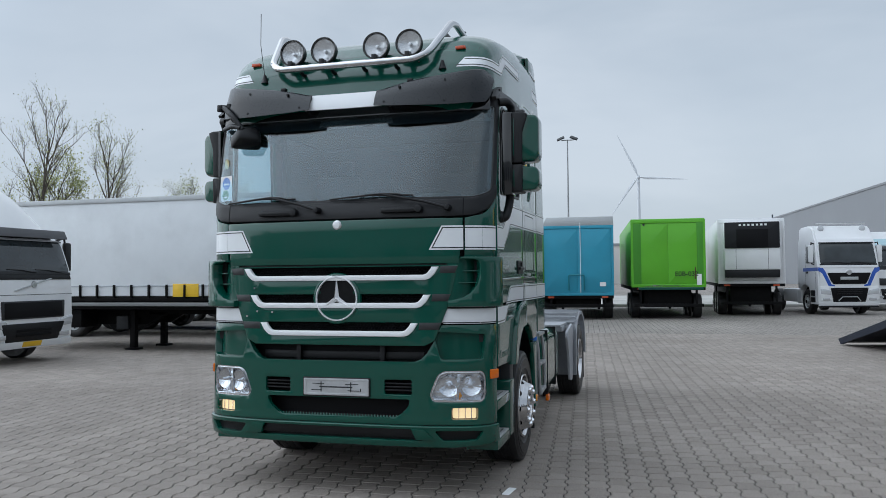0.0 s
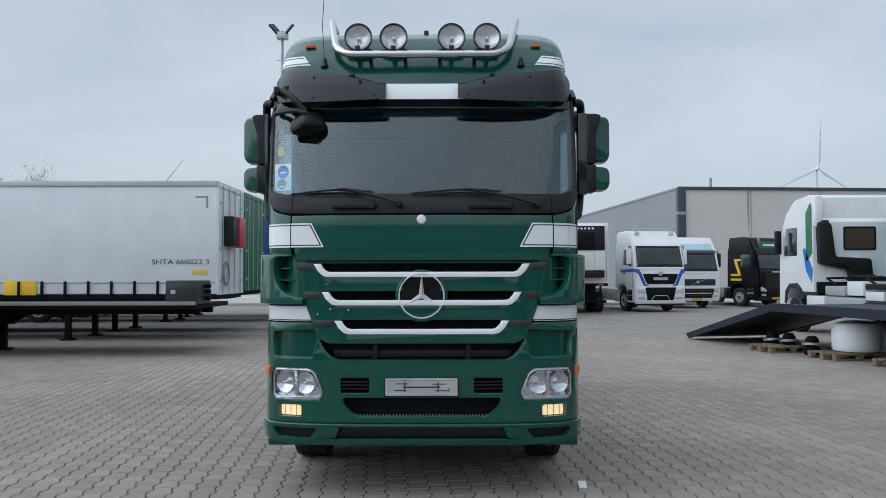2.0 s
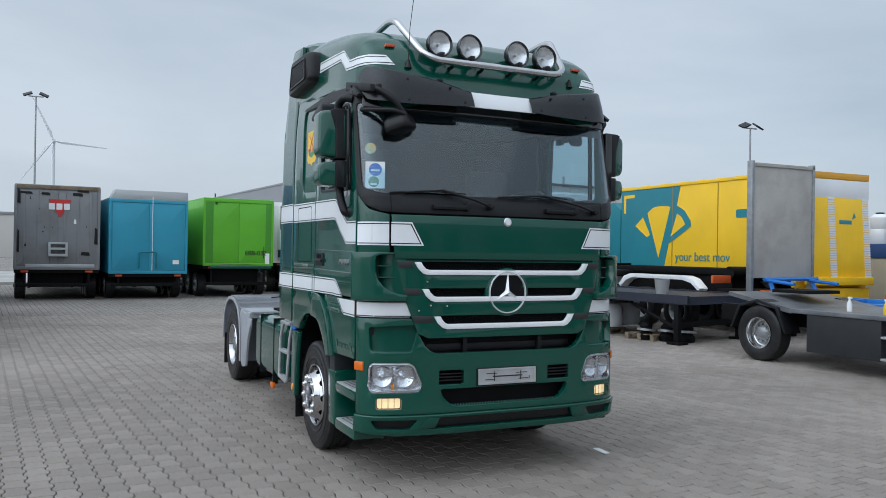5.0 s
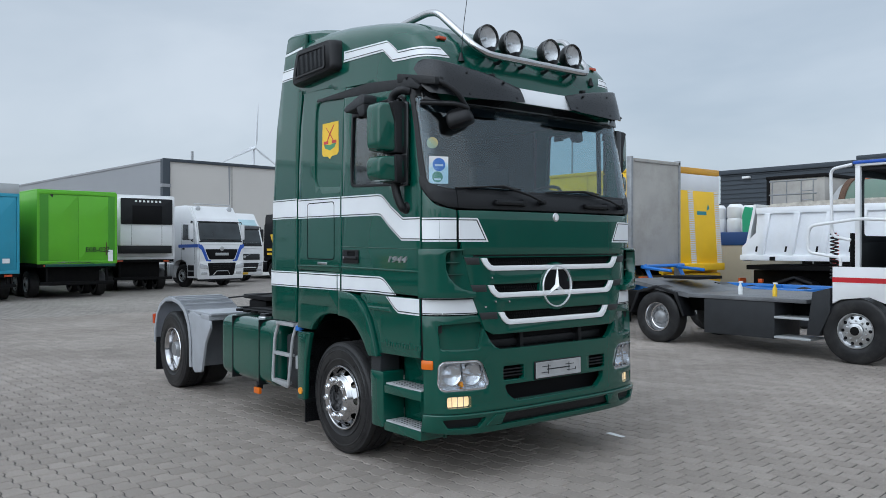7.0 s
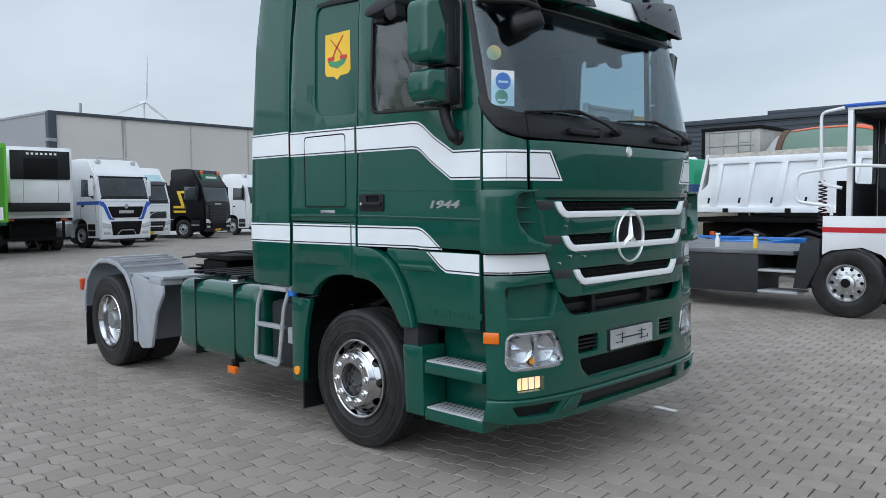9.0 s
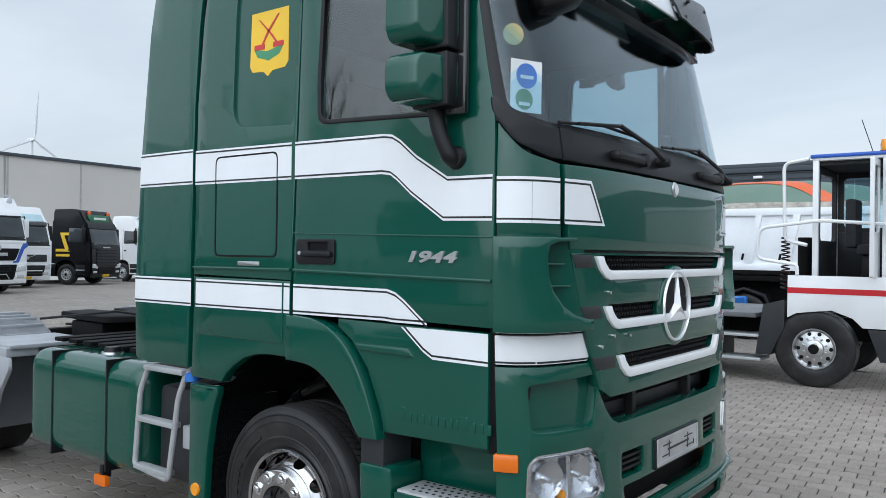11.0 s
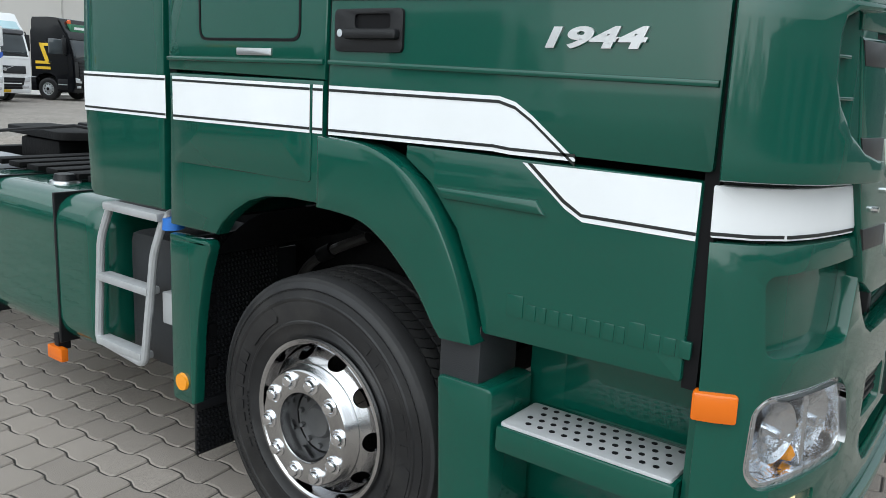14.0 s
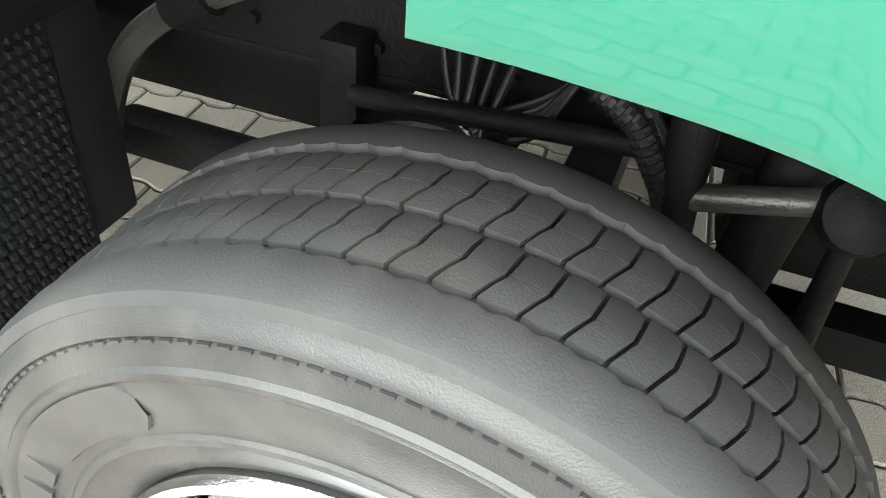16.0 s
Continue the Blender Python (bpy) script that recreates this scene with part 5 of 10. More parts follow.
part("arm_bracket", box(-1.11, -1.07, 0.39, 0.45, 3.12, 3.22, 0.012), BLACK, km)

# air-intake box on the near-side roof edge
ib = bmesh.new()
rings = []
for x, k in ((-1.12, 1.0), (-1.26, 1.0), (-1.31, 0.95), (-1.325, 0.90)):
    pr = rpoly([(1.66, 3.47), (2.46, 3.425), (2.44, 3.56), (2.36, 3.77), (1.70, 3.76)], 0.06)
    rings.append([ib.verts.new((x, 2.05 + (u - 2.05) * k, 3.60 + (v - 3.60) * k)) for u, v in pr])
for a, b in zip(rings, rings[1:]):
    for k in range(len(a)):
        j = (k + 1) % len(a)
        ib.faces.new((a[k], a[j], b[j], b[k]))
ib.faces.new(rings[0]), ib.faces.new(rings[-1][::-1])
intake = part("air_intake", ib, BLACK, truck, "black ribbed air intake box", smooth=45)
part("intake_frame", panel(rpoly([(1.79, 3.50), (2.37, 3.485), (2.30, 3.72), (1.80, 3.715)], 0.03), flat_yz(-1.325), 0.0, 0.012, 0.3, [rpoly([(1.81, 3.52), (2.34, 3.505), (2.28, 3.70), (1.82, 3.695)], 0.025)], 0.004), BLACK, intake)
for k in range(20):
    y1 = 1.83 + 0.0245 * k
    t = k / 19
    part("rib", panel([(y1, 3.525 - 0.01 * t), (y1 + 0.011, 3.525 - 0.01 * t), (y1 + 0.006, 3.692), (y1 - 0.005, 3.692)], flat_yz(-1.325), 0.0, 0.008, 0.5, bev=0.002), DARK, intake)

# cab body behind the skins: floor, rear wall, inner sides, so that the glass looks into a room
part("cab_floor", box(-1.18, 1.18, 0.42, 2.42, 1.50, 1.56, 0), INTERIOR_DARK, truck)
part("cab_rear_wall", box(-1.20, 1.20, 2.42, 2.455, 1.10, 3.80, 0.01), GREEN, truck)
part("rear_lining", box(-1.18, 1.18, 2.38, 2.41, 1.56, 3.6, 0), INTERIOR, truck)
part("headliner", box(-1.12, 1.12, 0.55, 2.38, 3.12, 3.15, 0), INTERIOR, truck)
for g in (1, -1):
    part("inner_side", box(min(g * 1.15, g * 1.18), max(g * 1.15, g * 1.18), 1.62, 2.38, 1.56, 3.12, 0), INTERIOR, truck)
    part("inner_door", box(min(g * 1.16, g * 1.19), max(g * 1.16, g * 1.19), 0.50, 1.62, 1.56, 2.36, 0), INTERIOR_DARK, truck)
part("firewall", box(-1.15, 1.15, 0.36, 0.40, 1.2, 2.25, 0), INTERIOR_DARK, truck)
dash = part("dashboard", box(-1.10, 1.10, 0.42, 0.80, 1.9, 2.30, 0.05), INTERIOR_DARK, truck)
part("instrument_hood", box(0.28, 0.95, 0.55, 0.85, 2.26, 2.40, 0.06), INTERIOR_DARK, dash)
for u, v, w, h in ((-0.13, 0.50, 0.07, 0.10), (-0.22, 0.56, 0.04, 0.06), (-0.02, 0.6, 0.05, 0.05)):
    part("dash_item", box(u - w / 2, u + w / 2, v - 0.02, v + 0.02, 2.29, 2.29 + h, 0.008), INTERIOR, dash)
part("dash_paper", box(-0.35, -0.05, 0.44, 0.62, 2.302, 2.306, 0), PAPER, dash)
wheel_c, wheel_d = Vector((0.60, 0.98, 2.34)), Vector((0, 0.5, 0.85)).normalized()
sw = part("steering_wheel", tube([wheel_c + axis_matrix((0, 0, 0), wheel_d).to_3x3() @ Vector((0.22 * math.cos(a), 0.22 * math.sin(a), 0)) for a in [2 * math.pi * k / 28 for k in range(29)]], 0.016, 8), BLACK, truck)
part("steering_hub", cyl(wheel_c - wheel_d * 0.04, wheel_c + wheel_d * 0.01, 0.07, 0.06, 16), BLACK, sw)
for a in (0.3, math.pi - 0.3, -math.pi / 2):
    part("spoke", tube([wheel_c, wheel_c + axis_matrix((0, 0, 0), wheel_d).to_3x3() @ Vector((0.215 * math.cos(a), 0.215 * math.sin(a), 0))], 0.015, 6), BLACK, sw)
part("steering_column", tube([wheel_c - wheel_d * 0.02, wheel_c - wheel_d * 0.45], 0.04, 8), INTERIOR_DARK, sw)
for x in (0.62, -0.62):
    seat = part("seat", box(x - 0.25, x + 0.25, 1.15, 1.65, 2.02, 2.18, 0.06), FABRIC, truck)
    part("seat_back", box(x - 0.24, x + 0.24, 1.66, 1.82, 2.14, 2.72, 0.07), FABRIC, seat)
    part("head_rest", box(x - 0.14, x + 0.14, 1.72, 1.82, 2.715, 2.88, 0.05), FABRIC, seat)
    part("seat_base", box(x - 0.2, x + 0.2, 1.2, 1.6, 1.56, 2.03, 0.03), INTERIOR_DARK, seat)
part("bunk", box(-1.1, 1.1, 1.85, 2.38, 1.95, 2.12, 0.05), FABRIC, truck)
# stickers behind the near-side corner of the windscreen
def sheet_place(u, v, d):
    return (-1.185 + 0.922 * u + 0.387 * d, 0.432 - 0.387 * u - 0.922 * d, v)


st = part("windscreen_sticker", panel(rect(0.0, 0.155, 2.375, 2.59), sheet_place, 0.0, 0.002, 0.3, bev=0), PAPER, truck, "white sheet with two round stickers")
for u, v, r, mt in ((0.078, 2.525, 0.052, BLUE), (0.066, 2.428, 0.043, LEAF_GREEN)):
    disc = [(u + r * math.cos(k * math.pi / 12), v + r * math.sin(k * math.pi / 12)) for k in range(24)]
    part("round_sticker", panel(disc, sheet_place, 0.002, 0.003, 0.3, bev=0), mt, st)
    part("sticker_bar", panel(rect(u - r * 0.62, u + r * 0.62, v - 0.012 - (0.014 if r < 0.05 else 0), v + 0.002 - (0.014 if r < 0.05 else 0)), sheet_place, 0.003, 0.004, 0.3, bev=0), PAPER, st)
a, b = Vector(wrap(-1.165, 2.70, -0.014)), Vector(wrap(-1.165, 2.70, 0.5))
part("round_seal", lathe([(0.0, 0.0015), (0.045, 0.0015), (0.045, 0.0)], a, b, 28), mat("faded_seal", (0.50, 0.42, 0.20), 0.6), truck)


# ---- wheels of the tractor unit ----
def tyre(r, w, rim, seg=96):
    """Half-profile of a lorry tyre, lathed; its axis is z from 0 (outer face) to w."""
    pr = [(rim, 0.030), (rim + 0.012, 0.018), (rim + 0.03, 0.012), (rim + 0.055, 0.004), (rim + 0.058, 0.0005), (rim + 0.066, 0.0), (rim + 0.070, 0.003), (rim + 0.12, -0.004), (r - 0.085, -0.002), (r - 0.080, -0.005), (r - 0.074, -0.005), (r - 0.070, 0.0),
          (r - 0.045, 0.006), (r - 0.042, 0.004), (r - 0.034, 0.006), (r - 0.03, 0.010), (r - 0.014, 0.018), (r - 0.012, 0.026), (r - 0.012, w - 0.026), (r - 0.014, w - 0.018), (r - 0.045, w - 0.006), (rim + 0.12, w + 0.004), (rim + 0.03, w - 0.012), (rim, w - 0.03)]
    return lathe(pr, (0, 0, 0), (0, 0, 1), seg)


def tread(r, w, n=88):
    """Ribs of separate blocks with narrow bent sipes between them."""
    b = bmesh.new()
    pitch = 2 * math.pi / n
    for ri, (h0, h1) in enumerate(((0.0855, 0.1515), (w - 0.1515, w - 0.0855))):
        mid = h0 + (h1 - h0) * 0.47
        for ha, hb, sa, sb in ((h0, mid - 0.0005, -0.42, 0.0), (mid + 0.0005, h1, 0.0, 0.16)):
            for k in range(n):
                a0, a1 = pitch * (k + 0.060 + 0.4 * ri), pitch * (k + 0.940 + 0.4 * ri)
                edge = 0.0035 if ha == h0 or hb == h1 else 0.001
                lo, hi = [], []
                for j in range(3):
                    h, sft = ha + (hb - ha) * j / 2, pitch * (sa + (sb - sa) * j / 2)
                    near_edge = (j == 0 and ha == h0) or (j == 2 and hb == h1)
                    for q, a in enumerate((a0, (a0 + a1) / 2, a1)):
                        rr = r - (edge if near_edge else 0.0) - (0.0012 if q != 1 else 0.0)
                        wob = (0.0022 if q == 1 else 0.0) * (-1 if j == 0 else 1) if near_edge else 0.0
                        lo.append(b.verts.new(((r - 0.014) * math.cos(a + sft), (r - 0.014) * math.sin(a + sft), h + wob)))
                        hi.append(b.verts.new((rr * math.cos(a + sft), rr * math.sin(a + sft), h + wob)))
                for j in (0, 3):
                    for q in (0, 1):
                        b.faces.new((hi[j + q], hi[j + q + 1], hi[j + q + 4], hi[j + q + 3]))
                    b.faces.new((lo[j], lo[j + 3], hi[j + 3], hi[j]))
                    b.faces.new((lo[j + 2], hi[j + 2], hi[j + 5], lo[j + 5]))
                for j in (0, 6):
                    for q in (0, 1):
                        b.faces.new((lo[j + q], hi[j + q], hi[j + q + 1], lo[j + q + 1]))
    # plain shoulder ribs with a scalloped inner edge and small ticks at the outer edge
    for g, h_in, h_out in ((1, 0.074, 0.014), (-1, w - 0.074, w - 0.014)):
        m = 4 * n
        rows = []
        for k in range(m):
            a = 2 * math.pi * k / m
            notch = 0.0045 * g if k % 4 == 0 else 0.0
            rows.append([b.verts.new((rr * math.cos(a), rr * math.sin(a), h)) for rr, h in ((r - 0.016, h_in - notch), (r - 0.001, h_in - notch), (r, h_in - 0.012 * g), (r - 0.002, h_out + 0.018 * g), (r - 0.008, h_out + 0.004 * g), (r - 0.020, h_out))])
        for k in range(m):
            p, q = rows[k], rows[(k + 1) % m]
            for i in range(5):
                b.faces.new((p[i], p[i + 1], q[i + 1], q[i]))
    return b


def holed_band(r0, h0, r1, h1, n, hr, turn=0.0):
    """A conical band with n round holes through it, and the holes' bores."""
    b = bmesh.new()
    slope = math.hypot(r1 - r0, h1 - h0)
    rm = (r0 + r1) / 2

    def pt(ang, t):
        q = t / slope + 0.5
        r, h = r0 + (r1 - r0) * q, h0 + (h1 - h0) * q
        return Vector((r * math.cos(ang), r * math.sin(ang), h))
    k = 8
    for i in range(n):
        ac = turn + 2 * math.pi * i / n
        wa = math.pi / n
        square, circle, bore = [], [], []
        for j in range(4 * k):
            e, f = divmod(j, k)
            t = -1 + 2 * f / k
            su, sv = ((t, -1), (1, t), (-t, 1), (-1, -t))[e]
            square.append(b.verts.new(pt(ac + su * wa, sv * slope / 2)))
            ph = math.atan2(sv, su)
            c = pt(ac + hr * math.cos(ph) / rm, hr * math.sin(ph))
            circle.append(b.verts.new(c))
            bore.append(b.verts.new(c + Vector((-c.x * 0.04, -c.y * 0.04, 0.014))))
        for j in range(4 * k):
            q = (j + 1) % (4 * k)
            b.faces.new((square[j], square[q], circle[q], circle[j]))
            b.faces.new((circle[j], circle[q], bore[q], bore[j]))
    bmesh.ops.remove_doubles(b, verts=b.verts, dist=0.0005)
    return b


def sidewall_marks(r, parent, turn=0.0, name="sidewall_lettering"):
    """Raised unreadable lettering on the tyre's flank, as bars."""
    b = bmesh.new()
    for start, count, rr, hh, ww in ((2.02, 8, 0.392, 0.036, 0.042), (-1.6, 8, 0.392, 0.036, 0.042), (1.62, 18, 0.350, 0.006, 0.009), (-0.4, 18, 0.350, 0.006, 0.009)):
        for k in range(count):
            a = start - k * (ww + 0.008) / rr
            for r0, r1 in ((rr - hh / 2, rr + hh / 2),):
                q = [Vector((ra * math.cos(aa), ra * math.sin(aa), -0.0048)) for ra, aa in ((r0, a), (r0, a - ww * 0.8 / rr), (r1, a - ww * 0.8 / rr), (r1, a))]
                lo = [b.verts.new(v + Vector((0, 0, 0.012))) for v in q]
                hi = [b.verts.new(v) for v in q]
                b.faces.new(hi)
                for i in range(4):
                    j = (i + 1) % 4
                    b.faces.new((lo[i], lo[j], hi[j], hi[i]))
    # raised plaques, as long as the words that they carry
    for start, span in ((2.62, 0.50), (-1.02, 0.50)):
        rows = []
        for k in range(15):
            a = start - span * k / 14
            trim = 0.016 if k in (0, 14) else 0.0
            rows.append([b.verts.new((ra * math.cos(a), ra * math.sin(a), h)) for ra, h in ((0.366 + trim, 0.004), (0.368 + trim, -0.0050), (0.420 - trim, -0.0050), (0.422 - trim, 0.004))])
        for p, q in zip(rows, rows[1:]):
            for i in range(3):
                b.faces.new((p[i], p[i + 1], q[i + 1], q[i]))
    for k in range(150):
        a = 2 * math.pi * k / 150
        q = [Vector((ra * math.cos(aa), ra * math.sin(aa), 0.0035)) for ra, aa in ((0.4575, a), (0.4575, a + 0.026), (0.4605, a + 0.026), (0.4605, a))]
        lo = [b.verts.new(v + Vector((0, 0, 0.012))) for v in q]
        hi = [b.verts.new(v + Vector((0, 0, -0.0015))) for v in q]
        b.faces.new(hi)
        for i in range(4):
            j = (i + 1) % 4
            b.faces.new((lo[i], lo[j], hi[j], hi[i]))
    return b


def front_wheel(x, y, z, outward):
    """outward: +1 or -1, the x side on which its face lies."""
    w = part("wheel", tyre(0.505, 0.315, 0.285), RUBBER, truck)
    w.matrix_basis = Matrix.Translation((x, y, z)) @ Euler((0, radians(-90 if outward > 0 else 90), 0)).to_matrix().to_4x4()
    part("tread", tread(0.505, 0.315), TREAD, w, smooth=30)
    tagged(part("lettering", sidewall_marks(0.5, w), RUBBER, w, smooth=0), kind="stuff")
    part("rim", lathe([(0.288, 0.034), (0.294, 0.012), (0.290, 0.002), (0.280, 0.0), (0.272, 0.006), (0.266, 0.03), (0.262, 0.05)], (0, 0, 0), (0, 0, 1), 96), ALU, w, "polished aluminium rim")
    part("rim_band", holed_band(0.262, 0.055, 0.216, -0.010, 10, 0.0335, 0.32), ALU, w)
    part("rim_crown", lathe([(0.216, -0.010), (0.212, -0.020), (0.206, -0.026), (0.202, -0.046), (0.195, -0.054), (0.128, -0.054), (0.120, -0.050), (0.114, -0.02), (0.112, 0.04)], (0, 0, 0), (0, 0, 1), 96), ALU, w)
    part("rim_inside", lathe([(0.262, 0.055), (0.255, 0.16), (0.10, 0.16)], (0, 0, 0), (0, 0, 1), 48), CHASSIS, w)
    part("hub", lathe([(0.0, 0.006), (0.050, 0.005), (0.056, 0.012), (0.060, 0.022), (0.108, 0.026), (0.112, 0.05)], (0, 0, 0), (0, 0, 1), 48), HUB_GREY, w, "dull grey wheel hub")
    for k in range(10):
        a = 2 * math.pi * (k + 0.35) / 10
        c = Vector((0.1655 * math.cos(a), 0.1655 * math.sin(a), -0.054))
        part("nut_washer", lathe([(0.0310, 0.0), (0.0310, -0.005), (0.027, -0.008), (0.022, -0.008)], c, c + Vector((0, 0, 1)), 20), CHROME, w)
        part("nut", lathe([(0.0, -0.026), (0.011, -0.0255), (0.0180, -0.022), (0.0215, -0.014), (0.0220, 0.0)], c, c + Vector((0, 0, 1)), 18), CHROME, w)
        a += math.pi / 10
        c = Vector((0.086 * math.cos(a), 0.086 * math.sin(a), 0.02))
        part("hub_bolt", cyl(c, c + Vector((0, 0, -0.012)), 0.010, 0.009, 6), HUB_GREY, w)
    return w


def rear_wheel(x, y, z, outward):
    w = part("wheel", tyre(0.505, 0.30, 0.285, 72), RUBBER, truck)
    w.matrix_basis = Matrix.Translation((x, y, z)) @ Euler((0, radians(-90 if outward > 0 else 90), 0)).to_matrix().to_4x4()
    part("tread", tread(0.505, 0.30, 70), TREAD, w, smooth=30)
    part("rim", lathe([(0.288, 0.034), (0.294, 0.012), (0.288, 0.002), (0.278, 0.004), (0.270, 0.03), (0.262, 0.05), (0.256, 0.10), (0.225, 0.125), (0.185, 0.135)], (0, 0, 0), (0, 0, 1), 72), ALU, w, "polished deep-dish rim")
    part("rim_band", holed_band(0.225, 0.125, 0.165, 0.145, 10, 0.022), ALU, w)
    part("rim_face", lathe([(0.168, 0.145), (0.16, 0.125), (0.115, 0.125), (0.112, 0.16)], (0, 0, 0), (0, 0, 1), 48), ALU, w)
    part("hub", lathe([(0.0, 0.02), (0.085, 0.025), (0.095, 0.04), (0.108, 0.13)], (0, 0, 0), (0, 0, 1), 36), GREY_METAL, w)
    for k in range(10):
        a = 2 * math.pi * k / 10
        c = Vector((0.138 * math.cos(a), 0.138 * math.sin(a), 0.125))
        part("nut", lathe([(0.0, -0.034), (0.011, -0.034), (0.0165, 0.0)], c, c + Vector((0, 0, 1)), 6), CHROME, w)
    return w


WY, RY = 1.715, 6.05
for g in (1, -1):
    front_wheel(1.235 if g > 0 else -1.21, WY, 0.505, g)
    rear_wheel(1.315 if g > 0 else -1.195, RY, 0.505, g)
    inner = part("wheel", tyre(0.505, 0.30, 0.285, 48), RUBBER, truck)
    inner.matrix_basis = Matrix.Translation((g * 0.86, RY, 0.505)) @ Euler((0, radians(-90 if g > 0 else 90), 0)).to_matrix().to_4x4()
part("front_axle", box(-0.85, 0.85, WY - 0.06, WY + 0.06, 0.36, 0.48, 0.02), CHASSIS, truck)
part("rear_axle", cyl((-0.55, RY, 0.505), (0.55, RY, 0.505), 0.09, seg=16), CHASSIS, truck)
part("differential", lathe([(0.0, -0.22), (0.14, -0.2), (0.22, -0.08), (0.22, 0.08), (0.14, 0.2), (0.0, 0.22)], (0, RY, 0.505), (1, RY, 0.505), 24), CHASSIS, truck)

# chassis
for g in (1, -1):
    rail = bmesh.new()
    for z0, z1, x0, x1 in ((0.765, 0.78, 0.36, 0.44), (0.98, 1.0, 0.36, 0.44), (0.78, 0.98, 0.43, 0.44)):
        box(min(g * x0, g * x1), max(g * x0, g * x1), 0.6, 6.95, z0, z1, 0.003, rail)
    rail_ob = part("frame_rail", rail, CHASSIS, truck)
    for k in range(26):
        y1 = 0.9 + k * 0.23
        for z1 in (0.83, 0.93):
            p = Vector((g * 0.44, y1, z1))
            part("rail_bolt", cyl(p, p + Vector((g * 0.016, 0, 0)), 0.013, seg=6), CHASSIS, rail_ob)
    part("leaf_spring", box(min(g * 0.42, g * 0.50), max(g * 0.42, g * 0.50), 0.9, 2.6, 0.50, 0.58, 0.02), CHASSIS, truck)
    part("damper", cyl((g * 0.58, 1.45, 0.45), (g * 0.52, 1.38, 0.95), 0.045, seg=14), CHASSIS, truck)
    part("air_bellow", lathe([(0.10, 0.0), (0.13, 0.04), (0.11, 0.09), (0.13, 0.14), (0.10, 0.18)], (g * 0.55, 1.95, 0.56), (g * 0.55, 1.95, 1.5), 20), RUBBER, truck)
for y1 in (0.7, 2.4, 3.6, 4.8, 6.8):
    part("cross_member", box(-0.43, 0.43, y1 - 0.06, y1 + 0.06, 0.79, 0.97, 0.01), CHASSIS, truck)
part("engine", box(-0.36, 0.36, 0.75, 2.2, 0.80, 1.45, 0.06), CHASSIS, truck)
part("gearbox", box(-0.34, 0.34, 2.10, 3.2, 0.54, 1.1, 0.10), CHASSIS, truck)
part("drive_shaft", cyl((0, 3.2, 0.68), (0, RY, 0.55), 0.06, seg=14), CHASSIS, truck)
part("tie_rod", cyl((-0.75, WY - 0.22, 0.40), (0.75, WY - 0.22, 0.40), 0.022, seg=10), CHASSIS, truck)
part("sump_pan", box(-0.25, 0.25, 0.85, 1.45, 0.46, 0.82, 0.06), CHASSIS, truck)
part("radiator", box(-0.55, 0.55, 0.42, 0.50, 0.65, 1.42, 0.02), MESH_BLACK, truck)
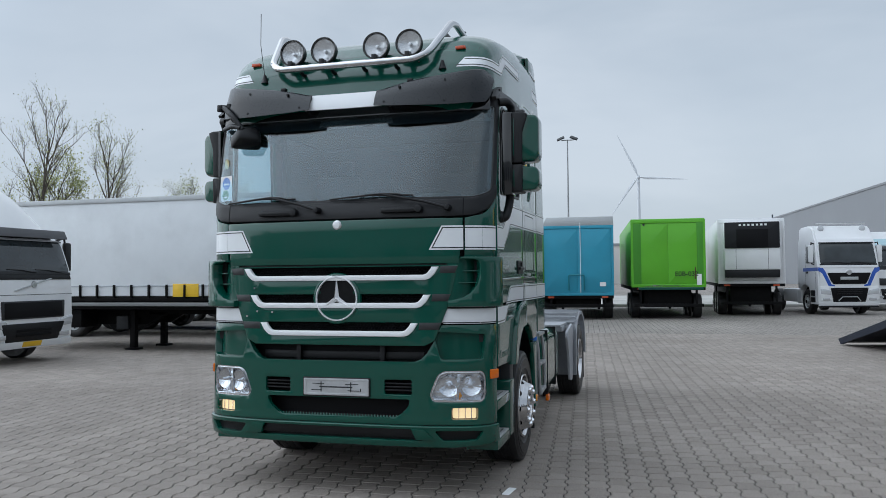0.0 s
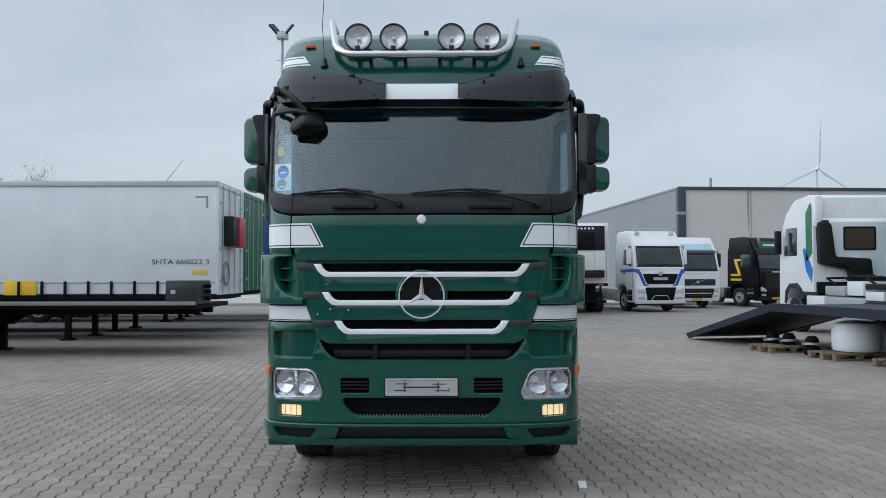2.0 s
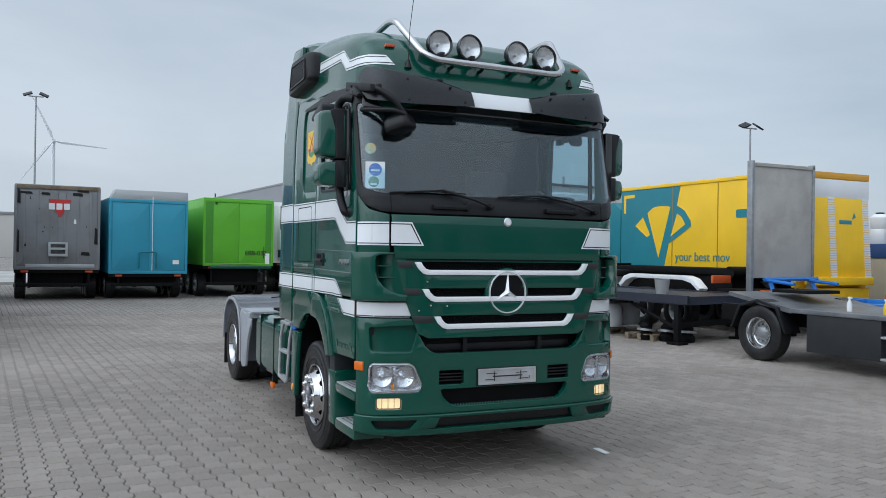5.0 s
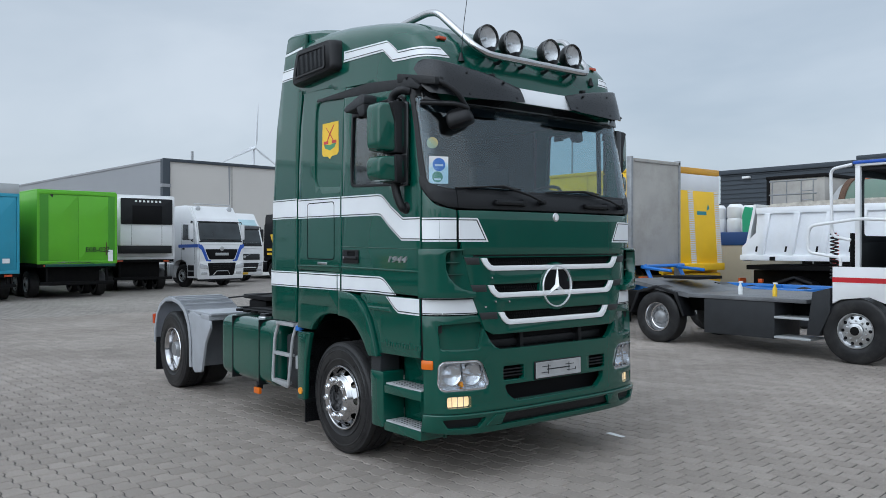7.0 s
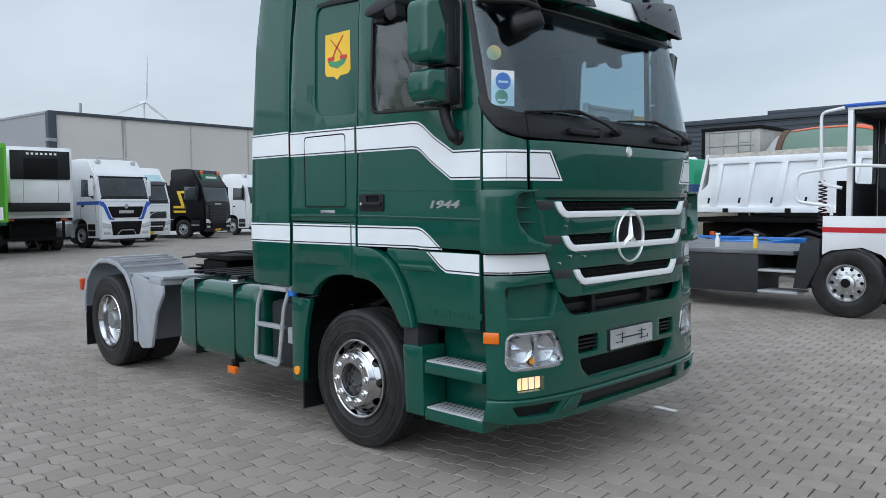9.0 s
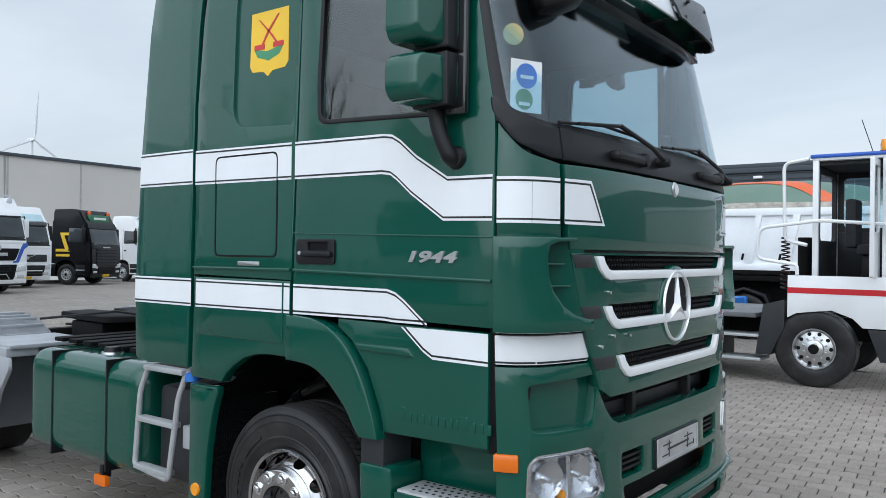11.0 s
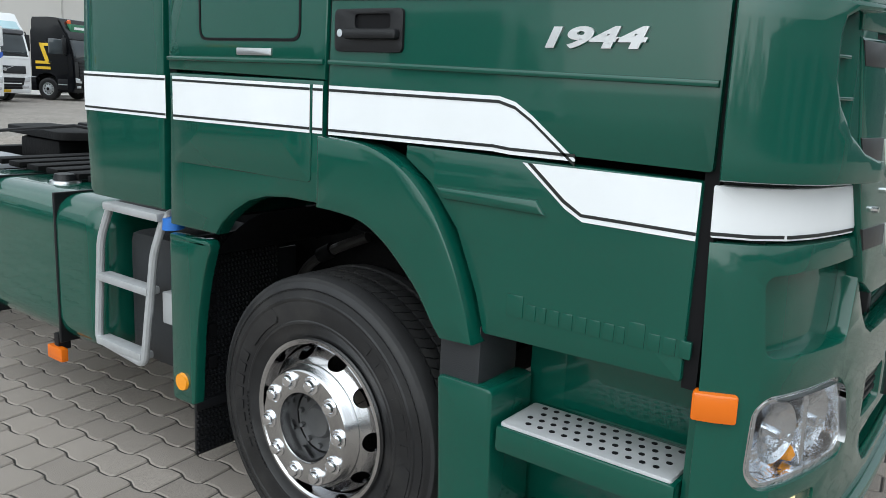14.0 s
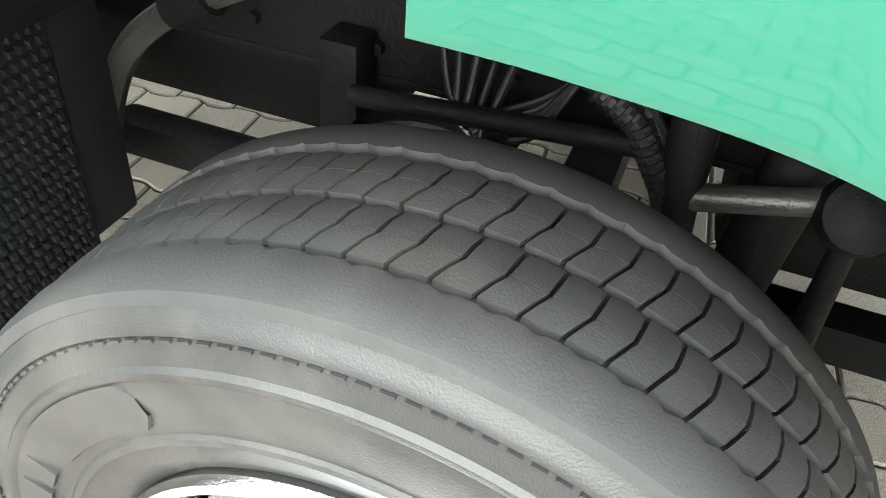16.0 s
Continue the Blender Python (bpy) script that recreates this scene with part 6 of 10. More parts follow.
for g in (1, -1):
    # liner of the front wheel arch and its ribbed flaps
    lin = bmesh.new()
    n = 22
    rings = []
    for k in range(n + 1):
        a = radians(12 + (168 - 12) * k / n)
        rings.append([lin.verts.new((g * x, WY + 0.02 - 0.66 * math.cos(a), 0.56 + 0.66 * math.sin(a))) for x in (0.62, 1.21)])
    for a, b in zip(rings, rings[1:]):
        lin.faces.new((a[0], a[1], b[1], b[0]))
    bmesh.ops.solidify(lin, geom=lin.faces[:], thickness=0.012)
    if g > 0:
        part("wheel_arch_liner", lin, BLACK, truck)
    else:
        lin.free()
        top_l = bmesh.new()
        rings = []
        for k in range(9):
            a = radians(112 + (140 - 112) * k / 8)
            rings.append([top_l.verts.new((g * x, WY + 0.02 - 0.68 * math.cos(a), 0.56 + 0.68 * math.sin(a))) for x in (0.50, 1.20)])
        for a, b in zip(rings, rings[1:]):
            top_l.faces.new((a[0], a[1], b[1], b[0]))
        bmesh.ops.solidify(top_l, geom=top_l.faces[:], thickness=0.012)
        part("wheel_arch_liner", top_l, BLACK, truck)
    flap = part("mud_flap", box(min(g * 0.80, g * 1.22), max(g * 0.80, g * 1.22), 2.36, 2.375, 0.17, 1.05, 0.004), BLACK, truck, "black ribbed mud flap")
    nub = bmesh.new()
    for i in range(24):
        for j in range(46):
            x, z1 = g * (0.815 + 0.0172 * i), 0.18 + 0.0188 * j
            x += g * 0.004 * (j % 2)
            vs = [nub.verts.new(p) for p in ((x - 0.0062, 2.361, z1), (x + 0.0062, 2.361, z1), (x + 0.0062, 2.361, z1 + 0.013), (x - 0.0062, 2.361, z1 + 0.013), (x - 0.004, 2.351, z1 + 0.002), (x + 0.004, 2.351, z1 + 0.002), (x + 0.004, 2.354, z1 + 0.011), (x - 0.004, 2.354, z1 + 0.011))]
            nub.faces.new(vs[4:])
            for q in range(4):
                nub.faces.new((vs[q], vs[(q + 1) % 4], vs[4 + (q + 1) % 4], vs[4 + q]))
    tagged(part("flap_studs", nub, BLACK, flap, smooth=0), kind="stuff")
    for z1 in (0.52, 0.65, 0.77):
        part("flap_hole", box(min(g * 1.128, g * 1.166), max(g * 1.128, g * 1.166), 2.348, 2.36, z1, z1 + 0.05, 0.008), MESH_BLACK, flap)
    part("flap_band", box(min(g * 0.80, g * 1.23), max(g * 0.80, g * 1.23), 2.345, 2.362, 0.36, 0.40, 0.006), BLACK, flap)
    # green end piece behind the wheel with its round reflector
    S = side_of(g)
    endp = part("arch_end_piece", panel(rpoly([(2.345, 0.385), (2.485, 0.385), (2.487, 1.035), (2.225, 1.058), (2.275, 0.93), (2.322, 0.72)], [0.02, 0.02, 0.03, 0.05, 0.2, 0.2]), S, -0.05, -0.005, 0.15, bev=0.014), GREEN, truck)
    part("arch_end_top", box(min(g * 1.19, g * 1.24), max(g * 1.19, g * 1.24), 2.26, 2.485, 1.02, 1.05, 0.012), GREEN, endp)
    p = Vector(S(2.413, 0.472, -0.006))
    part("round_reflector", cyl(p, p + Vector((g * 0.012, 0, 0)), 0.036, 0.033, 24), AMBER_REFL, endp, "round amber reflector")
    # dark strut between the flare and the step box
    part("step_strut", box(min(g * 1.02, g * 1.225), max(g * 1.02, g * 1.225), 1.055, 1.20, 0.78, 1.0, 0.02), DARK, truck)
    # boarding steps
    sb = part("step_box_post", panel(rpoly([(0.99, 0.36), (1.17, 0.36), (1.18, 0.60), (1.195, 0.83), (1.0, 0.83)], 0.02), S, -0.22, -0.008, 0.15, bev=0.012), GREEN, truck)
    part("step_box_back", box(min(g * 0.98, g * 1.0), max(g * 0.98, g * 1.0), 0.46, 1.02, 0.34, 1.02, 0.004), GREEN, sb)
    for y1 in (0.61, 0.82):
        part("back_hole", cyl((g * 0.998, y1, 0.80), (g * 1.004, y1, 0.80), 0.022, seg=16), MESH_BLACK, sb)
    part("back_cover", panel(rect(0.50, 0.90, 0.74, 0.97, 0.02), lambda u, v, d: (g * (1.0 + d), u, v), 0.0, 0.005, 0.3, bev=0.003), GREEN, sb)
    for zt, y0, y1 in ((0.742, 0.47, 0.985), (0.43, 0.47, 0.985)):
        tr = part("step_tray", box(min(g * 0.99, g * 1.235), max(g * 0.99, g * 1.235), y0, y1, zt - 0.085, zt - 0.008, 0.012), GREEN, sb)
        pl = part("step_plate", panel(rect(y0 + 0.012, y1 - 0.01, 1.035, 1.228, 0.012), lambda u, v, d: (g * v, u, zt - 0.008 + d), 0.0, 0.010, 0.3, bev=0.004), STEP_METAL, tr, "perforated metal step plate")
        hb = bmesh.new()
        for i in range(12):
            for j in range(4):
                yy, xx = y0 + 0.05 + i * 0.037 + 0.018 * (j % 2), 1.06 + 0.042 * j
                if yy < y1 - 0.04:
                    cyl((g * xx, yy, zt + 0.0022), (g * xx, yy, zt + 0.0034), 0.0085, seg=12, bm=hb)
        tagged(part("step_hole_pattern", hb, MESH_BLACK, pl), kind="stuff")
    part("step_box_front", box(min(g * 0.98, g * 1.20), max(g * 0.98, g * 1.20), 0.40, 0.468, 0.42, 0.92, 0.01), GREEN, sb)

# fuel tank, ladder and rear wings on both flanks
for g in (1, -1):
    X = lambda a, b: (min(g * a, g * b), max(g * a, g * b))
    tank = part("fuel_tank", box(*X(0.56, 1.215), 3.0, 4.44, 0.40, 1.085, 0.15, seg=7), GREEN, truck, "green fuel tank with straps")
    for y1 in (3.38, 4.06):
        part("tank_strap", box(*X(0.55, 1.222), y1 - 0.008, y1 + 0.008, 0.392, 1.093, 0.154, seg=7), BLACK, tank)
    part("filler_cap", lathe([(0.0, 0.045), (0.05, 0.042), (0.056, 0.02), (0.062, 0.0)], (g * 0.98, 3.72, 1.085), (g * 0.98, 3.72, 2), 20), BLACK, tank)
    part("filler_neck", lathe([(0.075, 0.0), (0.072, 0.012), (0.06, 0.014)], (g * 0.98, 3.72, 1.083), (g * 0.98, 3.72, 2), 24), STEEL, tank)
    mk = part("tank_marker", box(*X(1.19, 1.225), 3.37, 3.50, 0.295, 0.36, 0.008), AMBER, truck, "amber side marker under the tank")
    part("marker_bracket", box(*X(1.15, 1.21), 3.42, 3.46, 0.34, 0.42, 0.004), BLACK, mk)
    part("catwalk", box(*X(0.50, 1.18), 2.52, 3.02, 1.07, 1.095, 0.006), CHASSIS, truck)
    ladder = part("ladder", tube([(g * 1.215, 2.92, 1.10), (g * 1.23, 2.98, 0.95), (g * 1.235, 3.02, 0.50), (g * 1.235, 2.68, 0.47), (g * 1.23, 2.60, 0.95), (g * 1.215, 2.54, 1.11), (g * 1.05, 2.54, 1.12)], 0.017, 10, smooth=0.04), STEEL_PALE_BRACKET, truck, "pale grey metal side ladder")
    for za, zb, ya, yb in ((0.79, 0.78, 2.985, 2.625), (1.10, 1.105, 2.92, 2.54), (0.505, 0.485, 3.01, 2.68)):
        part("rung", box(*X(1.19, 1.255), yb, ya, za - 0.018, za + 0.014, 0.008), STEEL_PALE_BRACKET, ladder)
    part("battery_box", box(*X(0.6, 1.12), 2.52, 2.96, 0.42, 0.98, 0.05), DARK, truck)
    part("blue_cap", lathe([(0.0, 0.05), (0.04, 0.045), (0.046, 0.0)], (g * 1.185, 2.535, 1.055), (g * 1.25, 2.51, 1.6), 16), BLUE, truck)
    part("side_bracket", box(*X(1.13, 1.20), 2.51, 2.60, 0.66, 0.79, 0.008), STEEL_PALE_BRACKET, truck)
    # ribbed grey wing over the twin wheels
    out = 0.105 if g > 0 else 0.0
    wing = bmesh.new()
    prof = [(5.28, 0.36), (5.30, 0.72), (5.36, 0.92), (5.50, 1.08), (5.70, 1.17), (5.95, 1.205), (6.20, 1.19), (6.42, 1.10), (6.57, 0.95), (6.645, 0.75), (6.66, 0.55)]
    rings = [[wing.verts.new((g * x, y1, z1)) for x in (0.52, 1.225 + out)] for y1, z1 in prof]
    for a, b in zip(rings, rings[1:]):
        wing.faces.new((a[0], a[1], b[1], b[0]))
    bmesh.ops.solidify(wing, geom=wing.faces[:], thickness=0.015)
    wg = part("rear_wing", wing, GREY_FENDER, truck, "grey plastic wing over the rear wheels", smooth=40)
    edge = [(y1 + (6.05 - y1) * 0.085, z1 - max(0, (z1 - 0.6)) * 0.08) for y1, z1 in prof]
    part("wing_flange", panel(prof + edge[::-1], lambda u, v, d: (g * (1.215 + out + d), u, v), 0.0, 0.018, 0.3, bev=0.004), GREY_FENDER, wg)
    for k in range(9):
        y1 = 5.48 + 0.115 * k
        zt = interp(prof, y1)
        part("wing_rib", box(*X(0.54, 1.20 + out), y1 - 0.016, y1 + 0.016, zt - 0.01, zt + 0.016, 0.006), GREY_FENDER, wg)
    part("wing_skirt", panel(rpoly([(4.72, 0.98), (5.30, 1.06), (5.42, 1.02), (5.30, 0.72), (5.28, 0.36), (5.20, 0.30), (4.98, 0.33), (4.86, 0.70), (4.70, 0.90)], 0.03), lambda u, v, d: (g * (1.19 + out * 0.7 + d), u, v), 0.0, 0.03, 0.3, bev=0.01), GREY_FENDER, wg)
    part("wing_shelf", box(*X(0.52, 1.20), 4.72, 5.42, 1.04, 1.07, 0.008), GREY_FENDER, wg)
    part("shelf_box", box(*X(0.98, 1.22), 4.74, 5.0, 0.98, 1.05, 0.015), GREY_FENDER, wg)
    part("mud_flap", box(*X(0.56, 1.20 + out), 6.655, 6.67, 0.16, 0.62, 0.004), BLACK, wg)
    part("tail_lamp", box(*X(0.75, 1.15), 6.90, 6.97, 0.78, 0.92, 0.015), RED_LENS, truck)
# fifth wheel, lines at the back of the cab
fw = part("fifth_wheel", panel(rpoly([(-0.46, 4.75), (-0.42, 5.55), (-0.10, 5.60), (-0.07, 5.25), (0.07, 5.25), (0.10, 5.60), (0.42, 5.55), (0.46, 4.75), (0.2, 4.62), (-0.2, 4.62)], 0.06), flat_xy(1.19), 0.0, 0.05, 0.3, bev=0.01), CHASSIS, truck)
part("fifth_wheel_base", box(-0.42, 0.42, 4.85, 5.35, 0.96, 1.18, 0.03), CHASSIS, fw)
for k in range(7):
    part("deck_bar", box(-0.95, 0.95, 3.25 + 0.2 * k, 3.37 + 0.2 * k, 1.10, 1.13, 0.006), CHASSIS, truck)
for k, x in enumerate((-0.25, -0.1, 0.1, 0.25)):
    part("air_line", tube([(x, 2.50, 2.2), (x - 0.05, 2.75, 1.9), (x, 2.9, 1.5), (x + 0.05, 2.75, 1.35), (x, 2.5, 1.4)], 0.014, 7, smooth=0.15), (RED, YELLOW, BLACK, BLACK)[k], truck)
part("tow_cable", tube([(-0.9, 4.9, 1.24), (-0.5, 4.5, 1.30), (-0.2, 4.2, 1.24), (0.3, 4.0, 1.28)], 0.010, 6), BLACK, truck)
# hoses, rods and pipes over the near front wheel
def hose(pts, r, material=BLACK, name="hose", ribs=False):
    h = part(name, tube(pts, r, 9, smooth=0.06), material, truck)
    if ribs:
        for p, q in zip(pts, pts[1:]):
            p, q = Vector(p), Vector(q)
            n = max(2, int((q - p).length / 0.012))
            for k in range(n):
                c = p + (q - p) * k / n
                part("hose_rib", cyl(c, c + (q - p).normalized() * 0.006, r + 0.003, seg=10), material, h)
    return h


hose([(-0.60, 2.52, 0.55), (-0.62, 2.447, 0.731), (-0.62, 2.40, 0.822), (-0.62, 2.32, 0.89), (-0.62, 2.205, 0.952), (-0.60, 2.05, 1.02)], 0.022, DULL_PIPE, "pipe")
part("pipe_clamp", cyl((-0.62, 2.30, 0.903), (-0.62, 2.23, 0.94), 0.033, seg=14), CHASSIS, truck)
hose([(-0.46, 1.74, 0.99), (-0.58, 1.70, 0.96), (-0.62, 1.665, 0.937), (-0.62, 1.606, 0.90), (-0.62, 1.545, 0.80), (-0.66, 1.53, 0.66), (-0.72, 1.56, 0.52)], 0.017, BLACK, ribs=True)
hose([(-0.46, 1.72, 1.0), (-0.55, 1.68, 0.975), (-0.585, 1.65, 0.945), (-0.60, 1.59, 0.905), (-0.60, 1.52, 0.79), (-0.64, 1.50, 0.66)], 0.012, BLACK)
for k in range(5):
    hose([(-0.455, 1.93 - 0.03 * k, 0.93), (-0.50, 1.92 - 0.03 * k, 0.90), (-0.545 - 0.01 * k, 1.885 - 0.015 * k, 0.82 - 0.01 * k), (-0.56, 1.82, 0.785 + 0.01 * k), (-0.56 + 0.01 * k, 1.75, 0.80 + 0.012 * k), (-0.52, 1.70, 0.90), (-0.46, 1.68, 0.95)], 0.006 + 0.001 * (k % 3), BLACK, "cable")
part("cable_tie", cyl((-0.545, 1.80, 0.80), (-0.555, 1.78, 0.80), 0.03, seg=12), CHASSIS, truck)
part("steering_rod", cyl((-0.60, 2.02, 0.825), (-0.60, 1.58, 0.86), 0.016, seg=14), CHASSIS, truck)
part("damper_tube", cyl((-0.62, 1.53, 0.72), (-0.60, 1.545, 1.02), 0.030, 0.030, 16), CHASSIS, truck)
part("anti_roll_bar", tube([(-0.62, 1.52, 0.815), (-0.62, 1.36, 0.857), (-0.55, 1.30, 0.87), (0.55, 1.30, 0.87)], 0.019, 12, smooth=0.06), DULL_PIPE, truck)
bush = part("ball_joint", lathe([(0.0, -0.035), (0.04, -0.03), (0.052, 0.0), (0.045, 0.03), (0.02, 0.04), (0.0, 0.042)], (-0.63, 1.325, 0.857), (-1.2, 1.35, 1.2), 20), CHASSIS, truck)
part("joint_link", cyl((-0.63, 1.325, 0.83), (-0.60, 1.315, 0.56), 0.016, 0.022, 12), CHASSIS, bush)
part("chassis_bracket", box(-0.52, -0.44, 2.05, 2.12, 0.62, 0.86, 0.01), CHASSIS, truck)
part("chassis_bracket", box(-0.52, -0.44, 1.50, 1.56, 0.64, 0.98, 0.01), CHASSIS, truck)
for y1, z1, r1 in ((2.02, 0.90, 0.010), (1.96, 0.86, 0.013), (1.88, 0.92, 0.009), (1.62, 0.88, 0.012), (1.45, 0.90, 0.010), (2.25, 0.88, 0.012)):
    part("rail_hole", cyl((-0.4405, y1, z1), (-0.442, y1, z1), r1, seg=14), MESH_BLACK, truck)
for z1 in (0.60, 0.66):
    part("step_frame_tube", tube([(-0.55, 0.95, z1 - 0.06), (-0.95, 1.10, z1), (-0.97, 0.98, z1)], 0.012, 8), CHASSIS, truck)
part("flap_side_plate", box(-0.815, -0.705, 2.362, 2.374, 0.58, 0.95, 0.004), BLACK, truck)


# ---- the yard round it ----
def col(name, c, rough=0.4, coat=0.2, dirt=0.15, dirt_color=(0.16, 0.155, 0.145), bump=0.0, var=0.06, scale=1.2, metal=0.0):
    return mat(name, c, rough, metal, coat, var, scale, bump, 120, dirt, dirt_color)


TRUCK_WHITE = col("lorry_white", (0.74, 0.75, 0.76), 0.3, 0.4, 0.10, (0.4, 0.4, 0.39))
TARP_WHITE = col("white_tarpaulin", (0.72, 0.75, 0.77), 0.55, 0.0, 0.18, (0.42, 0.43, 0.43), 0.004)
TARP_GREEN = col("green_tarpaulin", (0.02, 0.16, 0.08), 0.5, 0.1, 0.15)
TARP_BLUE = col("blue_tarpaulin", (0.02, 0.06, 0.30), 0.5, 0.1, 0.15)
TEAL = col("teal_curtain", (0.022, 0.29, 0.42), 0.5, 0.1, 0.2, (0.05, 0.17, 0.24), 0.004)
TEAL_DARK = col("dark_teal_curtain", (0.01, 0.19, 0.24), 0.5, 0.1, 0.12, (0.05, 0.12, 0.13))
BRIGHT_GREEN = col("bright_green_doors", (0.10, 0.42, 0.015), 0.45, 0.2, 0.15, (0.08, 0.22, 0.02))
GREY_BOX = col("weathered_grey_doors", (0.215, 0.22, 0.225), 0.6, 0.0, 0.35, (0.05, 0.045, 0.04), 0.003)
GREY_PANEL = col("plain_grey_panel", (0.26, 0.265, 0.265), 0.6, 0.0, 0.25, (0.2, 0.19, 0.18), 0.003)
YELLOW_TARP = col("yellow_tarpaulin", (0.86, 0.52, 0.012), 0.5, 0.1, 0.10, (0.4, 0.25, 0.03))
BLACK_CAB = mat("black_cab_paint", (0.005, 0.0055, 0.007), 0.22, 0, 0.10, 0.06, 1.2, spec=0.25)
BLUE_PAINT = col("blue_paint", (0.01, 0.08, 0.42), 0.35, 0.3, 0.1)
BLUE_FRAME = col("blue_frame_paint", (0.015, 0.17, 0.55), 0.4, 0.2, 0.2)
NAVY = col("navy_deck_paint", (0.010, 0.014, 0.028), 0.55, 0.0, 0.35, (0.04, 0.04, 0.042), 0.002)
SCREEN = mat("cab_glass", (0.025, 0.032, 0.036), 0.08, 0, 0.35, 0.5, 1.2)
STEEL_PALE = col("pale_galvanised", (0.45, 0.47, 0.48), 0.45, 0, 0.3, (0.25, 0.24, 0.22), 0.002, metal=0.4)
LAMP_CLEAR = mat("clear_lamp", (0.62, 0.64, 0.66), 0.15, 0.4, 0.5, 0.1)
RED_PAINT = col("red_paint", (0.50, 0.012, 0.02), 0.4, 0.2, 0.1)
ORANGE_PAINT = col("orange_paint", (0.62, 0.10, 0.02), 0.45, 0.2, 0.15)
TANK_GREEN = col("grey_green_drum", (0.10, 0.17, 0.13), 0.5, 0.2, 0.3, (0.2, 0.2, 0.19))
WOOD = mat("weathered_wood", (0.20, 0.15, 0.10), 0.8, 0, 0, 0.3, 6, 0.003, 60)
PLATE_YELLOW = col("yellow_plate", (0.75, 0.45, 0.02), 0.4, 0.1, 0.1)
CLAD_PALE = mat("pale_cladding", (0.52, 0.50, 0.475), 0.6, 0, 0, 0.05, 0.12, 0.002, 20, dirt=0.15, dirt_color=(0.33, 0.31, 0.29))
CLAD_GREY = mat("grey_cladding", (0.25, 0.26, 0.275), 0.6, 0, 0, 0.05, 0.12, 0.002, 20)
CLAD_DARK = mat("dark_cladding", (0.036, 0.047, 0.060), 0.55, 0, 0, 0.1, 0.2)
TURBINE = mat("turbine_white", (0.62, 0.65, 0.68), 0.5)
BARK = mat("bark", (0.10, 0.085, 0.07), 0.9, 0, 0, 0.3, 4, 0.01, 30)
TWIG = mat("twigs", (0.15, 0.135, 0.11), 0.9, 0, 0, 0.25, 2)
BUD = mat("young_leaves", (0.36, 0.39, 0.16), 0.7, 0, 0, 0.3, 1, each=0.3)
FOLIAGE = mat("hedge_leaves", (0.045, 0.065, 0.03), 0.7, 0, 0, 0.3, 1, each=0.3)
GRASS = mat("pale_concrete_strip", (0.40, 0.39, 0.365), 0.9, 0, 0, 0.3, 0.5, 0.02, 20)
KERB = mat("concrete_kerb", (0.36, 0.35, 0.33), 0.85, 0, 0, 0.12, 2, 0.002, 60)


def road_wheel(name, parent, x, y, z, out, r=0.5, w=0.3, rim=STEEL_PALE, dish=0.06, disc=CHASSIS):
    """A lorry wheel with tyre, rim and nuts; out: the x side of its face."""
    t = part(name, lathe([(0.27, 0.03), (0.30, 0.012), (0.36, -0.004), (r - 0.05, 0.0), (r - 0.015, 0.014), (r, 0.03), (r, w - 0.03), (r - 0.05, w), (0.27, w - 0.03)], (0, 0, 0), (0, 0, 1), 40), RUBBER, parent)
    t.matrix_basis = Matrix.Translation((x, y, z)) @ Euler((0, radians(-90 if out > 0 else 90), 0)).to_matrix().to_4x4()
    part("rim", lathe([(0.275, 0.03), (0.285, 0.004), (0.27, 0.004), (0.255, 0.03), (0.24, dish)] + ([(0.13, dish - 0.03), (0.12, dish - 0.06), (0.07, dish - 0.08), (0.0, dish - 0.08)] if dish < 0.1 else [(0.215, dish + 0.01)]), (0, 0, 0), (0, 0, 1), 40), rim, t)
    if dish >= 0.1:
        part("disc", lathe([(0.218, dish + 0.008), (0.15, dish - 0.005), (0.12, dish - 0.05), (0.075, dish - 0.08), (0.0, dish - 0.08)], (0, 0, 0), (0, 0, 1), 32), disc, t)
    nb, hb = bmesh.new(), bmesh.new()
    for k in range(10):
        a = 2 * math.pi * k / 10
        c = Vector((0.160 * math.cos(a), 0.160 * math.sin(a), dish - 0.020))
        cyl(c, c + Vector((0, 0, -0.032)), 0.018, 0.013, 6, nb)
        if dish < 0.1:
            c = Vector((0.212 * math.cos(a + 0.3), 0.212 * math.sin(a + 0.3), dish - 0.005))
            cyl(c, c + Vector((0, 0, -0.010)), 0.027, seg=10, bm=hb)
    tagged(part("nuts", nb, STEEL if dish < 0.1 else disc, t), kind="stuff")
    if dish < 0.1:
        part("hub", lathe([(0.0, dish - 0.10), (0.06, dish - 0.098), (0.07, dish - 0.085), (0.075, dish - 0.05)], (0, 0, 0), (0, 0, 1), 20), CHASSIS, t)
        tagged(part("vent_holes", hb, MESH_BLACK, t), kind="stuff")
    else:
        hb.free()
    return t


VISOR_GREY = col("visor_grey", (0.055, 0.055, 0.062))
PALE_CYAN = col("pale_cyan_sign", (0.38, 0.55, 0.60))


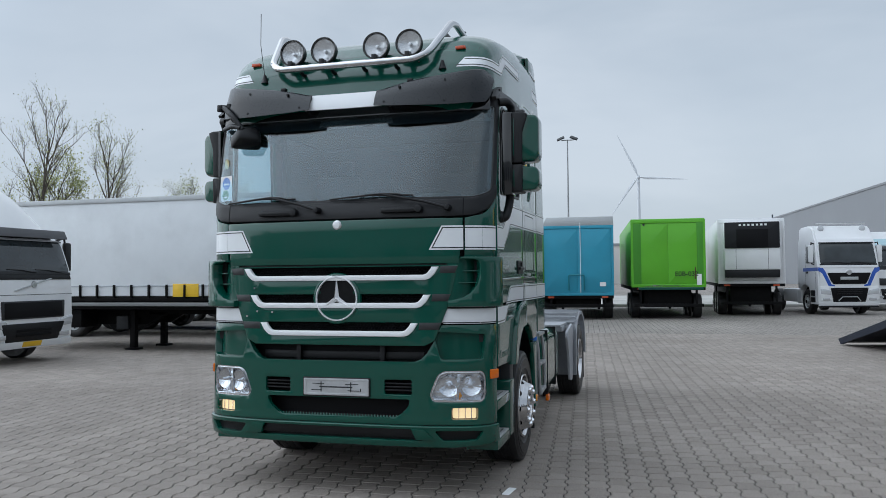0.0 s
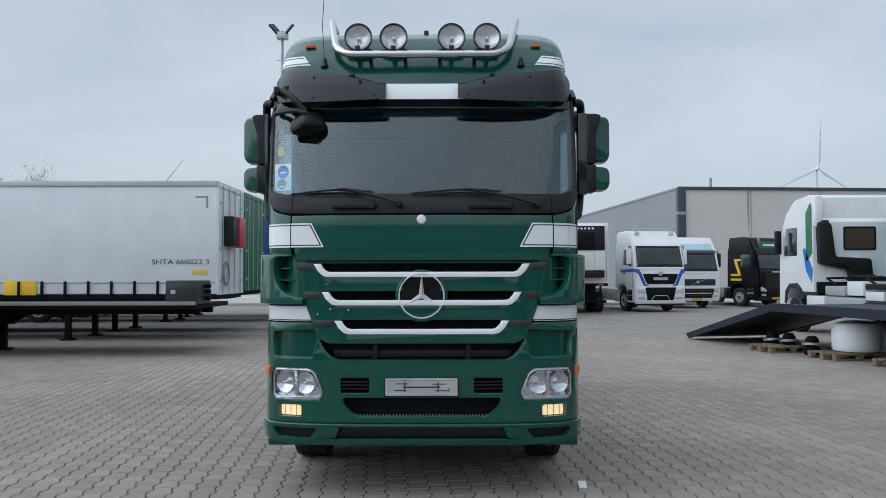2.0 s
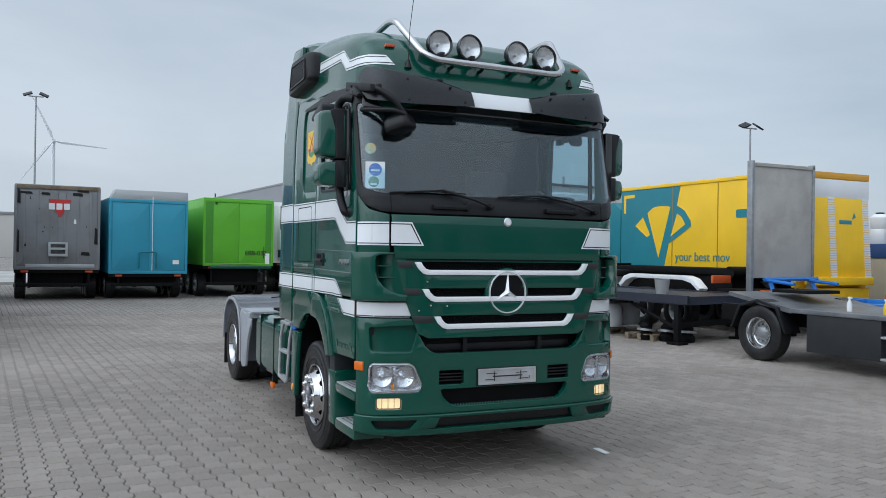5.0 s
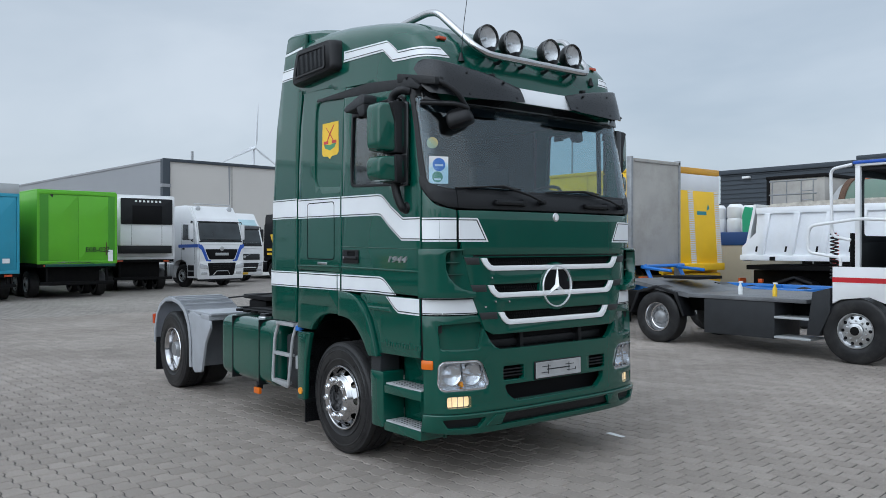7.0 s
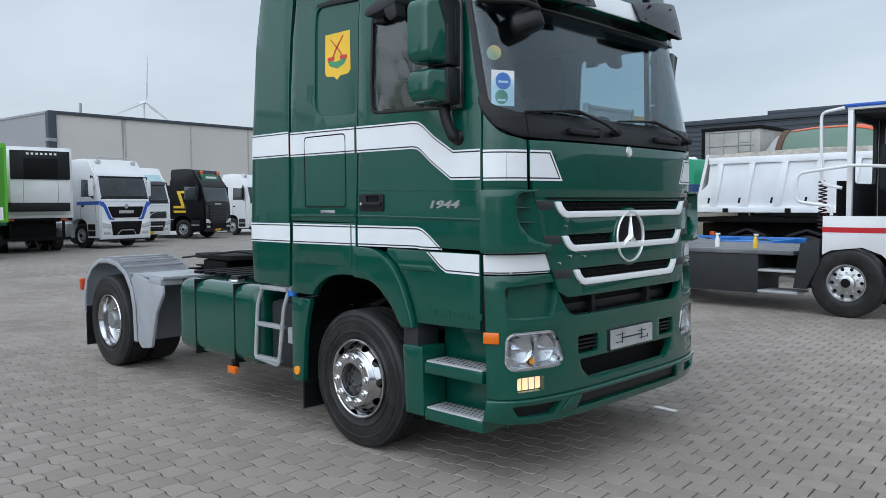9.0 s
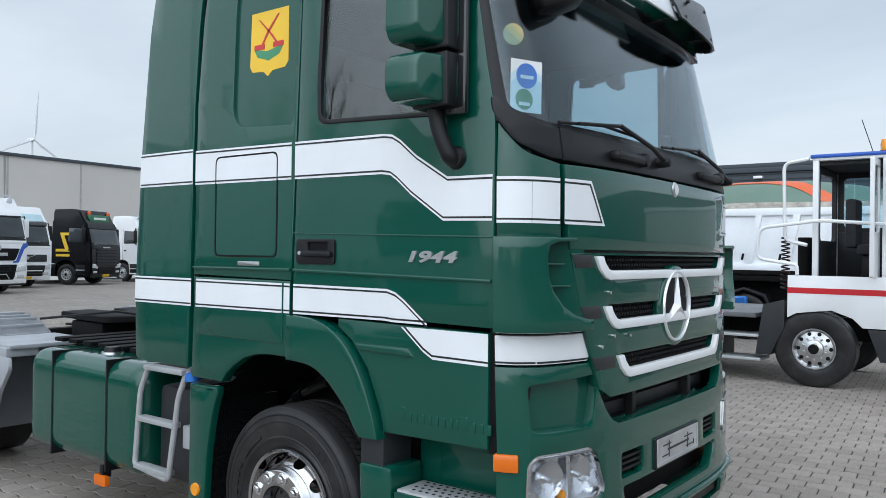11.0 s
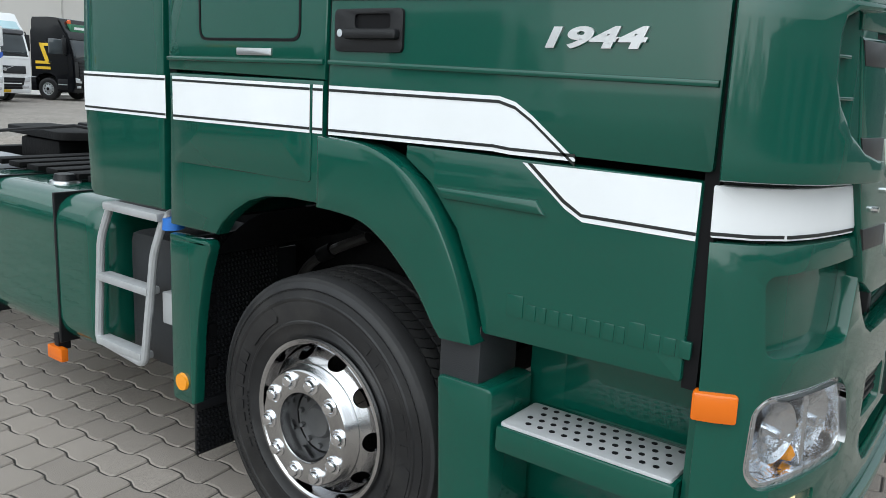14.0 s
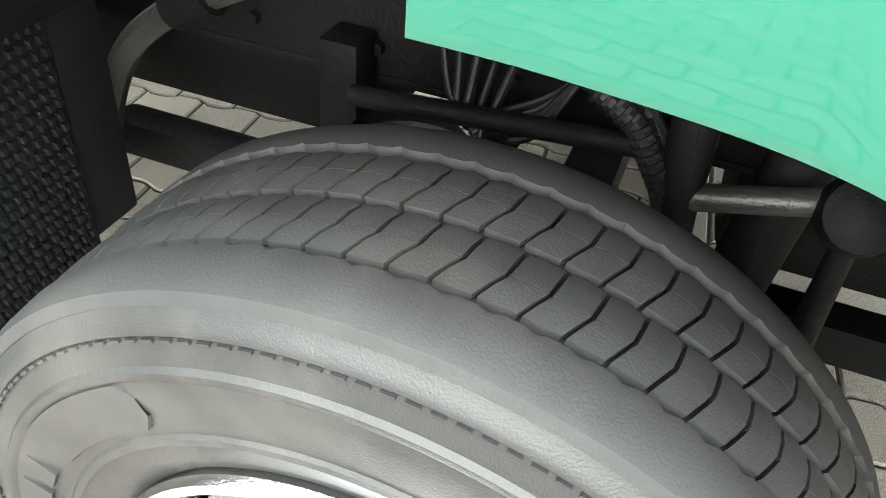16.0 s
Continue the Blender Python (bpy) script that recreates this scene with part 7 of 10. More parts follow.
def lorry(name, x, y, rz, label, paint, H=3.6, style="plain", chassis=4.2, plate=True, accent=None, grille=BLACK, roof_lamps=False, sign=None, visor=None, group="lorries parked along the row"):
    """A cab-over lorry: its front at local y = 0 looks along -y, its chassis runs to +y."""
    t = thing(name, x, y, 0, rz, label, "truck", group)
    prof = [(0.10, 0.42), (0.02, 0.60), (0.0, 1.05), (0.02, 1.75), (0.06, 2.06), (0.32, min(3.0, H - 0.14)), (0.45, min(3.14, H - 0.10)), (0.74, H - 0.06), (0.95, H - 0.02), (1.30, H), (2.10, H - 0.03), (2.16, H - 0.2), (2.18, 1.05), (1.95, 1.02), (1.93, 0.98), (1.80, 1.12), (1.55, 1.20), (1.25, 1.20), (1.02, 1.10), (0.92, 0.95), (0.88, 0.42)]
    body = part("cab", panel(prof, lambda u, v, d: (d * (1.0 - 0.03 * max(0, v - 2.2)), u, v), -1.24, 1.24, 0.6, bev=0.0), paint, t)
    bv = bmesh.new()
    bv.from_mesh(body.data)
    sharp = [e for e in bv.edges if len(e.link_faces) == 2 and e.calc_face_angle(0) > 1.2 and e.verts[0].co.z > 0.5 and min(v.co.y for v in e.verts) < 0.5 or len(e.link_faces) == 2 and e.calc_face_angle(0) > 1.2 and e.verts[0].co.z > 3.0]
    bmesh.ops.bevel(bv, geom=sharp, offset=0.12, segments=4, affect="EDGES", clamp_overlap=True)
    bv.to_mesh(body.data)
    bv.free()
    body.data.shade_smooth()
    body.data.set_sharp_from_angle(angle=radians(40))
    fy = lambda z: interp([(0.42, 0.10), (0.60, 0.02), (1.05, 0.0), (1.75, 0.02), (2.06, 0.06), (min(3.0, H - 0.14), 0.32), (min(3.14, H - 0.10), 0.45), (H - 0.06, 0.74)], z)
    F = lambda u, v, d: (u, fy(v) - d, v)
    s0, s1 = (2.06, min(2.98, H - 0.16)) if style == "city" else (2.04, 2.86) if style == "man" else (1.93, 2.76)
    part("windscreen", panel(rpoly([(-1.14, s0), (1.14, s0), (1.10, s1), (-1.10, s1)], 0.10), F, -0.01, 0.010, 0.3, bev=0.003), SCREEN, t)
    for u in (-0.35, 0.45):
        part("wiper", tube([F(u + 0.45, s0, 0.02), F(u, s0 + 0.06, 0.03), F(u - 0.35, s0 + 0.07, 0.02)], 0.012, 6), BLACK, t)
    part("dash_strip", panel(rect(-1.0, 1.0, s0 - 0.04, s0 + 0.04, 0.02), F, 0.010, 0.013, 0.6, bev=0), DARK, t)
    part("under_screen", panel(rpoly([(-1.16, s0 - 0.16), (1.16, s0 - 0.16), (1.14, s0 - 0.06), (-1.14, s0 - 0.06)], 0.02), F, 0.0, 0.015, 0.4), BLACK if style == "city" else paint, t)
    part("screen_brow", panel(rpoly([(-1.12, s1), (1.12, s1), (1.10, s1 + 0.05), (-1.10, s1 + 0.05)], 0.02), F, 0.0, 0.04, 0.4), BLACK, t)
    if visor:
        part("sun_visor", panel(rpoly([(-1.12, 2.80), (1.12, 2.80), (1.10, 3.0), (-1.10, 3.0)], 0.03), lambda u, v, d: (u, fy(2.80) - 0.20 - d + (v - 2.8) * 0.4, v + 0.06), 0.0, 0.03, 0.3, bev=0.012), visor, t)
    if style == "man":
        part("grille", panel(rpoly([(-0.88, 1.68), (0.88, 1.68), (0.76, 1.40), (0.66, 1.23), (-0.66, 1.23), (-0.76, 1.40)], 0.05), F, 0.0, 0.02, 0.3), MESH_BLACK, t)
        part("badge_bar", panel(rect(-0.36, 0.36, 1.40, 1.52, 0.01), F, 0.02, 0.032, 0.6), STEEL_PALE, t)
        part("round_badge", lathe([(0.0, 0.02), (0.10, 0.018), (0.12, 0.0)], F(0, 1.70, 0.01), (0, -9, 1.70), 20), STEEL, t)
        low = part("lower_grille", panel(rpoly([(-0.76, 1.08), (0.76, 1.08), (0.62, 0.40), (-0.62, 0.40)], 0.05), F, 0.0, 0.022, 0.3), MESH_BLACK, t)
        for g in (1, -1):
            part("lamp_pod", panel([(g * u, v) for u, v in rpoly([(0.66, 0.42), (1.19, 0.46), (1.20, 1.16), (0.80, 1.12)], 0.05)], F, -0.01, 0.012, 0.3, bev=0.01), paint, t)
        part("lip", panel(rpoly([(-1.20, 0.30), (1.20, 0.30), (1.16, 0.37), (-1.16, 0.37)], 0.02), F, -0.10, 0.045, 0.4, bev=0.01), BLACK, t)
        part("tow_bar", tube([F(-0.45, 0.55, 0.03), F(-0.30, 0.72, 0.05), F(0.30, 0.72, 0.05), F(0.45, 0.55, 0.03)], 0.018, 8), STEEL_PALE, low)
        for z1 in (0.84, 0.92, 1.0):
            part("slat", panel(rect(-0.5, 0.5, z1 - 0.015, z1 + 0.015), F, 0.022, 0.04, 0.8), BLACK, low)
    elif style == "volvo":
        part("roof_sign", panel(rect(-1.05, 1.05, 2.98, 3.30, 0.04), F, 0.0, 0.03, 0.3, bev=0.01), PALE_CYAN, t, "pale blue sign board over the windscreen")
        part("screen_top", panel(rect(-1.14, 1.14, 2.80, 2.95, 0.02), F, 0.0, 0.05, 0.3), VISOR_GREY, t)
        part("grille", panel(rect(-0.98, 0.98, 1.16, 1.48, 0.03), F, 0.0, 0.02, 0.3), grille, t)
        part("diagonal_bar", panel([(-0.42, 1.20), (-0.36, 1.20), (0.42, 1.46), (0.36, 1.46)], F, 0.02, 0.035, 0.6), STEEL, t)
        part("round_badge", lathe([(0.0, 0.03), (0.07, 0.028), (0.08, 0.0)], F(0, 1.33, 0.02), (0, -9, 1.33), 20), STEEL, t)
        low = part("lower_grille", panel(rpoly([(-0.92, 1.0), (0.92, 1.0), (0.80, 0.52), (-0.80, 0.52)], 0.05), F, 0.0, 0.022, 0.3), BLACK, t)
        for z1 in (0.64, 0.76, 0.88):
            part("slat", panel(rect(-0.74, 0.74, z1 - 0.02, z1 + 0.02), F, 0.022, 0.05, 0.8), paint if z1 == 0.76 else DARK, low)
    elif style == "city":
        part("diagonal_bar", panel([(-0.56, 1.66), (-0.52, 1.64), (0.56, 1.92), (0.52, 1.94)], F, 0.0, 0.02, 0.6), STEEL_PALE, t)
        part("round_badge", lathe([(0.0, 0.03), (0.07, 0.028), (0.08, 0.0)], F(0, 1.79, 0.01), (0, -9, 1.79), 20), STEEL, t)
        up = part("upper_grille", panel(rpoly([(-0.92, 1.42), (0.92, 1.42), (0.90, 1.02), (-0.90, 1.02)], 0.03), F, 0.0, 0.02, 0.3), DARK, t)
        part("grille_inset", panel(rect(-0.84, 0.84, 1.05, 1.39, 0.02), F, 0.02, 0.028, 0.6), MESH_BLACK, up)
        low = part("lower_grille", panel(rpoly([(-0.92, 0.92), (0.92, 0.92), (0.74, 0.50), (-0.74, 0.50)], 0.04), F, 0.0, 0.022, 0.3), BLACK, t)
        for z1 in (0.66, 0.76):
            part("slat", panel(rect(-0.5, 0.5, z1 - 0.03, z1 + 0.03), F, 0.022, 0.04, 0.8), MESH_BLACK, low)
        part("front_seam", panel(rect(-1.18, 1.18, 1.555, 1.565), F, 0.0, 0.004, 0.6, bev=0), DARK, t)
    else:
        for z1 in (0.98, 1.13, 1.28, 1.43, 1.58, 1.72):
            part("grille_slat", panel(rect(-0.86, 0.86, z1 - 0.055, z1 + 0.055, 0.02), F, 0.0, 0.03, 0.5), grille, t)
        part("maker_bar", panel(rect(-0.30, 0.30, 1.81, 1.88, 0.01), F, 0.0, 0.02, 0.6), STEEL_PALE, t)
        part("bumper_grille", panel(rpoly([(-0.72, 0.84), (0.72, 0.84), (0.62, 0.56), (-0.62, 0.56)], 0.04), F, 0.0, 0.03, 0.3), MESH_BLACK, t)
        for z1 in (0.905, 1.055, 1.205, 1.355, 1.505):
            part("slat_edge", panel(rect(-0.84, 0.84, z1 - 0.008, z1 + 0.008), F, 0.018, 0.036, 0.5, bev=0), DARK, t)
    for g in (1, -1):
        part("headlamp", panel([(g * u, v) for u, v in rpoly([(0.72, 0.80), (1.16, 0.84), (1.18, 1.06), (0.78, 0.98)], 0.04)], F, 0.0, 0.02, 0.3), LAMP_CLEAR, t)
        part("fog_lamp", panel([(g * u, v) for u, v in rect(0.78, 1.08, 0.58, 0.68, 0.02)], F, 0.0, 0.02, 0.3), LAMP_CLEAR, t)
        ms = part("mirror", box(min(g * 1.30, g * 1.50), max(g * 1.30, g * 1.50), 0.30, 0.42, 2.10, 2.80, 0.05), BLACK if style != "man" else TRUCK_WHITE, t)
        part("mirror_arm", tube([(g * 1.18, 0.5, 2.85), (g * 1.35, 0.4, 2.9), (g * 1.38, 0.38, 2.7)], 0.03, 8), BLACK, ms)
        part("mirror_arm", tube([(g * 1.20, 0.45, 2.02), (g * 1.34, 0.40, 2.05), (g * 1.36, 0.38, 2.2)], 0.03, 8), BLACK, ms)
        Sd = lambda u, v, d: (g * ((1.24 + d) * (1.0 - 0.03 * max(0, v - 2.2))), u, v)
        dr = part("side_window", panel(rpoly([(0.40, 2.08), (1.28, 2.08), (1.26, 2.78), (0.56, 2.74)], 0.05), Sd, -0.01, 0.006, 0.3, bev=0.002), SCREEN, t)
        part("door_seam", panel([(1.34, 1.0), (1.352, 1.0), (1.352, 2.86), (1.34, 2.86)], Sd, 0.0, 0.003, 0.5, bev=0), MESH_BLACK, t)
        part("door_seam", panel([(0.28, 1.05), (0.292, 1.05), (0.36, 2.5), (0.348, 2.5)], Sd, 0.0, 0.003, 0.5, bev=0), MESH_BLACK, t)
        part("door_handle", panel(rect(1.10, 1.28, 1.66, 1.74, 0.02), Sd, 0.0, 0.015, 0.5), BLACK, t)
        part("step_recess", panel(rect(0.36, 0.86, 0.50, 0.98, 0.04), Sd, 0.0, 0.006, 0.5), BLACK, t)
        part("step", panel(rect(0.38, 0.84, 0.70, 0.75), Sd, 0.006, 0.012, 0.5), STEEL_PALE, t)
        road_wheel("wheel", t, g * 1.18, 1.42, 0.5, g)
        road_wheel("wheel", t, g * 1.18, 1.42 + 3.7, 0.5, g, dish=0.14) if chassis > 3.5 else None
        part("tank", box(min(g * 0.6, g * 1.18), max(g * 0.6, g * 1.18), 2.5, min(4.2, 1.9 + chassis), 0.45, 1.02, 0.08), paint if style == "man" else GREY_METAL, t)
        part("side_skirt", box(min(g * 1.0, g * 1.2), max(g * 1.0, g * 1.2), 2.0, 2.4, 0.4, 1.0, 0.03), paint, t)
        if accent:
            if style == "man":
                part("accent_stripe", panel([(g * u, v) for u, v in ((1.235, 1.90), (1.235, 1.76), (1.08, 1.66), (0.84, 1.16), (0.58, 1.14), (0.60, 1.20), (0.72, 1.22), (0.94, 1.72), (1.06, 1.90))], F, 0.001, 0.006, 0.2, bev=0), accent, t)
                part("accent_stripe", panel([(0.06, 1.76), (1.6, 1.74), (1.6, 1.88), (0.06, 1.90)], Sd, 0.0, 0.005, 0.5, bev=0), accent, t)
            else:
                for pts in ([(0.75, 2.55), (1.75, 2.55), (1.45, 1.75), (1.95, 1.75), (1.95, 1.62), (1.2, 1.62), (1.5, 2.42), (0.75, 2.42)], [(1.2, 1.5), (1.95, 1.5), (1.95, 1.38), (1.2, 1.38)]):
                    part("accent_stripe", panel(pts, Sd, 0.0, 0.005, 0.5, bev=0), accent, t)
    part("bumper", panel(rpoly([(-1.22, 0.36), (1.22, 0.36), (1.22, 0.52), (-1.22, 0.52)], 0.03), F, -0.02, 0.03, 0.4, bev=0.02), paint if style != "scania" else BLACK, t)
    if plate:
        part("plate", panel(rect(-0.27, 0.27, 0.39, 0.51, 0.01), F, 0.035, 0.045, 0.6), PLATE_YELLOW, t, "yellow number plate")
        part("plate_bar", panel(rect(-0.2, 0.2, 0.43, 0.47), F, 0.045, 0.047, 0.6, bev=0), PIN, t)
    part("chassis_rail", box(-0.45, 0.45, 1.9, 1.9 + chassis, 0.62, 0.95, 0.02), CHASSIS, t)
    part("front_axle_box", box(-1.0, 1.0, 0.9, 2.0, 0.35, 1.1, 0.05), CHASSIS, t)
    part("pillar_line", panel(rpoly([(-1.16, s0 - 0.06), (1.16, s0 - 0.06), (1.16, s0 + 0.01), (-1.16, s0 + 0.01)], 0.02), F, 0.0, 0.012, 0.4), BLACK, t)
    if roof_lamps:
        bar_ = part("roof_bar", tube([(-1.0, 0.75, H + 0.06), (1.0, 0.75, H + 0.06)], 0.025, 8), STEEL, t)
        for u in (-0.85, 0.85):
            part("roof_lamp", lathe([(0, -0.02), (0.12, 0.0), (0.13, 0.03), (0.10, 0.1), (0, 0.12)], (u, 0.62, H - 0.14), (u, 9, H - 0.14), 20), LAMP_CLEAR, t)
        for u in (-0.9, 0.9):
            part("bar_foot", cyl((u, 0.78, H - 0.1), (u, 0.75, H + 0.06), 0.02, seg=8), STEEL, bar_)
    if sign:
        sg = part("roof_sign", box(-0.75, 0.75, 0.42, 0.62, 3.10, 3.45, 0.03), sign, t, "green lit-up roof sign with unreadable name")
        part("sign_bar", box(-0.5, 0.5, 0.412, 0.42, 3.22, 3.33, 0), PAPER, sg)
        for u in (-0.62, 0.95):
            part("beacon", lathe([(0.09, 0.0), (0.09, 0.12), (0.05, 0.17), (0, 0.18)], (u, 0.6, 3.46), (u, 0.6, 9), 14), ORANGE_PAINT, t)
    return t


def box_trailer(name, label, x0, x1, y0, y1, z0, z1, skin, end="south", roof=None, rear=None, group="trailers parked in the yard", wheels=True, ribs=0, rods=True):
    """A semi-trailer body on wheels, its long side along x or y; end: the side towards which its doors look."""
    cx, cy = (x0 + x1) / 2, (y0 + y1) / 2
    t = thing(name, cx, cy, 0, 0, label, "trailer", group)
    ax0, ax1, ay0, ay1 = x0 - cx, x1 - cx, y0 - cy, y1 - cy
    part("body", box(ax0, ax1, ay0, ay1, z0, z1, 0.04), skin, t)
    part("roof", box(ax0 + 0.01, ax1 - 0.01, ay0 + 0.01, ay1 - 0.01, z1 - 0.02, z1 + 0.05, 0.03), roof or TARP_WHITE, t)
    part("floor_frame", box(ax0 + 0.02, ax1 - 0.02, ay0 + 0.02, ay1 - 0.02, z0 - 0.14, z0 - 0.005, 0.01), CHASSIS, t)
    along_y = end in ("south", "north")
    if along_y:
        s = -1 if end == "south" else 1
        yf = ay0 if s < 0 else ay1
        P = lambda u, v, d: (u, yf + s * d, v)
        w0, w1 = ax0, ax1
    else:
        s = 1
        P = lambda u, v, d: (ax1 + d, u, v)
        w0, w1 = ay0, ay1
    fr = part("door_frame", panel(rect(w0, w1, z0 - 0.02, z1), P, 0.0, 0.04, 1.0, [rect(w0 + 0.09, w1 - 0.09, z0 + 0.10, z1 - 0.12)], 0.01), rear or skin, t)
    mid_ = (w0 + w1) / 2
    for k in range(2):
        a, b = (w0 + 0.1, mid_ - 0.008) if k == 0 else (mid_ + 0.008, w1 - 0.1)
        dr = part("rear_door", panel(rect(a, b, z0 + 0.11, z1 - 0.13, 0.01), P, 0.0, 0.022, 1.0), rear or skin, t)
        for q in (0.25, 0.75) if rods else ():
            u = a + (b - a) * q
            part("lock_rod", tube([P(u, z0 + 0.02, 0.05), P(u, z1 - 0.05, 0.05)], 0.016, 6), STEEL_PALE if not ribs else GREY_METAL, dr)
        for z in (z0 + 0.35, z0 + 1.2, z1 - 0.5) if rods else ():
            part("hinge", panel(rect((a if k == 0 else b - 0.22), (a + 0.22 if k == 0 else b), z - 0.03, z + 0.03), P, 0.022, 0.045, 1.0), STEEL_PALE if not ribs else GREY_METAL, dr)
        if ribs:
            for q in range(ribs):
                u = a + (b - a) * (q + 0.5) / ribs
                part("door_rib", panel(rect(u - 0.035, u + 0.035, z0 + 0.16, z1 - 0.18), P, 0.02, 0.04, 1.0, bev=0.008), rear or skin, dr)
    if along_y:
        part("under_guard", panel(rect(w0 + 0.1, w1 - 0.1, 0.48, 0.60), P, -0.05, 0.02, 1.0), CHASSIS, t)
    for u in (w0 + 0.35, w1 - 0.35) if along_y else ():
        part("tail_lamp", panel(rect(u - 0.12, u + 0.12, z0 - 0.12, z0 - 0.05, 0.01), P, 0.0, 0.03, 1.0), RED_LENS, t)
        part("guard_stay", panel(rect(u - 0.04, u + 0.04, 0.52, z0 - 0.05), P, -0.10, -0.02, 1.0), CHASSIS, t)
    if wheels:
        if along_y:
            for k in range(3):
                yy = yf - s * (1.4 + 1.31 * k)
                for g in (1, -1):
                    road_wheel("wheel", t, g * (ax1 - 0.03), yy, 0.48, g, 0.48, 0.36)
            ly = yf - s * (0.78 * (ay1 - ay0))
            for u in (ax0 + 0.5, ax1 - 0.5):
                part("landing_leg", box(u - 0.06, u + 0.06, ly - 0.06, ly + 0.06, 0.04, z0 - 0.1, 0.01), CHASSIS, t)
        else:
            for k in range(3):
                xx = ax0 + 1.6 + 1.31 * k
                for g in (1, -1):
                    w_ = road_wheel("wheel", t, xx, g * (ay1 - 0.03), 0.48, 1, 0.48, 0.36)
                    w_.matrix_basis = Matrix.Translation((xx, g * (ay1 - 0.03), 0.48)) @ Euler((radians(90 if g > 0 else -90), 0, 0)).to_matrix().to_4x4()
        if along_y:
            part("axle_beam", box(ax0 + 0.5, ax1 - 0.5, ay0 + 0.4, ay1 - 0.4, 0.45, z0 - 0.14, 0.03), CHASSIS, t)
        else:
            part("frame_beam", box(ax0 + 0.5, ax1 - 4.3, -0.55, 0.55, z0 - 0.50, z0 - 0.14, 0.03), CHASSIS, t)
            part("neck_beam", box(ax1 - 4.3, ax1 - 0.7, -0.55, 0.55, z0 - 0.27, z0 - 0.14, 0.02), CHASSIS, t)
            for u in (-0.8, 0.8):
                part("landing_leg", box(ax1 - 4.12, ax1 - 3.98, u - 0.07, u + 0.07, 0.03, z0 - 0.1, 0.01), CHASSIS, t)
                part("leg_foot", box(ax1 - 4.22, ax1 - 3.88, u - 0.12, u + 0.12, 0.0, 0.05, 0.01), CHASSIS, t)
    return t, P


# row of trailers whose ends look along +x
white_trailer, P = box_trailer("curtain_trailer", "long white curtain-side trailer with buckles along its edge", -19.0, -5.78, 14.6, 17.1, 1.22, 4.12, TARP_WHITE, "east", STEEL_PALE)
cx, cy = -12.39, 15.85
for k in range(22):
    xx = -18.7 + 0.6 * k - cx
    part("buckle", box(xx - 0.03, xx + 0.03, 14.54 - cy, 14.6 - cy, 1.16, 1.56, 0.012), CHASSIS, white_trailer)
part("curtain_hem", box(-18.98 - cx, -5.83 - cx, 14.585 - cy, 14.6 - cy, 1.50, 1.54, 0.004), col("hem_grey", (0.42, 0.45, 0.48)), white_trailer)
part("top_rail", box(-19.0 - cx, -5.78 - cx, 14.57 - cy, 14.61 - cy, 4.02, 4.16, 0.01), STEEL_PALE, white_trailer)
part("corner_mark", box(-6.35 - cx, -6.02 - cx, 14.592 - cy, 14.6 - cy, 3.72, 3.76, 0), GREY_PANEL, white_trailer)
part("corner_mark", box(-6.07 - cx, -6.02 - cx, 14.592 - cy, 14.6 - cy, 3.45, 3.72, 0), GREY_PANEL, white_trailer)
part("yellow_panel", box(-11.3 - cx, -10.45 - cx, 14.58 - cy, 14.6 - cy, 1.20, 1.58, 0.004), YELLOW, white_trailer, "yellow marker panel")
part("yellow_tag", box(-6.42 - cx, -6.02 - cx, 14.59 - cy, 14.6 - cy, 1.72, 1.86, 0.002), col("yellow_tag", (0.72, 0.5, 0.12)), white_trailer)
words("SHTA 666022 3", 0.185, PIN, "fleet_number", white_trailer, Matrix.Translation((-6.72 - cx, 14.594 - cy, 2.05)) @ Euler((radians(90), 0, 0)).to_matrix().to_4x4() @ Matrix.Diagonal((1.25, 1, 1, 1)), 0.002)
part("red_box", box(-5.74 - cx, -5.42 - cx, 15.5 - cy, 16.1 - cy, 2.46, 3.28, 0.04), RED_PAINT, white_trailer, "red and black box on the rear frame")
part("black_box", box(-5.74 - cx, -5.46 - cx, 15.0 - cy, 15.5 - cy, 2.48, 3.27, 0.03), BLACK, white_trailer)
part("hose_loop", tube([(-5.70 - cx, 15.2 - cy + 0.25 * math.cos(a), 1.75 + 0.3 * math.sin(a)) for a in [2 * math.pi * k / 20 for k in range(21)]], 0.03, 6), GREY_METAL, white_trailer)
box_trailer("box_trailer", "dark green trailer with a door latch at its end", -19.0, -5.95, 17.95, 20.45, 1.25, 4.2, TARP_GREEN, "east")
box_trailer("curtain_trailer", "deep blue curtain trailer parked in the row", -19.0, -6.2, 23.0, 25.5, 1.30, 4.25, TARP_BLUE, "east")
reefer_w, P = box_trailer("reefer_trailer", "white cooling trailer with a louvred unit at its end", -19.0, -6.6, 26.6, 29.1, 1.35, 3.95, TRUCK_WHITE, "east")
u0 = part("cooling_unit", box(6.2, 6.6, -0.95, 0.95, 1.6, 3.75, 0.08), TRUCK_WHITE, reefer_w)
for k in range(8):
    part("louvre", box(6.59, 6.63, -0.3, 0.3, 2.75 + 0.1 * k, 2.80 + 0.1 * k, 0.005), MESH_BLACK, u0)

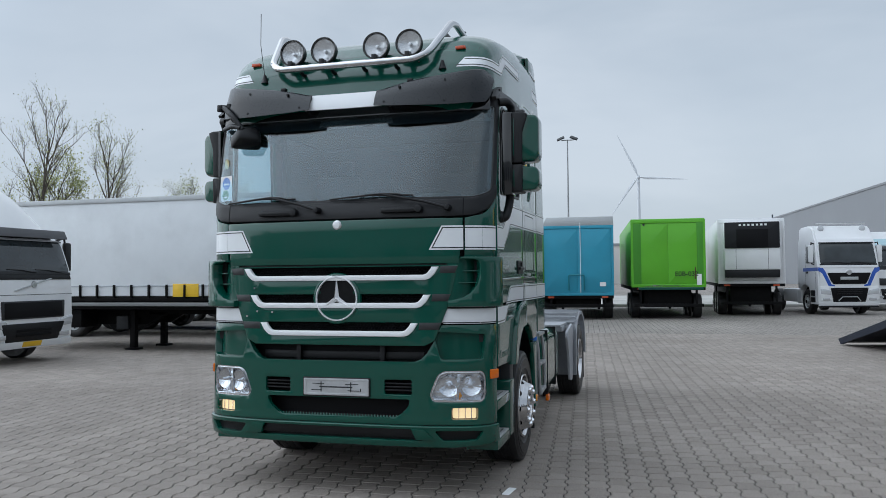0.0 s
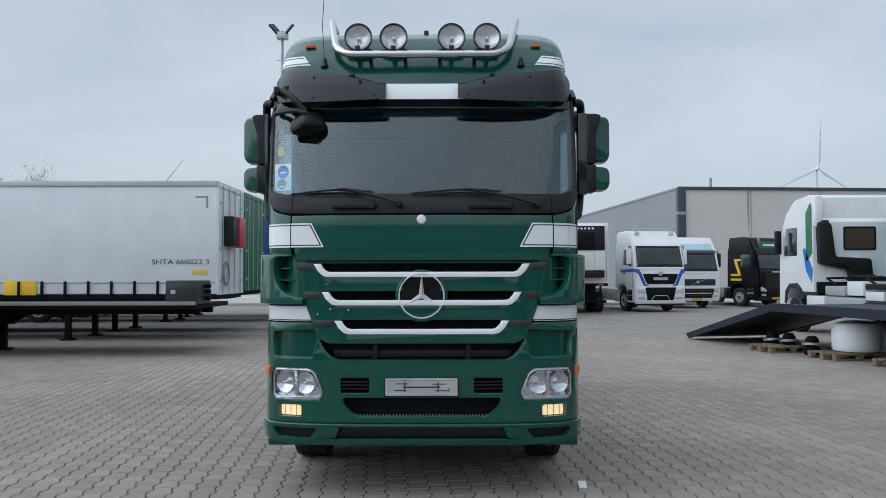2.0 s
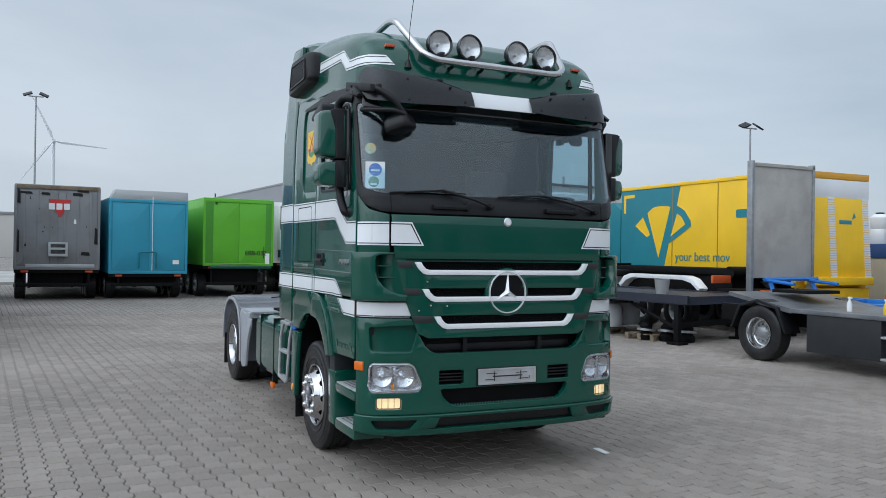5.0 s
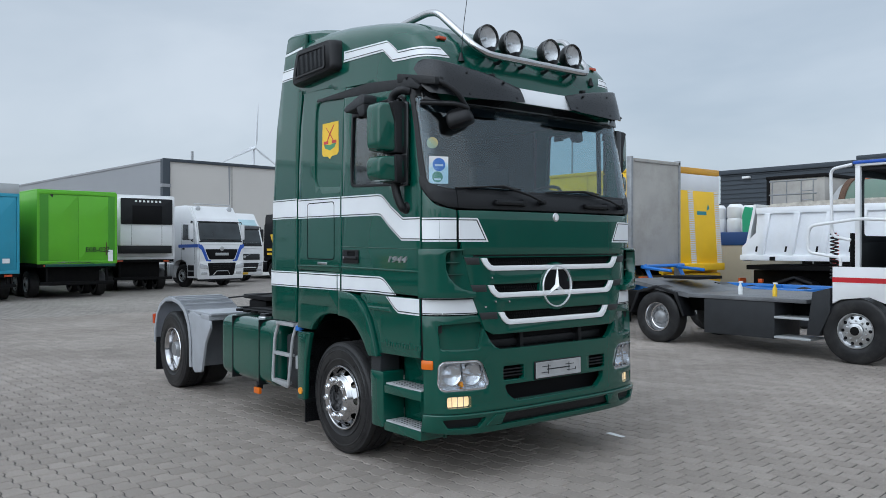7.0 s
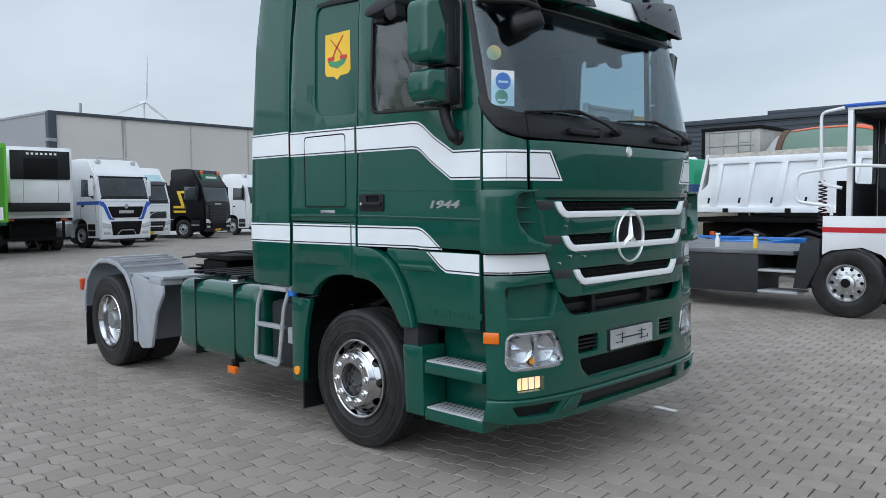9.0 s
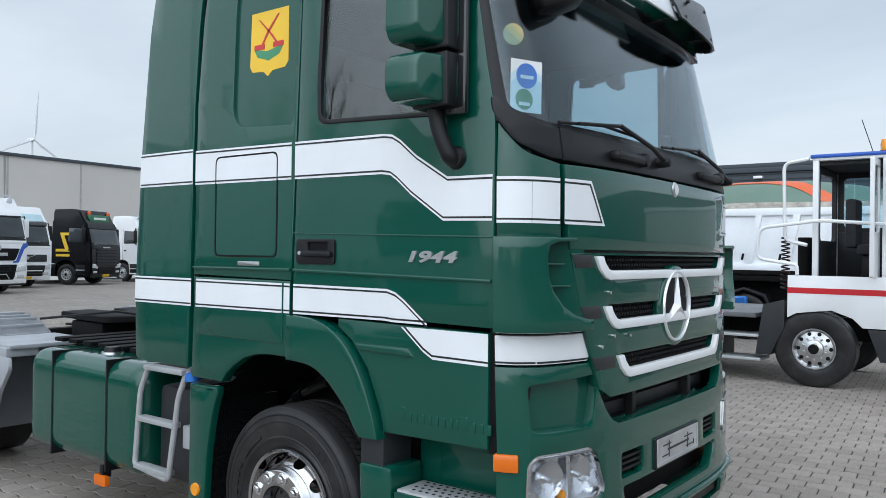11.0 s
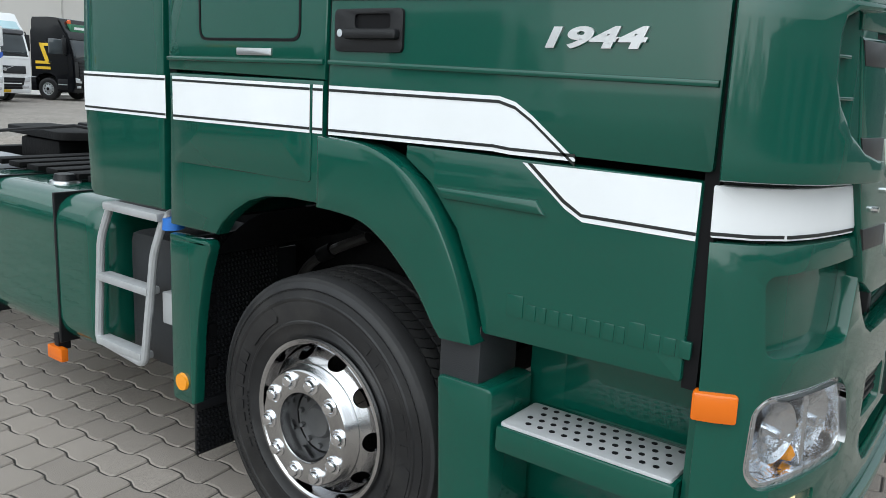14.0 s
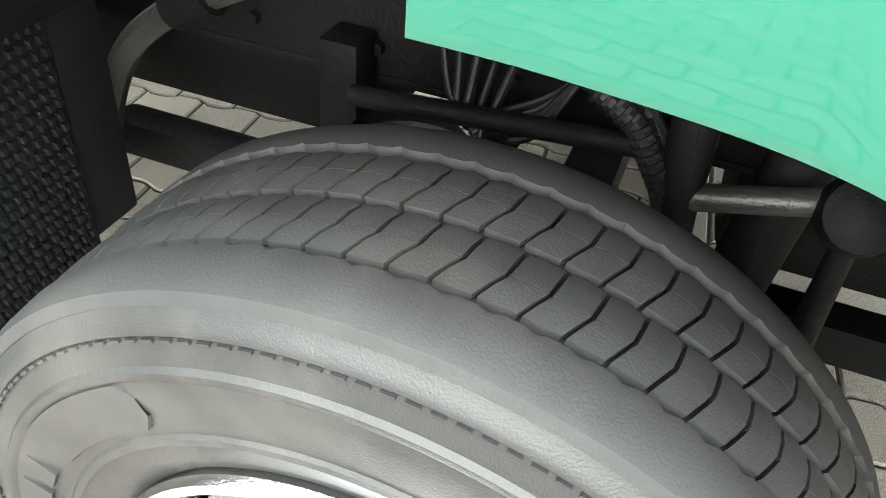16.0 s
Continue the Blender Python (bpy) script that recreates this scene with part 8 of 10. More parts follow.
# flat skeletal trailer in front of them
fl = thing("flat_trailer", -9.0, 11.85, 0, 0, "dark flat trailer standing on its landing legs", "trailer", "trailers parked in the yard")
BED_RAIL = col("grey_rail", (0.24, 0.245, 0.25), 0.5, 0, 0.3)
part("deck", box(-4.2, 3.95, -1.2, 1.2, 1.0, 1.10, 0.02), CHASSIS, fl)
part("side_rail", box(-4.2, 3.95, -1.26, -1.2, 1.08, 1.16, 0.012), BED_RAIL, fl, "grey steel side rail")
for y in (-0.45, 0.45):
    part("main_beam", box(-4.2, -0.75, y - 0.07, y + 0.07, 0.60, 1.0, 0.01), CHASSIS, fl)
    part("neck_beam", box(-0.75, 3.8, y - 0.07, y + 0.07, 0.86, 1.0, 0.01), CHASSIS, fl)
    part("neck_knee", panel([(-0.75, 0.62), (-0.75, 0.90), (-0.25, 0.90)], lambda u, v, d, y=y: (u, y + d, v), -0.07, 0.07, 1.0, bev=0.0), CHASSIS, fl)
part("end_box", box(3.30, 3.98, -1.22, -0.3, 1.10, 1.60, 0.03), col("dark_green_box", (0.010, 0.016, 0.015)), fl, "dark metal box at the deck's end")
for z in (1.22, 1.36, 1.48):
    part("box_valve", cyl((3.98, -0.7, z), (4.10, -0.7, z), 0.045, seg=10), CHASSIS, fl)
part("box_latch", box(3.42, 3.52, -1.24, -1.22, 1.32, 1.40, 0.004), STEEL_PALE, fl)
for y in (-0.72, 0.50):
    lg = part("landing_leg", box(-1.10, -0.96, y - 0.07, y + 0.07, 0.05, 1.0, 0.01), CHASSIS, fl)
    part("inner_leg", box(-1.075, -0.985, y - 0.045, y + 0.045, 0.03, 0.45, 0.006), GREY_METAL, lg)
    part("leg_foot", box(-1.19, -0.87, y - 0.14, y + 0.14, 0.0, 0.05, 0.01), CHASSIS, lg)
part("leg_brace", tube([(-1.0, -0.72, 0.42), (-0.2, -0.5, 0.90)], 0.025, 6), CHASSIS, fl)
part("leg_shaft", tube([(-1.03, -0.72, 0.75), (-1.03, 0.50, 0.75)], 0.025, 6), CHASSIS, fl)
part("gear_box", box(-1.45, -1.12, -0.84, -0.60, 0.50, 0.82, 0.02), DARK, fl)
part("tool_box", box(-2.95, -2.25, -1.1, -0.5, 0.55, 0.98, 0.02), CHASSIS, fl)

# row of trailers and lorries at the back
pno, P = box_trailer("box_trailer", "weathered grey box trailer with ribbed rear doors", -5.15, -2.40, 25.6, 37.0, 1.10, 4.02, GREY_BOX, "south", GREY_PANEL, ribs=3, rods=False)
lg = part("logo_triangle", panel([(-0.32, 3.56), (0.42, 3.56), (0.06, 2.92)], P, 0.046, 0.05, 1.0, bev=0), RED, pno, "red triangle logo")
for u in (-0.30, -0.06, 0.18):
    part("logo_bar", panel(rect(u, u + 0.19, 3.20, 3.42, 0.02), P, 0.051, 0.053, 1.0, bev=0), PAPER, pno)
part("rear_rack", panel(rect(-0.30, 0.32, 1.55, 2.05), P, 0.05, 0.22, 1.0, [rect(-0.22, 0.24, 1.64, 1.78), rect(-0.22, 0.24, 1.86, 1.98)], 0.01), STEEL_PALE, pno)
for u, v, w, h in ((-1.28, 3.4, 0.10, 0.5), (1.18, 2.0, 0.12, 0.6), (-1.28, 1.7, 0.08, 0.8), (-0.5, 2.4, 0.05, 0.05), (0.75, 1.6, 0.3, 0.12), (0.6, 3.85, 0.4, 0.1), (0.5, 2.72, 0.09, 0.16), (-0.9, 3.55, 0.04, 0.09), (-0.62, 3.2, 0.03, 0.05), (-0.45, 2.55, 0.03, 0.06), (-0.2, 2.55, 0.03, 0.05), (0.9, 2.6, 0.03, 0.06), (-1.05, 1.9, 0.06, 0.1), (0.45, 3.72, 0.35, 0.1), (-0.55, 3.72, 0.3, 0.08), (-1.2, 3.74, 0.4, 0.07)):
    part("worn_patch", panel(rpoly([(u, v), (u + w, v - 0.02), (u + w * 0.9, v + h * 0.9), (u + 0.02, v + h)], 0.03), P, 0.042, 0.044, 1.0, bev=0), PAPER if h == 0.16 else BLACK, pno)
part("sill_bar", panel(rect(-1.0, 1.2, 1.16, 1.28), P, 0.042, 0.05, 1.0), STEEL_PALE, pno)
part("door_header", panel(rect(-1.30, 1.30, 3.92, 4.04), P, 0.0, 0.06, 1.0), WOOD, pno)

teal, P = box_trailer("curtain_trailer", "teal curtain trailer with a pale bowed roof", -2.12, 0.66, 25.85, 37.25, 0.96, 3.68, TEAL, "south", STEEL_PALE, rods=False)
part("roof_bow", panel([(-1.38, 3.64), (1.40, 3.64), (1.38, 4.02), (-1.20, 4.02)], P, -0.6, 0.02, 1.0, bev=0.02), STEEL_PALE, teal)
part("door_joint", panel(rect(0.10, 0.125, 1.05, 3.8), P, 0.03, 0.045, 1.0), PAPER, teal)
part("rear_rail", tube([P(-0.35, 1.15, 0.05), P(-0.35, 1.75, 0.16), P(0.25, 1.75, 0.16), P(0.25, 1.15, 0.05)], 0.03, 8, smooth=0.08), TEAL_DARK, teal)
part("label_patch", panel(rect(0.85, 1.08, 1.30, 1.46), P, 0.042, 0.046, 1.0, bev=0), PAPER, teal)

green_t, P = box_trailer("box_trailer", "bright green trailer with a dented rear door", 1.29, 4.10, 26.45, 38.25, 1.26, 3.86, BRIGHT_GREEN, "south", BRIGHT_GREEN, rods=False)
DEEP_GREEN = col("deep_green_frame", (0.045, 0.26, 0.012), 0.5, 0.1, 0.2, (0.05, 0.14, 0.02))
for u0, u1 in ((-1.40, -1.02), (1.08, 1.40)):
    part("door_post", panel(rect(u0, u1, 1.25, 3.84), P, 0.0, 0.034, 1.0, bev=0.006), DEEP_GREEN, green_t)
part("torn_patch", panel(rpoly([(-0.98, 3.72), (-0.86, 3.74), (-0.88, 3.62), (-0.93, 3.66)], 0.01), P, 0.034, 0.038, 1.0, bev=0), PIN, green_t)
part("rust_streak", panel(rpoly([(0.98, 1.55), (1.02, 1.55), (1.03, 2.0), (1.0, 2.05)], 0.01), P, 0.034, 0.038, 1.0, bev=0), RUST, green_t)
part("buffer_scrape", panel(rpoly([(-0.95, 1.27), (0.95, 1.27), (0.95, 1.31), (-0.5, 1.33)], 0.01), P, 0.034, 0.040, 1.0, bev=0), KERB, green_t)
words("E0B-032", 0.26, PIN, "fleet_number", green_t, Matrix.Translation((0.68, -5.95, 1.75)) @ Euler((radians(90), 0, 0)).to_matrix().to_4x4(), 0.002)
part("white_tag", panel(rect(1.06, 1.24, 1.32, 1.75, 0.02), P, 0.042, 0.046, 1.0, bev=0), PAPER, green_t)
part("rear_buffer", panel(rect(-1.15, 1.3, 1.14, 1.24), P, 0.0, 0.12, 1.0), GREEN, green_t)

reefer, P = box_trailer("reefer_trailer", "white cooling trailer with a black fridge unit", 4.72, 7.34, 29.5, 41.3, 1.38, 4.08, TRUCK_WHITE, "south", TRUCK_WHITE, rods=False)
UNIT_BLACK = mat("unit_black", (0.012, 0.013, 0.015), 0.45, 0, 0, 0.15, 3, spec=0.25)
fu = part("fridge_unit", panel(rect(-1.08, 1.08, 1.95, 3.98, 0.05), P, 0.0, 0.45, 1.0, bev=0.05), TRUCK_WHITE, reefer)
part("unit_grille", panel(rect(-1.06, 1.06, 2.86, 3.96, 0.05), P, 0.45, 0.48, 1.0), UNIT_BLACK, fu, "black upper grille")
part("unit_mesh", panel(rect(-0.6, 0.62, 2.86, 3.66), P, 0.48, 0.49, 1.0), MESH_BLACK, fu)
for k in range(7):
    part("letter_bar", panel(rect(-0.50 + 0.165 * k, -0.41 + 0.165 * k, 3.80, 3.88), P, 0.478, 0.486, 1.0, bev=0), PAPER, fu)
part("unit_foot", panel(rect(-1.05, 1.05, 1.62, 1.95), P, 0.0, 0.42, 1.0), BLACK, fu)
for u in (-0.62, 0.62):
    part("unit_seam", panel(rect(u - 0.006, u + 0.006, 1.98, 2.84), P, 0.45, 0.454, 1.0, bev=0), DARK, fu)
for u in (-0.75, 0.75):
    part("front_leg", panel(rect(u - 0.09, u + 0.09, 0.0, 1.3), P, -1.6, -1.4, 1.0), CHASSIS, reefer)

reefer.scale.z = 0.975
man_lorry = lorry("lorry", 9.92, 30.5, 12, "white cab-over lorry with blue swoosh stripes", TRUCK_WHITE, 3.62, "man", accent=BLUE_PAINT, roof_lamps=True, plate=False)
man_lorry.scale = (1.0, 1.0, 1.04)
lorry("lorry", 12.9, 34.6, 12, "white cab-over lorry with a diagonal grille bar", TRUCK_WHITE, 3.66, "volvo", grille=DARK)
lorry("lorry", 17.55, 36.2, 27, "black cab-over lorry with a yellow ribbon stripe", BLACK_CAB, 3.72, "scania", accent=YELLOW, sign=TARP_GREEN)
lorry("lorry", 21.6, 38.0, 17, "white cab-over lorry with a black lower front", TRUCK_WHITE, 3.6, "scania", roof_lamps=True, plate=False)
near_lorry = lorry("lorry", -10.05, 7.93, 90, "white distribution lorry with a roof deflector", TRUCK_WHITE, 2.95, "city", chassis=1.2, visor=VISOR_GREY, grille=DARK)
near_lorry.scale = (0.93, 0.93, 0.91)
hood = bmesh.new()
rows = []
for k in range(9):
    a = k / 8
    rows.append([hood.verts.new((x * (1.17 - 0.22 * (1 - a) ** 2), 0.42 + 1.3 * a, 2.92 + 1.25 * math.sin(a * math.pi / 2) * (1 - 0.6 * abs(x) ** 2.6))) for x in [-1 + 0.125 * j for j in range(17)]])
for a, b in zip(rows, rows[1:]):
    for k in range(16):
        hood.faces.new((a[k], a[k + 1], b[k + 1], b[k]))
base = [[hood.verts.new((v.co.x, v.co.y, 2.85)) for v in (r[0], r[-1])] for r in rows]
hood.faces.new([v for v in rows[-1]] + [base[-1][1], base[-1][0]])
for i in range(8):
    hood.faces.new((rows[i][0], rows[i + 1][0], base[i + 1][0], base[i][0]))
    hood.faces.new((rows[i][16], base[i][1], base[i + 1][1], rows[i + 1][16]))
rd = part("roof_deflector", hood, TRUCK_WHITE, near_lorry)
part("leaf_print", panel(rpoly([(-0.75, 0.75), (-0.45, 0.62), (-0.20, 0.72), (-0.45, 0.86)], 0.08), lambda u, v, d: (u, 0.45 + 1.3 * (v - 0.45), 2.945 + 1.25 * math.sin((v - 0.45) * math.pi / 2) * (1 - 0.6 * abs(u) ** 2.6) + d), 0.0, 0.012, 0.05, bev=0), LEAF_GREEN, rd)

# the trailers of this row stand a little askew
for tr_, px_, py_, deg in ((pno, -3.78, 25.6, 2.5), (teal, 0.66, 25.85, 5.0), (green_t, 2.70, 26.45, 5.0)):
    tr_.matrix_basis = Matrix.Translation((px_, py_, 0)) @ Euler((0, 0, radians(deg))).to_matrix().to_4x4() @ Matrix.Translation((-px_, -py_, 0)) @ tr_.matrix_basis

# white cab seen from behind, with a flat roller chassis
daf = thing("lorry", 11.85, 16.7, 0, 0, "white lorry cab seen from behind, with hook-lift chassis", "truck", "lorries parked along the row")
prof = [(0.0, 1.15), (0.0, 3.05), (0.10, 3.15), (0.16, 3.72), (0.30, 3.80), (1.2, 3.72), (1.75, 3.35), (1.95, 3.0), (2.15, 2.2), (2.2, 1.0), (2.15, 0.5), (1.7, 0.45), (1.68, 0.95), (1.45, 1.2), (1.1, 1.25), (0.75, 1.15)]
part("cab", panel(prof, lambda u, v, d: (d * (1 - 0.02 * max(0, v - 2.4)), u, v), -1.22, 1.22, 0.6, bev=0.09), TRUCK_WHITE, daf)
daf.scale = (1.05, 1.05, 1.05)
for g in (1, -1):
    part("arch_trim", panel([(0.62, 0.95), (0.70, 1.22), (0.98, 1.38), (1.48, 1.36), (1.76, 1.16), (1.82, 0.80), (1.70, 0.78), (1.66, 1.0), (1.45, 1.22), (1.08, 1.24), (0.82, 1.12), (0.76, 0.92)], lambda u, v, d: (g * (1.20 + d), u, v), 0.0, 0.05, 1.0, bev=0.01), DARK, daf)
part("roof_spoiler_wing", box(0.98, 1.20, -0.10, 0.15, 2.9, 3.76, 0.06), TRUCK_WHITE, daf)
part("roof_spoiler_wing", box(-1.20, -0.98, -0.10, 0.15, 2.9, 3.76, 0.06), TRUCK_WHITE, daf)
R_ = flat_xz(0.0)
part("rear_window", panel(rect(-0.40, 0.48, 2.28, 2.92, 0.05), R_, 0.0, 0.02, 1.0, [rect(-0.35, 0.43, 2.33, 2.87, 0.05)], 0.006), BLACK, daf)
part("rear_pane", panel(rect(-0.36, 0.44, 2.32, 2.88), R_, 0.002, 0.006, 1.0, bev=0), mat("brown_glass", (0.06, 0.035, 0.02), 0.08, 0, 0.5), daf)
part("air_snorkel", panel(rpoly([(-1.15, 3.05), (-0.80, 3.0), (-0.70, 2.1), (0.25, 2.05), (0.30, 1.5), (-0.30, 1.45), (-0.35, 1.75), (-1.12, 1.9)], 0.08), R_, 0.02, 0.22, 1.0, bev=0.04), BLACK, daf)
part("air_filter", lathe([(0.0, 0.0), (0.28, 0.02), (0.28, 0.55), (0.0, 0.6)], (-0.35, -0.35, 1.35), (0.8, -0.35, 1.35), 20), BLACK, daf)
part("exhaust_shield", box(1.18, 1.42, -0.55, -0.1, 1.3, 3.0, 0.08), DARK, daf)
for sgn, mt, pts in ((-1, TARP_GREEN, [(0.05, 2.2), (0.42, 1.95), (0.42, 3.3), (0.12, 3.6)]), (-1, BLUE_FRAME, [(0.1, 1.4), (0.42, 1.7), (0.62, 2.3), (0.50, 2.35), (0.02, 1.75)])):
    part("accent_shape", panel(pts, lambda u, v, d: (sgn * (1.22 + d), u, v), 0.0, 0.008, 1.0, bev=0), mt, daf)
part("side_window", panel(rpoly([(1.0, 2.15), (1.85, 2.15), (1.70, 2.95), (1.0, 2.95)], 0.05), lambda u, v, d: (-(1.22 + d), u, v), 0.0, 0.008, 1.0), SCREEN, daf)
part("mirror", box(-1.5, -1.32, 1.75, 1.9, 2.2, 2.9, 0.05), BLACK, daf)
for g in (1, -1):
    road_wheel("wheel", daf, g * 1.18, 1.25, 0.5, g)
    for yy in (-4.9, -6.25):
        road_wheel("wheel", daf, g * 1.18, yy, 0.5, g, dish=0.14)
    part("wheel_arch", panel([(-7.1, 1.05), (-6.85, 1.26), (-6.6, 1.33), (-4.55, 1.33), (-4.3, 1.26), (-4.1, 1.05), (-4.15, 0.98), (-4.4, 1.16), (-4.65, 1.23), (-6.5, 1.23), (-6.8, 1.16), (-7.05, 0.98)], lambda u, v, d: (g * (1.0 + d), u, v), 0.0, 0.25, 1.0), TRUCK_WHITE, daf)
    part("hook_rail", box(min(g * 0.4, g * 0.55), max(g * 0.4, g * 0.55), -7.3, -0.6, 1.36, 1.52, 0.02), CHASSIS, daf)
part("chassis_rail", box(-0.45, 0.45, -7.3, 1.4, 0.72, 1.36, 0.02), CHASSIS, daf)
part("side_tank", box(-1.2, -0.5, -2.6, -0.6, 0.5, 1.05, 0.05), STEEL_PALE, daf)
part("side_box", box(-1.2, -0.5, -0.5, 0.5, 0.75, 1.05, 0.04), TRUCK_WHITE, daf)
part("end_roller", cyl((-0.6, -7.35, 1.42), (0.6, -7.35, 1.42), 0.15, seg=18), CHASSIS, daf)
part("tail_lamp", box(-1.15, -0.6, -7.42, -7.34, 1.18, 1.36, 0.02), ORANGE_PAINT, daf)
for y1, y2, z1, z2, mt in ((-1.6, -0.6, 1.08, 1.32, STEEL_PALE), (-2.5, -1.75, 1.10, 1.45, TRUCK_WHITE), (-3.4, -2.6, 1.0, 1.22, TRUCK_WHITE), (-3.9, -2.6, 1.26, 1.40, BLACK)):
    part("valve_box", box(-1.2, -0.6, y1, y2, z1, z2, 0.03), mt, daf)
for y1 in (-3.0, -2.0, -1.0):
    part("lashing_bar", tube([(-1.1, y1, 1.36), (-1.1, y1 + 0.5, 1.52), (0.4, y1 + 0.5, 1.55)], 0.03, 6), CHASSIS, daf)
part("cabin_bolster", box(-1.15, 1.15, -0.12, 0.02, 1.12, 1.42, 0.03), CHASSIS, daf)
for u, v in ((-0.95, 3.0), (0.95, 3.0)):
    part("work_lamp", box(u - 0.09, u + 0.09, -0.18, -0.04, v - 0.08, v + 0.08, 0.02), BLACK, daf)
for u in (-0.75, 0.0, 0.75):
    part("cab_crease", box(u - 0.02, u + 0.02, -0.012, 0.01, 1.6, 2.2, 0.006), TRUCK_WHITE, daf)

# yellow and teal curtain lorry, long side along y
yt = thing("curtain_lorry", 13.85, 9.6, 0, 0, "teal and yellow curtain-side lorry with a fan emblem", "truck", "lorries parked along the row")
part("body", box(-1.25, 1.25, -1.23, 5.39, 1.45, 3.93, 0.03), YELLOW_TARP, yt)
W = lambda u, v, d: (-(1.25 + d), u, v)
part("teal_field", panel([(5.38, 1.47), (3.375, 1.47), (3.16, 2.24), (2.90, 3.10), (2.68, 3.92), (5.38, 3.92)], W, 0.0, 0.008, 1.0, bev=0), TEAL_DARK, yt)
em = part("fan_emblem", panel(flow([(4.11, 3.18), (3.85, 3.33), (3.55, 3.37), (3.25, 3.36), (3.09, 3.32)]) + [(3.59, 1.82)], W, 0.01, 0.014, 1.0, bev=0), YELLOW_TARP, yt)
part("fan_blade", panel([(4.68, 2.80), (4.13, 2.45), (3.98, 2.52), (4.32, 3.06)], W, 0.01, 0.014, 1.0, bev=0), YELLOW_TARP, em)
part("fan_blade", panel([(3.16, 2.24), (2.22, 2.74), (2.25, 2.90), (2.50, 3.20), (2.82, 3.36), (2.95, 3.2)], W, 0.01, 0.014, 1.0, bev=0), TEAL_DARK, em)
part("fan_blade", panel([(3.06, 2.46), (2.45, 2.80), (2.62, 3.02), (2.80, 3.12)], W, 0.015, 0.018, 1.0, bev=0), YELLOW_TARP, em)
part("corner_mark", panel([(5.25, 3.78), (4.72, 3.78), (4.72, 3.68), (5.15, 3.68), (5.15, 3.2), (5.25, 3.2)], W, 0.01, 0.014, 1.0, bev=0), YELLOW_TARP, yt)
part("name_bar", panel(rect(-1.1, 0.54, 2.92, 3.14, 0.05), W, 0.01, 0.014, 1.0, bev=0), TEAL_DARK, yt)
words("your best mov", 0.36, TEAL_DARK, "slogan", yt, Matrix.Translation((-1.262, 1.80, 1.86)) @ Euler((radians(90), 0, radians(-90))).to_matrix().to_4x4(), 0.004)
for u in (-1.1, -0.2, 1.2, 3.0):
    part("curtain_seam", panel(rect(u - 0.01, u + 0.01, 1.47, 3.92), W, 0.008, 0.016, 1.0, bev=0), col("seam_grey", (0.3, 0.2, 0.05)), yt)
part("top_rail", box(-1.28, 1.28, -1.36, 5.4, 3.92, 4.02, 0.02), YELLOW_TARP, yt)
part("lower_rail", box(-1.27, 1.27, -1.22, 5.4, 1.28, 1.45, 0.02), CHASSIS, yt)
cab_p = [(5.5, 1.0), (5.5, 3.35), (5.9, 3.6), (6.4, 3.5), (7.0, 2.9), (7.25, 2.0), (7.3, 0.5), (5.5, 0.5)]
part("cab", panel(cab_p, lambda u, v, d: (d, u, v), -1.2, 1.2, 1.0, bev=0.08), TEAL_DARK, yt)
part("cab_side_glass", panel(rpoly([(6.1, 2.1), (6.95, 2.1), (6.7, 2.8), (6.1, 2.8)], 0.05), W, -0.05, -0.04, 1.0), SCREEN, yt)
for g in (1, -1):
    for yy in (6.5, 0.8, -0.5):
        road_wheel("wheel", yt, g * 1.2, yy, 0.5, g)
part("chassis_rail", box(-0.5, 0.5, -1.19, 6.6, 0.6, 1.27, 0.02), CHASSIS, yt)

# grey headboard and yellow slatted rear of the next bodies
WORN_BOARD = mat("weathered_board", (0.38, 0.365, 0.34), 0.75, 0, 0, 0.14, 1.4, 0.003, 60, dirt=0.5, dirt_color=(0.20, 0.185, 0.165), spec=0.3)
gb = thing("flat_trailer", 11.8, 7.75, 0, 0, "trailer headboard of plain weathered grey panels", "trailer", "trailers parked in the yard")
part("headboard", box(-1.22, 0.75, -0.06, 0.04, 1.41, 4.0, 0.02), WORN_BOARD, gb)
for u in (-1.20, 0.73):
    part("headboard_post", box(u - 0.04, u + 0.04, -0.09, 0.06, 0.9, 4.07, 0.01), GREY_METAL, gb)
part("headboard_rail", box(-1.10, 0.75, -0.09, 0.06, 3.95, 4.03, 0.01), WORN_BOARD, gb)
part("deck", box(-1.0, 0.76, -0.1, 1.2, 0.95, 1.12, 0.02), CHASSIS, gb)
part("deck_lamp", box(-0.95, -0.45, -0.14, -0.06, 0.98, 1.14, 0.02), ORANGE_PAINT, gb)
for x in (-0.8, 0.6):
    part("support_leg", box(x - 0.07, x + 0.07, 0.3, 0.44, 0.0, 0.96, 0.01), CHASSIS, gb)
# slatted yellow rear of the curtain lorry
part("rear_wall", box(-1.26, 1.26, -1.40, -1.24, 1.15, 4.0, 0.03), YELLOW_TARP, yt, "yellow rear wall with silver slats")
E_ = flat_xz(-1.40)
RAMP_WHITE = col("white_slats", (0.70, 0.71, 0.73), 0.5, 0.0, 0.2, (0.4, 0.4, 0.4))
lift = lambda u, v, d: (u, -1.42 - 0.065 * (3.4 - v) - d, v)
part("rear_blind", panel([(-1.22, 3.38), (1.24, 3.38), (1.24, 3.84), (-1.22, 3.84)], E_, 0.0, 0.05, 1.0), RAMP_WHITE, yt)
gate = part("lift_gate", panel([(-1.15, 1.40), (1.20, 1.40), (1.20, 3.40), (-1.15, 3.40)], lift, -0.03, 0.03, 1.0, bev=0.01), YELLOW_TARP, yt)
